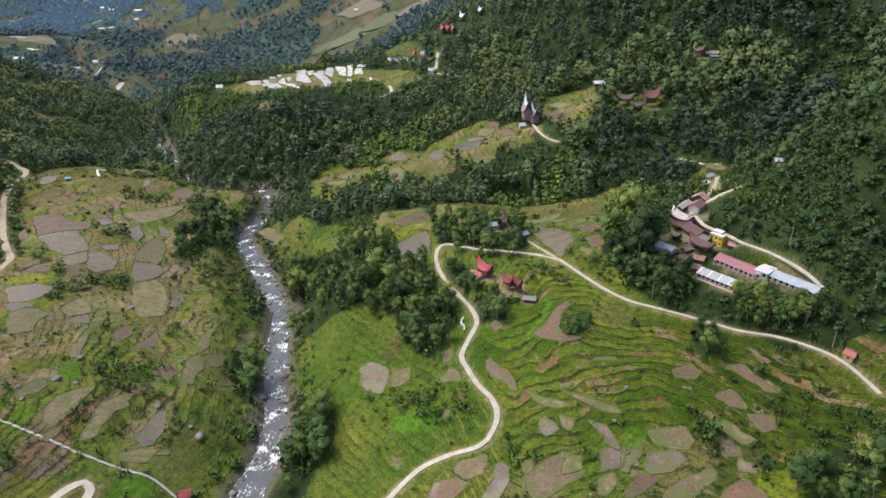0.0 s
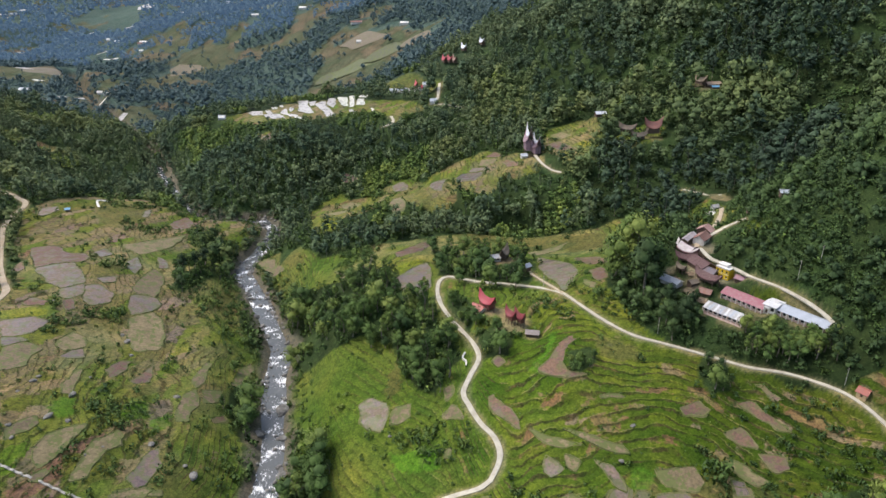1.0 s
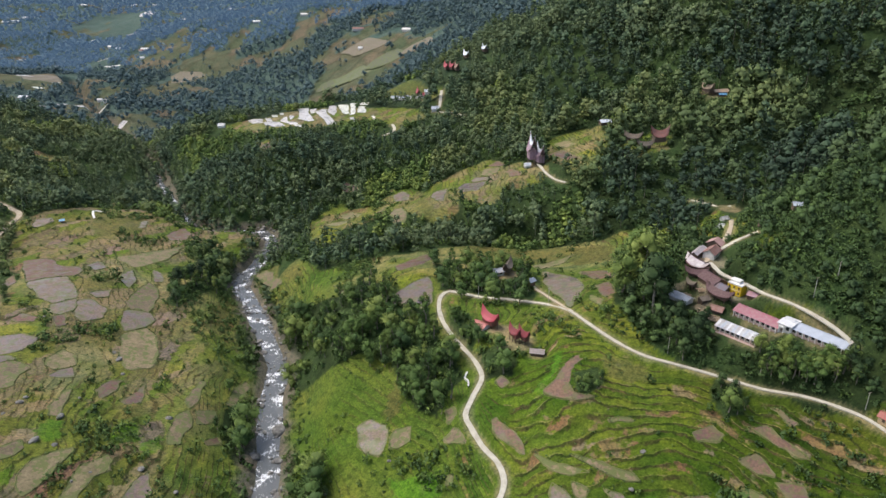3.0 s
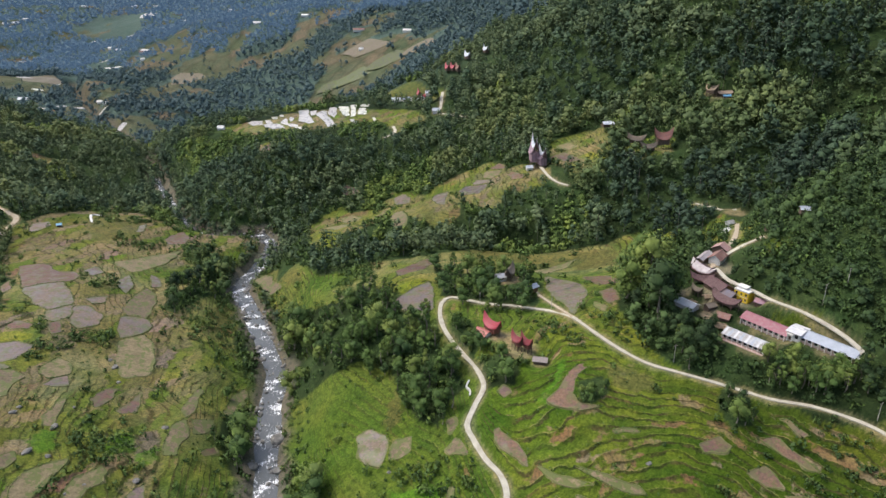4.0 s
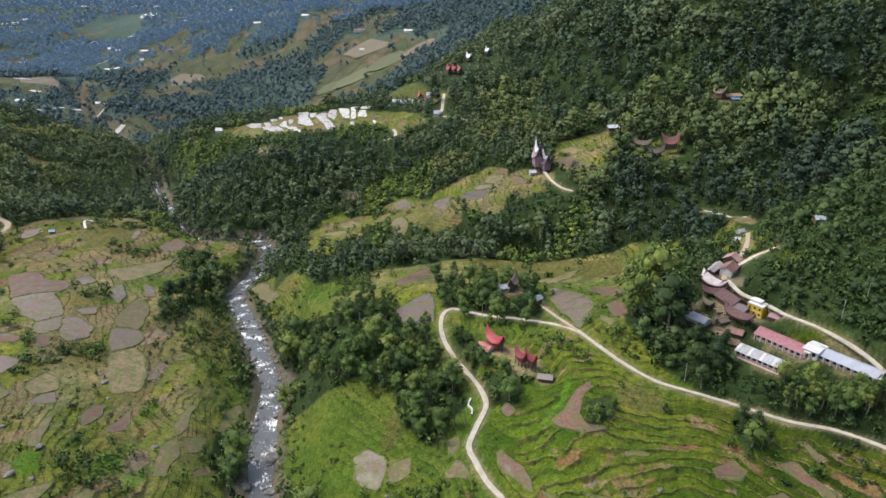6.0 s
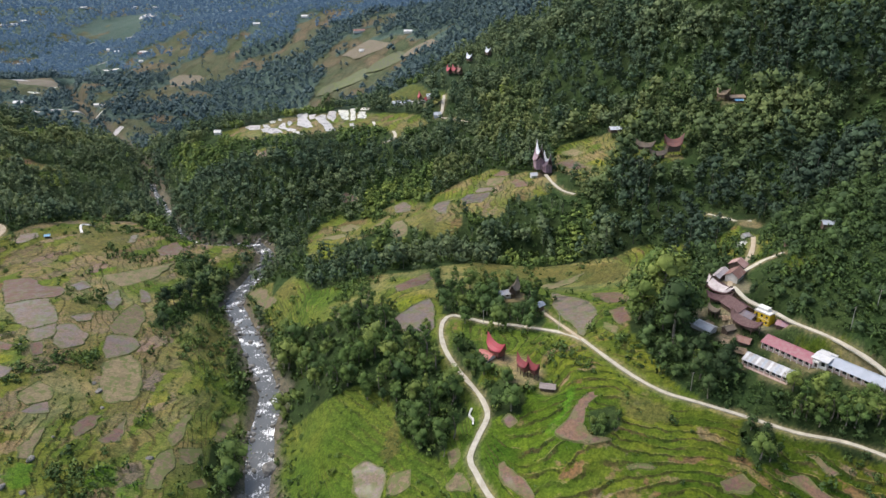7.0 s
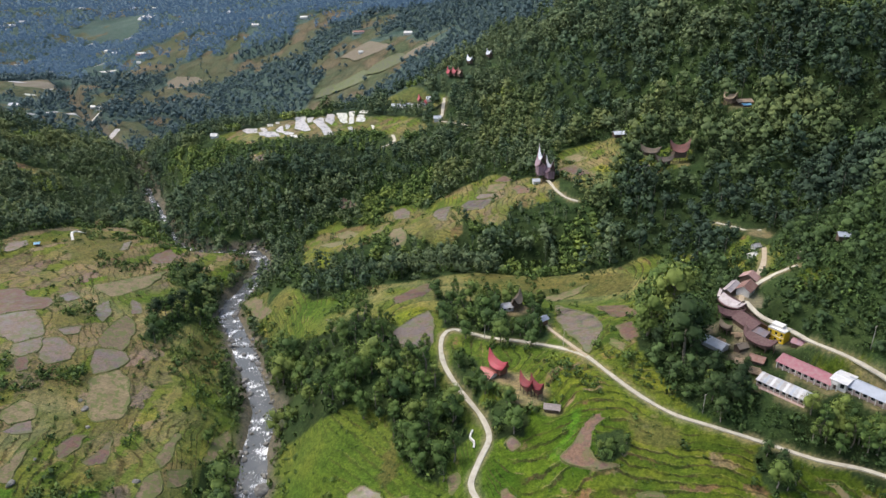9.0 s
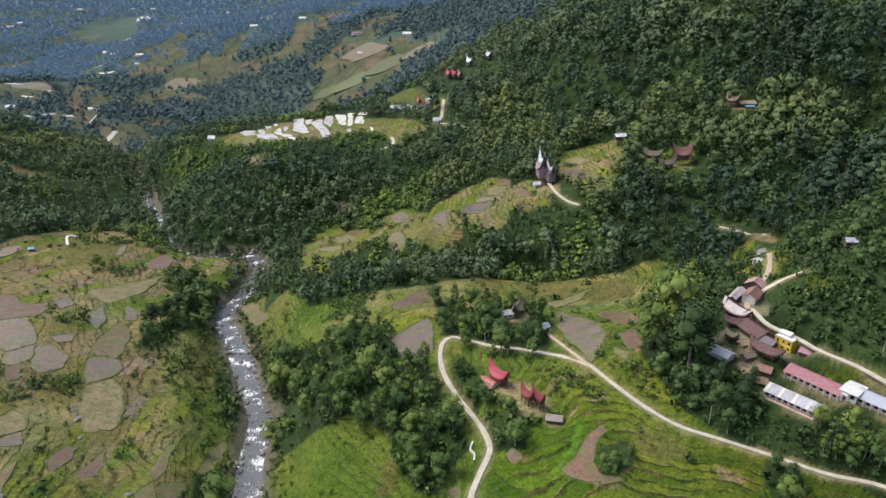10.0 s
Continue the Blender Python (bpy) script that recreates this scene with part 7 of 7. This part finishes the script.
house("village_house", 134.0, 323.4, -58, 7.5, 4.6, 2.8, 1.3, WOOD, weathered("slate_roof", (0.13, 0.13, 0.17), (0.15, 0.1, 0.1), 0.4, 0.6), "wooden house with a blue-grey and rusty roof", 77.3)
house("shed", 127.4, 308.4, -37, 5.2, 4.2, 2.2, 1.2, WOOD, RUST_ROOF, "small wooden shed with a rusty brown roof", 73.6)
boat_house("rice_granary", 122.6, 332.0, -65, 7.5, 3.6, BAMBOO_ROOF, "old granary with a dark brown saddle roof", 75.2, 0.9, "hamlet granaries")
house("shed", 123.6, 316.5, 20, 4.2, 3.2, 2.1, 0.9, WOOD, BAMBOO_ROOF, "small wooden shed with a weathered bamboo roof", None)
house("village_house", 115.6, 323.6, -54, 9.6, 5.6, 2.4, 1.2, WHITE_PAINT, WHITE_SHEET, "small house with a patchy white metal roof", 72.0)
house("hut", 170.5, 419.0, 20, 4.0, 3.2, 2.4, 0.9, WHITE_PAINT, ZINC, "small white hut by the upper track")
house("hut", 164.5, 408.0, 30, 4.2, 3.2, 2.2, 0.8, WHITE_PAINT, WHITE_PAINT, "tiny white hut between trees")
house("hut", 187.0, 367.5, -10, 6.0, 4.0, 2.4, 1.0, WOOD, PALE_ZINC, "hut with a pale metal roof among shrubs")
house("hut", 172.0, 372.0, 10, 4.0, 3.0, 2.2, 0.8, WOOD, ZINC, "small hut with a grey zinc roof among shrubs")

# the farm in the road's bend
boat_house("saddle_roof_house", 22.8, 333.0, -58, 14.5, 6.2, RED_ROOF, "tall saddle-roofed house with a bright red metal roof", 52.0, 1.0, body=CARVED)
house("farm_wing", 18.0, 331.0, -45, 7.0, 5.6, 2.6, 1.4, WHITE_PAINT, weathered("coral_roof", (0.5, 0.15, 0.13), (0.42, 0.17, 0.15), 0.5, 0.55), "low wing with a coral-red metal roof", 51.8, (0.3, 0.7))
DARK_RED_ROOF = weathered("dark_red_roof", (0.24, 0.035, 0.045), (0.17, 0.045, 0.05), 0.5, 0.55)
for gx, gy in ((33.8, 316.4), (38.2, 314.0)):
    boat_house("rice_granary", gx, gy, -62, 9.6, 3.8, DARK_RED_ROOF, "small rice granary with a dark red saddle roof", 54.0, 1.25, "rice granaries", body=CARVED)
house("shed", 43.6, 304.2, -12, 6.0, 3.2, 2.0, 0.9, WOOD, weathered("grey_shed_roof", (0.3, 0.25, 0.23), (0.42, 0.36, 0.34), 0.9, 0.7), "low open shed with a patched grey-brown roof", 53.2)
boat_house("saddle_roof_house", 36.5, 393.0, 70, 13.0, 5.6, BAMBOO_ROOF, "old grey-brown saddle-roofed house among trees", 54.5, 0.95)
house("village_house", 30.5, 391.0, 15, 6.5, 4.8, 2.8, 1.2, WHITE_PAINT, ZINC, "white house with a zinc roof among trees", 54.5, (0.3, 0.7))
house("hut", 47.5, 371.0, 40, 4.2, 3.4, 2.4, 0.9, WOOD, PALE_ZINC, "hut with a pale metal roof at the end of the track", 58.0)

# houses higher up
WHITE_ROOF = weathered("white_blue_roof", (0.66, 0.7, 0.76), (0.5, 0.52, 0.58), 0.5, 0.45)
MAUVE_WALL = weathered("mauve_carved_wall", (0.36, 0.25, 0.3), (0.28, 0.18, 0.22), 1.2, 0.7)
VIOLET_ROOF = weathered("violet_brown_roof", (0.26, 0.17, 0.21), (0.32, 0.24, 0.27), 0.5, 0.6)
boat_house("saddle_roof_house", 72.5, 594.0, -84, 17.0, 9.5, VIOLET_ROOF, "tall saddle-roofed house with a violet roof and white ridge", 62.5, 2.1, body=MAUVE_WALL, ridge=WHITE_ROOF)
boat_house("saddle_roof_house", 78.5, 588.0, -76, 14.0, 8.0, VIOLET_ROOF, "tall saddle-roofed house with a white ridge and violet roof", 62.5, 1.9, body=MAUVE_WALL, ridge=WHITE_ROOF)
house("village_house", 68.0, 586.0, 10, 5.0, 4.0, 2.8, 1.2, WHITE_PAINT, WHITE_ROOF, "small white house beside the tall saddle roofs", 62.5)
boat_house("saddle_roof_house", 164.0, 546.0, 8, 15.5, 7.5, weathered("coral_saddle_roof", (0.42, 0.17, 0.13), (0.33, 0.18, 0.15), 0.4, 0.6), "wide saddle-roofed house with a coral-red roof", 91.0, 1.45)
boat_house("saddle_roof_house", 148.0, 562.0, -32, 16.0, 6.0, BAMBOO_ROOF, "old dark brown saddle-roofed house", None, 0.9)
boat_house("saddle_roof_house", 152.0, 540.0, 4, 14.0, 5.0, BAMBOO_ROOF, "old grey saddle-roofed house", None, 0.9)
house("village_house", 140.0, 548.0, 14, 8.0, 5.0, 2.4, 1.4, WOOD, weathered("mottled_roof", (0.36, 0.33, 0.31), (0.2, 0.15, 0.13), 0.8, 0.7), "house with a mottled grey-brown roof", None)
house("village_house", 140.0, 629.0, 8, 9.0, 6.0, 3.0, 1.6, WOOD, WHITE_ROOF, "lone house with a white metal roof on the hillside", 89.0)
# made-up house and shed shapes in place of heaped planks and rubble
boat_house("saddle_roof_house", 217.0, 603.0, -70, 15.0, 6.0, weathered("new_bamboo_roof", (0.42, 0.32, 0.22), (0.33, 0.25, 0.18), 0.5, 0.85), "straw-brown saddle-roofed shape standing in for a heap of planks", 120.0, 1.0)
house("shed", 228.0, 605.0, 12, 13.0, 7.0, 2.6, 1.5, WOOD, weathered("straw_roof", (0.42, 0.33, 0.24), (0.34, 0.25, 0.19), 0.5, 0.9), "long straw-brown shed shape standing in for a heap of planks", 120.0)
house("shelter", 227.0, 596.0, 5, 6.0, 4.0, 2.2, 0.8, WOOD, TARP, "open shelter under a bright blue tarpaulin", 119.5)
house("hut", 167.0, 237.0, -55, 3.8, 3.2, 2.3, 1.2, weathered("ochre_wall", (0.55, 0.4, 0.22), (0.45, 0.33, 0.2), 0.6), weathered("orange_roof", (0.36, 0.1, 0.07), (0.3, 0.1, 0.08), 0.6, 0.6), "small hut with an orange-red roof beside the road", None, door=0.5)
house("hut", -108.0, 217.5, 10, 4.0, 3.4, 2.2, 1.2, WOOD, RED_ROOF, "small field hut with a red roof", None)
house("hut", -305.0, 532.5, 20, 3.2, 2.6, 2.0, 0.7, WOOD, TARP, "tiny field hut under a light blue sheet", None)

# the hamlet by the flooded fields and scattered far houses
for hx, hy, turn, length, roof, talk in [(-66, 915, 5, 12, WHITE_ROOF, "white-roofed house by the flooded fields"), (-54, 911, 20, 10, PALE_ZINC, "pale-roofed house of the hamlet"), (-41, 899, -10, 11, WHITE_PAINT, "small white house of the hamlet"),
                                         (-45, 909, 70, 9, RUST_ROOF, "rusty-roofed house of the hamlet"), (-31, 904, 70, 9, RED_ROOF, "red-roofed house of the hamlet"), (-23, 907, 0, 11, WHITE_ROOF, "white pavilion of the hamlet"),
                                         (-13, 779, 0, 7, PALE_ZINC, "small pale-roofed house by the lane")]:
    house("village_house", hx, hy, turn, length, 6.5, 3.0, 2.2, WHITE_PAINT, roof, talk, None, sheets=False, group="hamlet houses")
for hx, hy, turn, roof in [(-1, 924, -75, RED_ROOF), (6, 914, -72, RED_ROOF), (12, 903, -76, RUST_ROOF), (-37, 912, -80, RED_ROOF), (24, 918, -70, WHITE_ROOF), (46, 902, -74, WHITE_ROOF)]:
    boat_house("saddle_roof_house", hx, hy, turn, 17.0, 6.0, roof, "far saddle-roofed house with a red roof" if roof != WHITE_ROOF else "far saddle-roofed house with a white roof", None, 1.0, "hamlet houses", posts=False)

for hx, hy, length, roof in FAR_HOUSES:
    house("far_house", hx, hy, 12 * math.sin(hx), length, length * 0.6, 3.4, 2.4, WHITE_PAINT, {"w": WHITE_PAINT, "r": RUST_ROOF, "p": PALE_ZINC}[roof], "small far white house among trees", None, sheets=False, group="far houses")


# felled timber and planks in the hillside clearing
PLANK = weathered("sawn_planks", (0.42, 0.31, 0.2), (0.3, 0.22, 0.15), 0.7, 0.85)
for sx, sy, turn, n in ((119.5, 328.5, 30, 6), (124.5, 303.5, -30, 7), (120.5, 309, 60, 6), (126.8, 326.5, 10, 5), (137.5, 343, -70, 5), (225, 604, 20, 7), (231, 605, -35, 6), (228, 598, 70, 6), (235, 602, 5, 5)):
    stack = root_at("timber_stack", sx, sy, float(land(np.array([sx]), np.array([sy]))[0]), turn, "loose stack of pale sawn planks on bare earth", "timber", "timber stacks")
    for i in range(n):
        o, low = 0.7 * (i - n / 2), 0.28 * (i % 3)
        part("plank", boxes((-3.2 + 0.3 * (i % 4), 3.0 - 0.4 * (i % 3), o, o + 0.55, low - 0.3, low + 0.22)), PLANK, stack)


# poles, walls and stones
def pole(x, y, tall, lean=0.0):
    z = float(land(np.array([x]), np.array([y]))[0])
    root = root_at("utility_pole", x, y, z, 30, "grey concrete utility pole beside the road", "utility pole", "utility poles")
    bm = bmesh.new()
    bmesh.ops.create_cone(bm, cap_ends=True, segments=8, radius1=0.17, radius2=0.1, depth=tall + 0.8, matrix=Matrix.Translation((0, 0, tall / 2 - 0.4)))
    part("shaft", bm, STONE, root)
    arm = part("crossarm", boxes((-0.9, 0.9, -0.06, 0.06, tall - 0.5, tall - 0.36)), WOOD, root)
    for k in (-0.8, 0.0, 0.8):
        bm = bmesh.new()
        bmesh.ops.create_cone(bm, cap_ends=True, segments=6, radius1=0.06, radius2=0.04, depth=0.24, matrix=Matrix.Translation((k, 0, tall - 0.24)))
        part("insulator", bm, WHITE_PAINT, arm)


for px, py, tall in POLES:
    pole(px, py, tall)


def low_wall(name, points, half, high, material, label):
    line = curve_line(points, 1.2)
    z = land(line[:, 0], line[:, 1])
    t = np.gradient(line, axis=0)
    t /= np.linalg.norm(t, axis=1)[:, None]
    n = np.column_stack([-t[:, 1], t[:, 0]])
    V = np.stack([np.column_stack([line + n * (o * half), z + u]) for o, u in ((-1, -0.8), (-1, high), (1, high), (1, -0.8))], 1)
    return tagged(new(name, mesh_from(name, V.reshape(-1, 3), grid_faces(len(line), 4)[:, ::-1], material)), label, "wall")


low_wall("field_wall", WHITE_WALL, 0.9, 0.7, WHITE_PAINT, "low white concrete wall bending round a field")
low_wall("stair_wall", STAIR_WALL, 0.35, 1.0, WHITE_PAINT, "short white concrete stair wall below the road")
low_wall("canal_wall", CANAL, 0.5, 0.4, STONE, "long thin pale concrete water channel")


def boulder(seed, size):
    """A worn boulder: a lumpy, squashed ball."""
    bm = bmesh.new()
    bmesh.ops.create_icosphere(bm, subdivisions=2, radius=1)
    off = Vector((seed * 3.1, seed * 1.7, seed))
    for v in bm.verts:
        v.co *= 1 + 0.35 * noise.noise(v.co * 1.1 + off) + 0.12 * noise.noise(v.co * 3 + off)
        v.co = Vector((v.co.x * size * 1.2, v.co.y * size * 0.9, v.co.z * size * 0.65))
    me = bpy.data.meshes.new("boulder")
    bm.to_mesh(me)
    bm.free()
    me.materials.append(ROCK)
    return me


ROCKS = [boulder(i, 1.0) for i in range(6)]
rng = np.random.default_rng(23)
line = curve_line(RIVER, 1.6)
line = line[(line[:, 1] > 215) & (line[:, 1] < 660)]
t = np.gradient(line[:, :2], axis=0)
t /= np.linalg.norm(t, axis=1)[:, None]
for i in range(290):
    j = rng.integers(0, len(line))
    side = rng.choice((-1, 1))
    o = side * (rng.uniform(4.2, 7.6) if rng.uniform() < 0.72 else rng.uniform(0, 4.2))
    size = (0.5 + rng.gamma(2, 0.32)) * (1.0 if abs(o) > 4 else 0.75)
    x, y, z = line[j, 0] - t[j, 1] * o, line[j, 1] + t[j, 0] * o, line[j, 2]
    if abs(o) > 5.2:
        z = max(z, float(land(np.array([x]), np.array([y]))[0]))
    ob = tagged(new("boulder", ROCKS[i % 6]), "grey weathered river boulder", "boulder", "river boulders")
    ob.matrix_world = Matrix.LocRotScale((x, y, z + 0.1 * size), Euler((0, 0, rng.uniform(0, 6.3))), (size, size, size))
for bx, by, size in FIELD_STONES:
    ob = tagged(new("boulder", ROCKS[int(bx) % 6]), "large grey boulder among the terraces", "boulder", "field boulders")
    z = float(land(np.array([bx]), np.array([by]))[0])
    ob.matrix_world = Matrix.LocRotScale((bx, by, z + 0.1), Euler((0, 0, bx)), (0.75 * size, 0.75 * size, 0.6 * size))
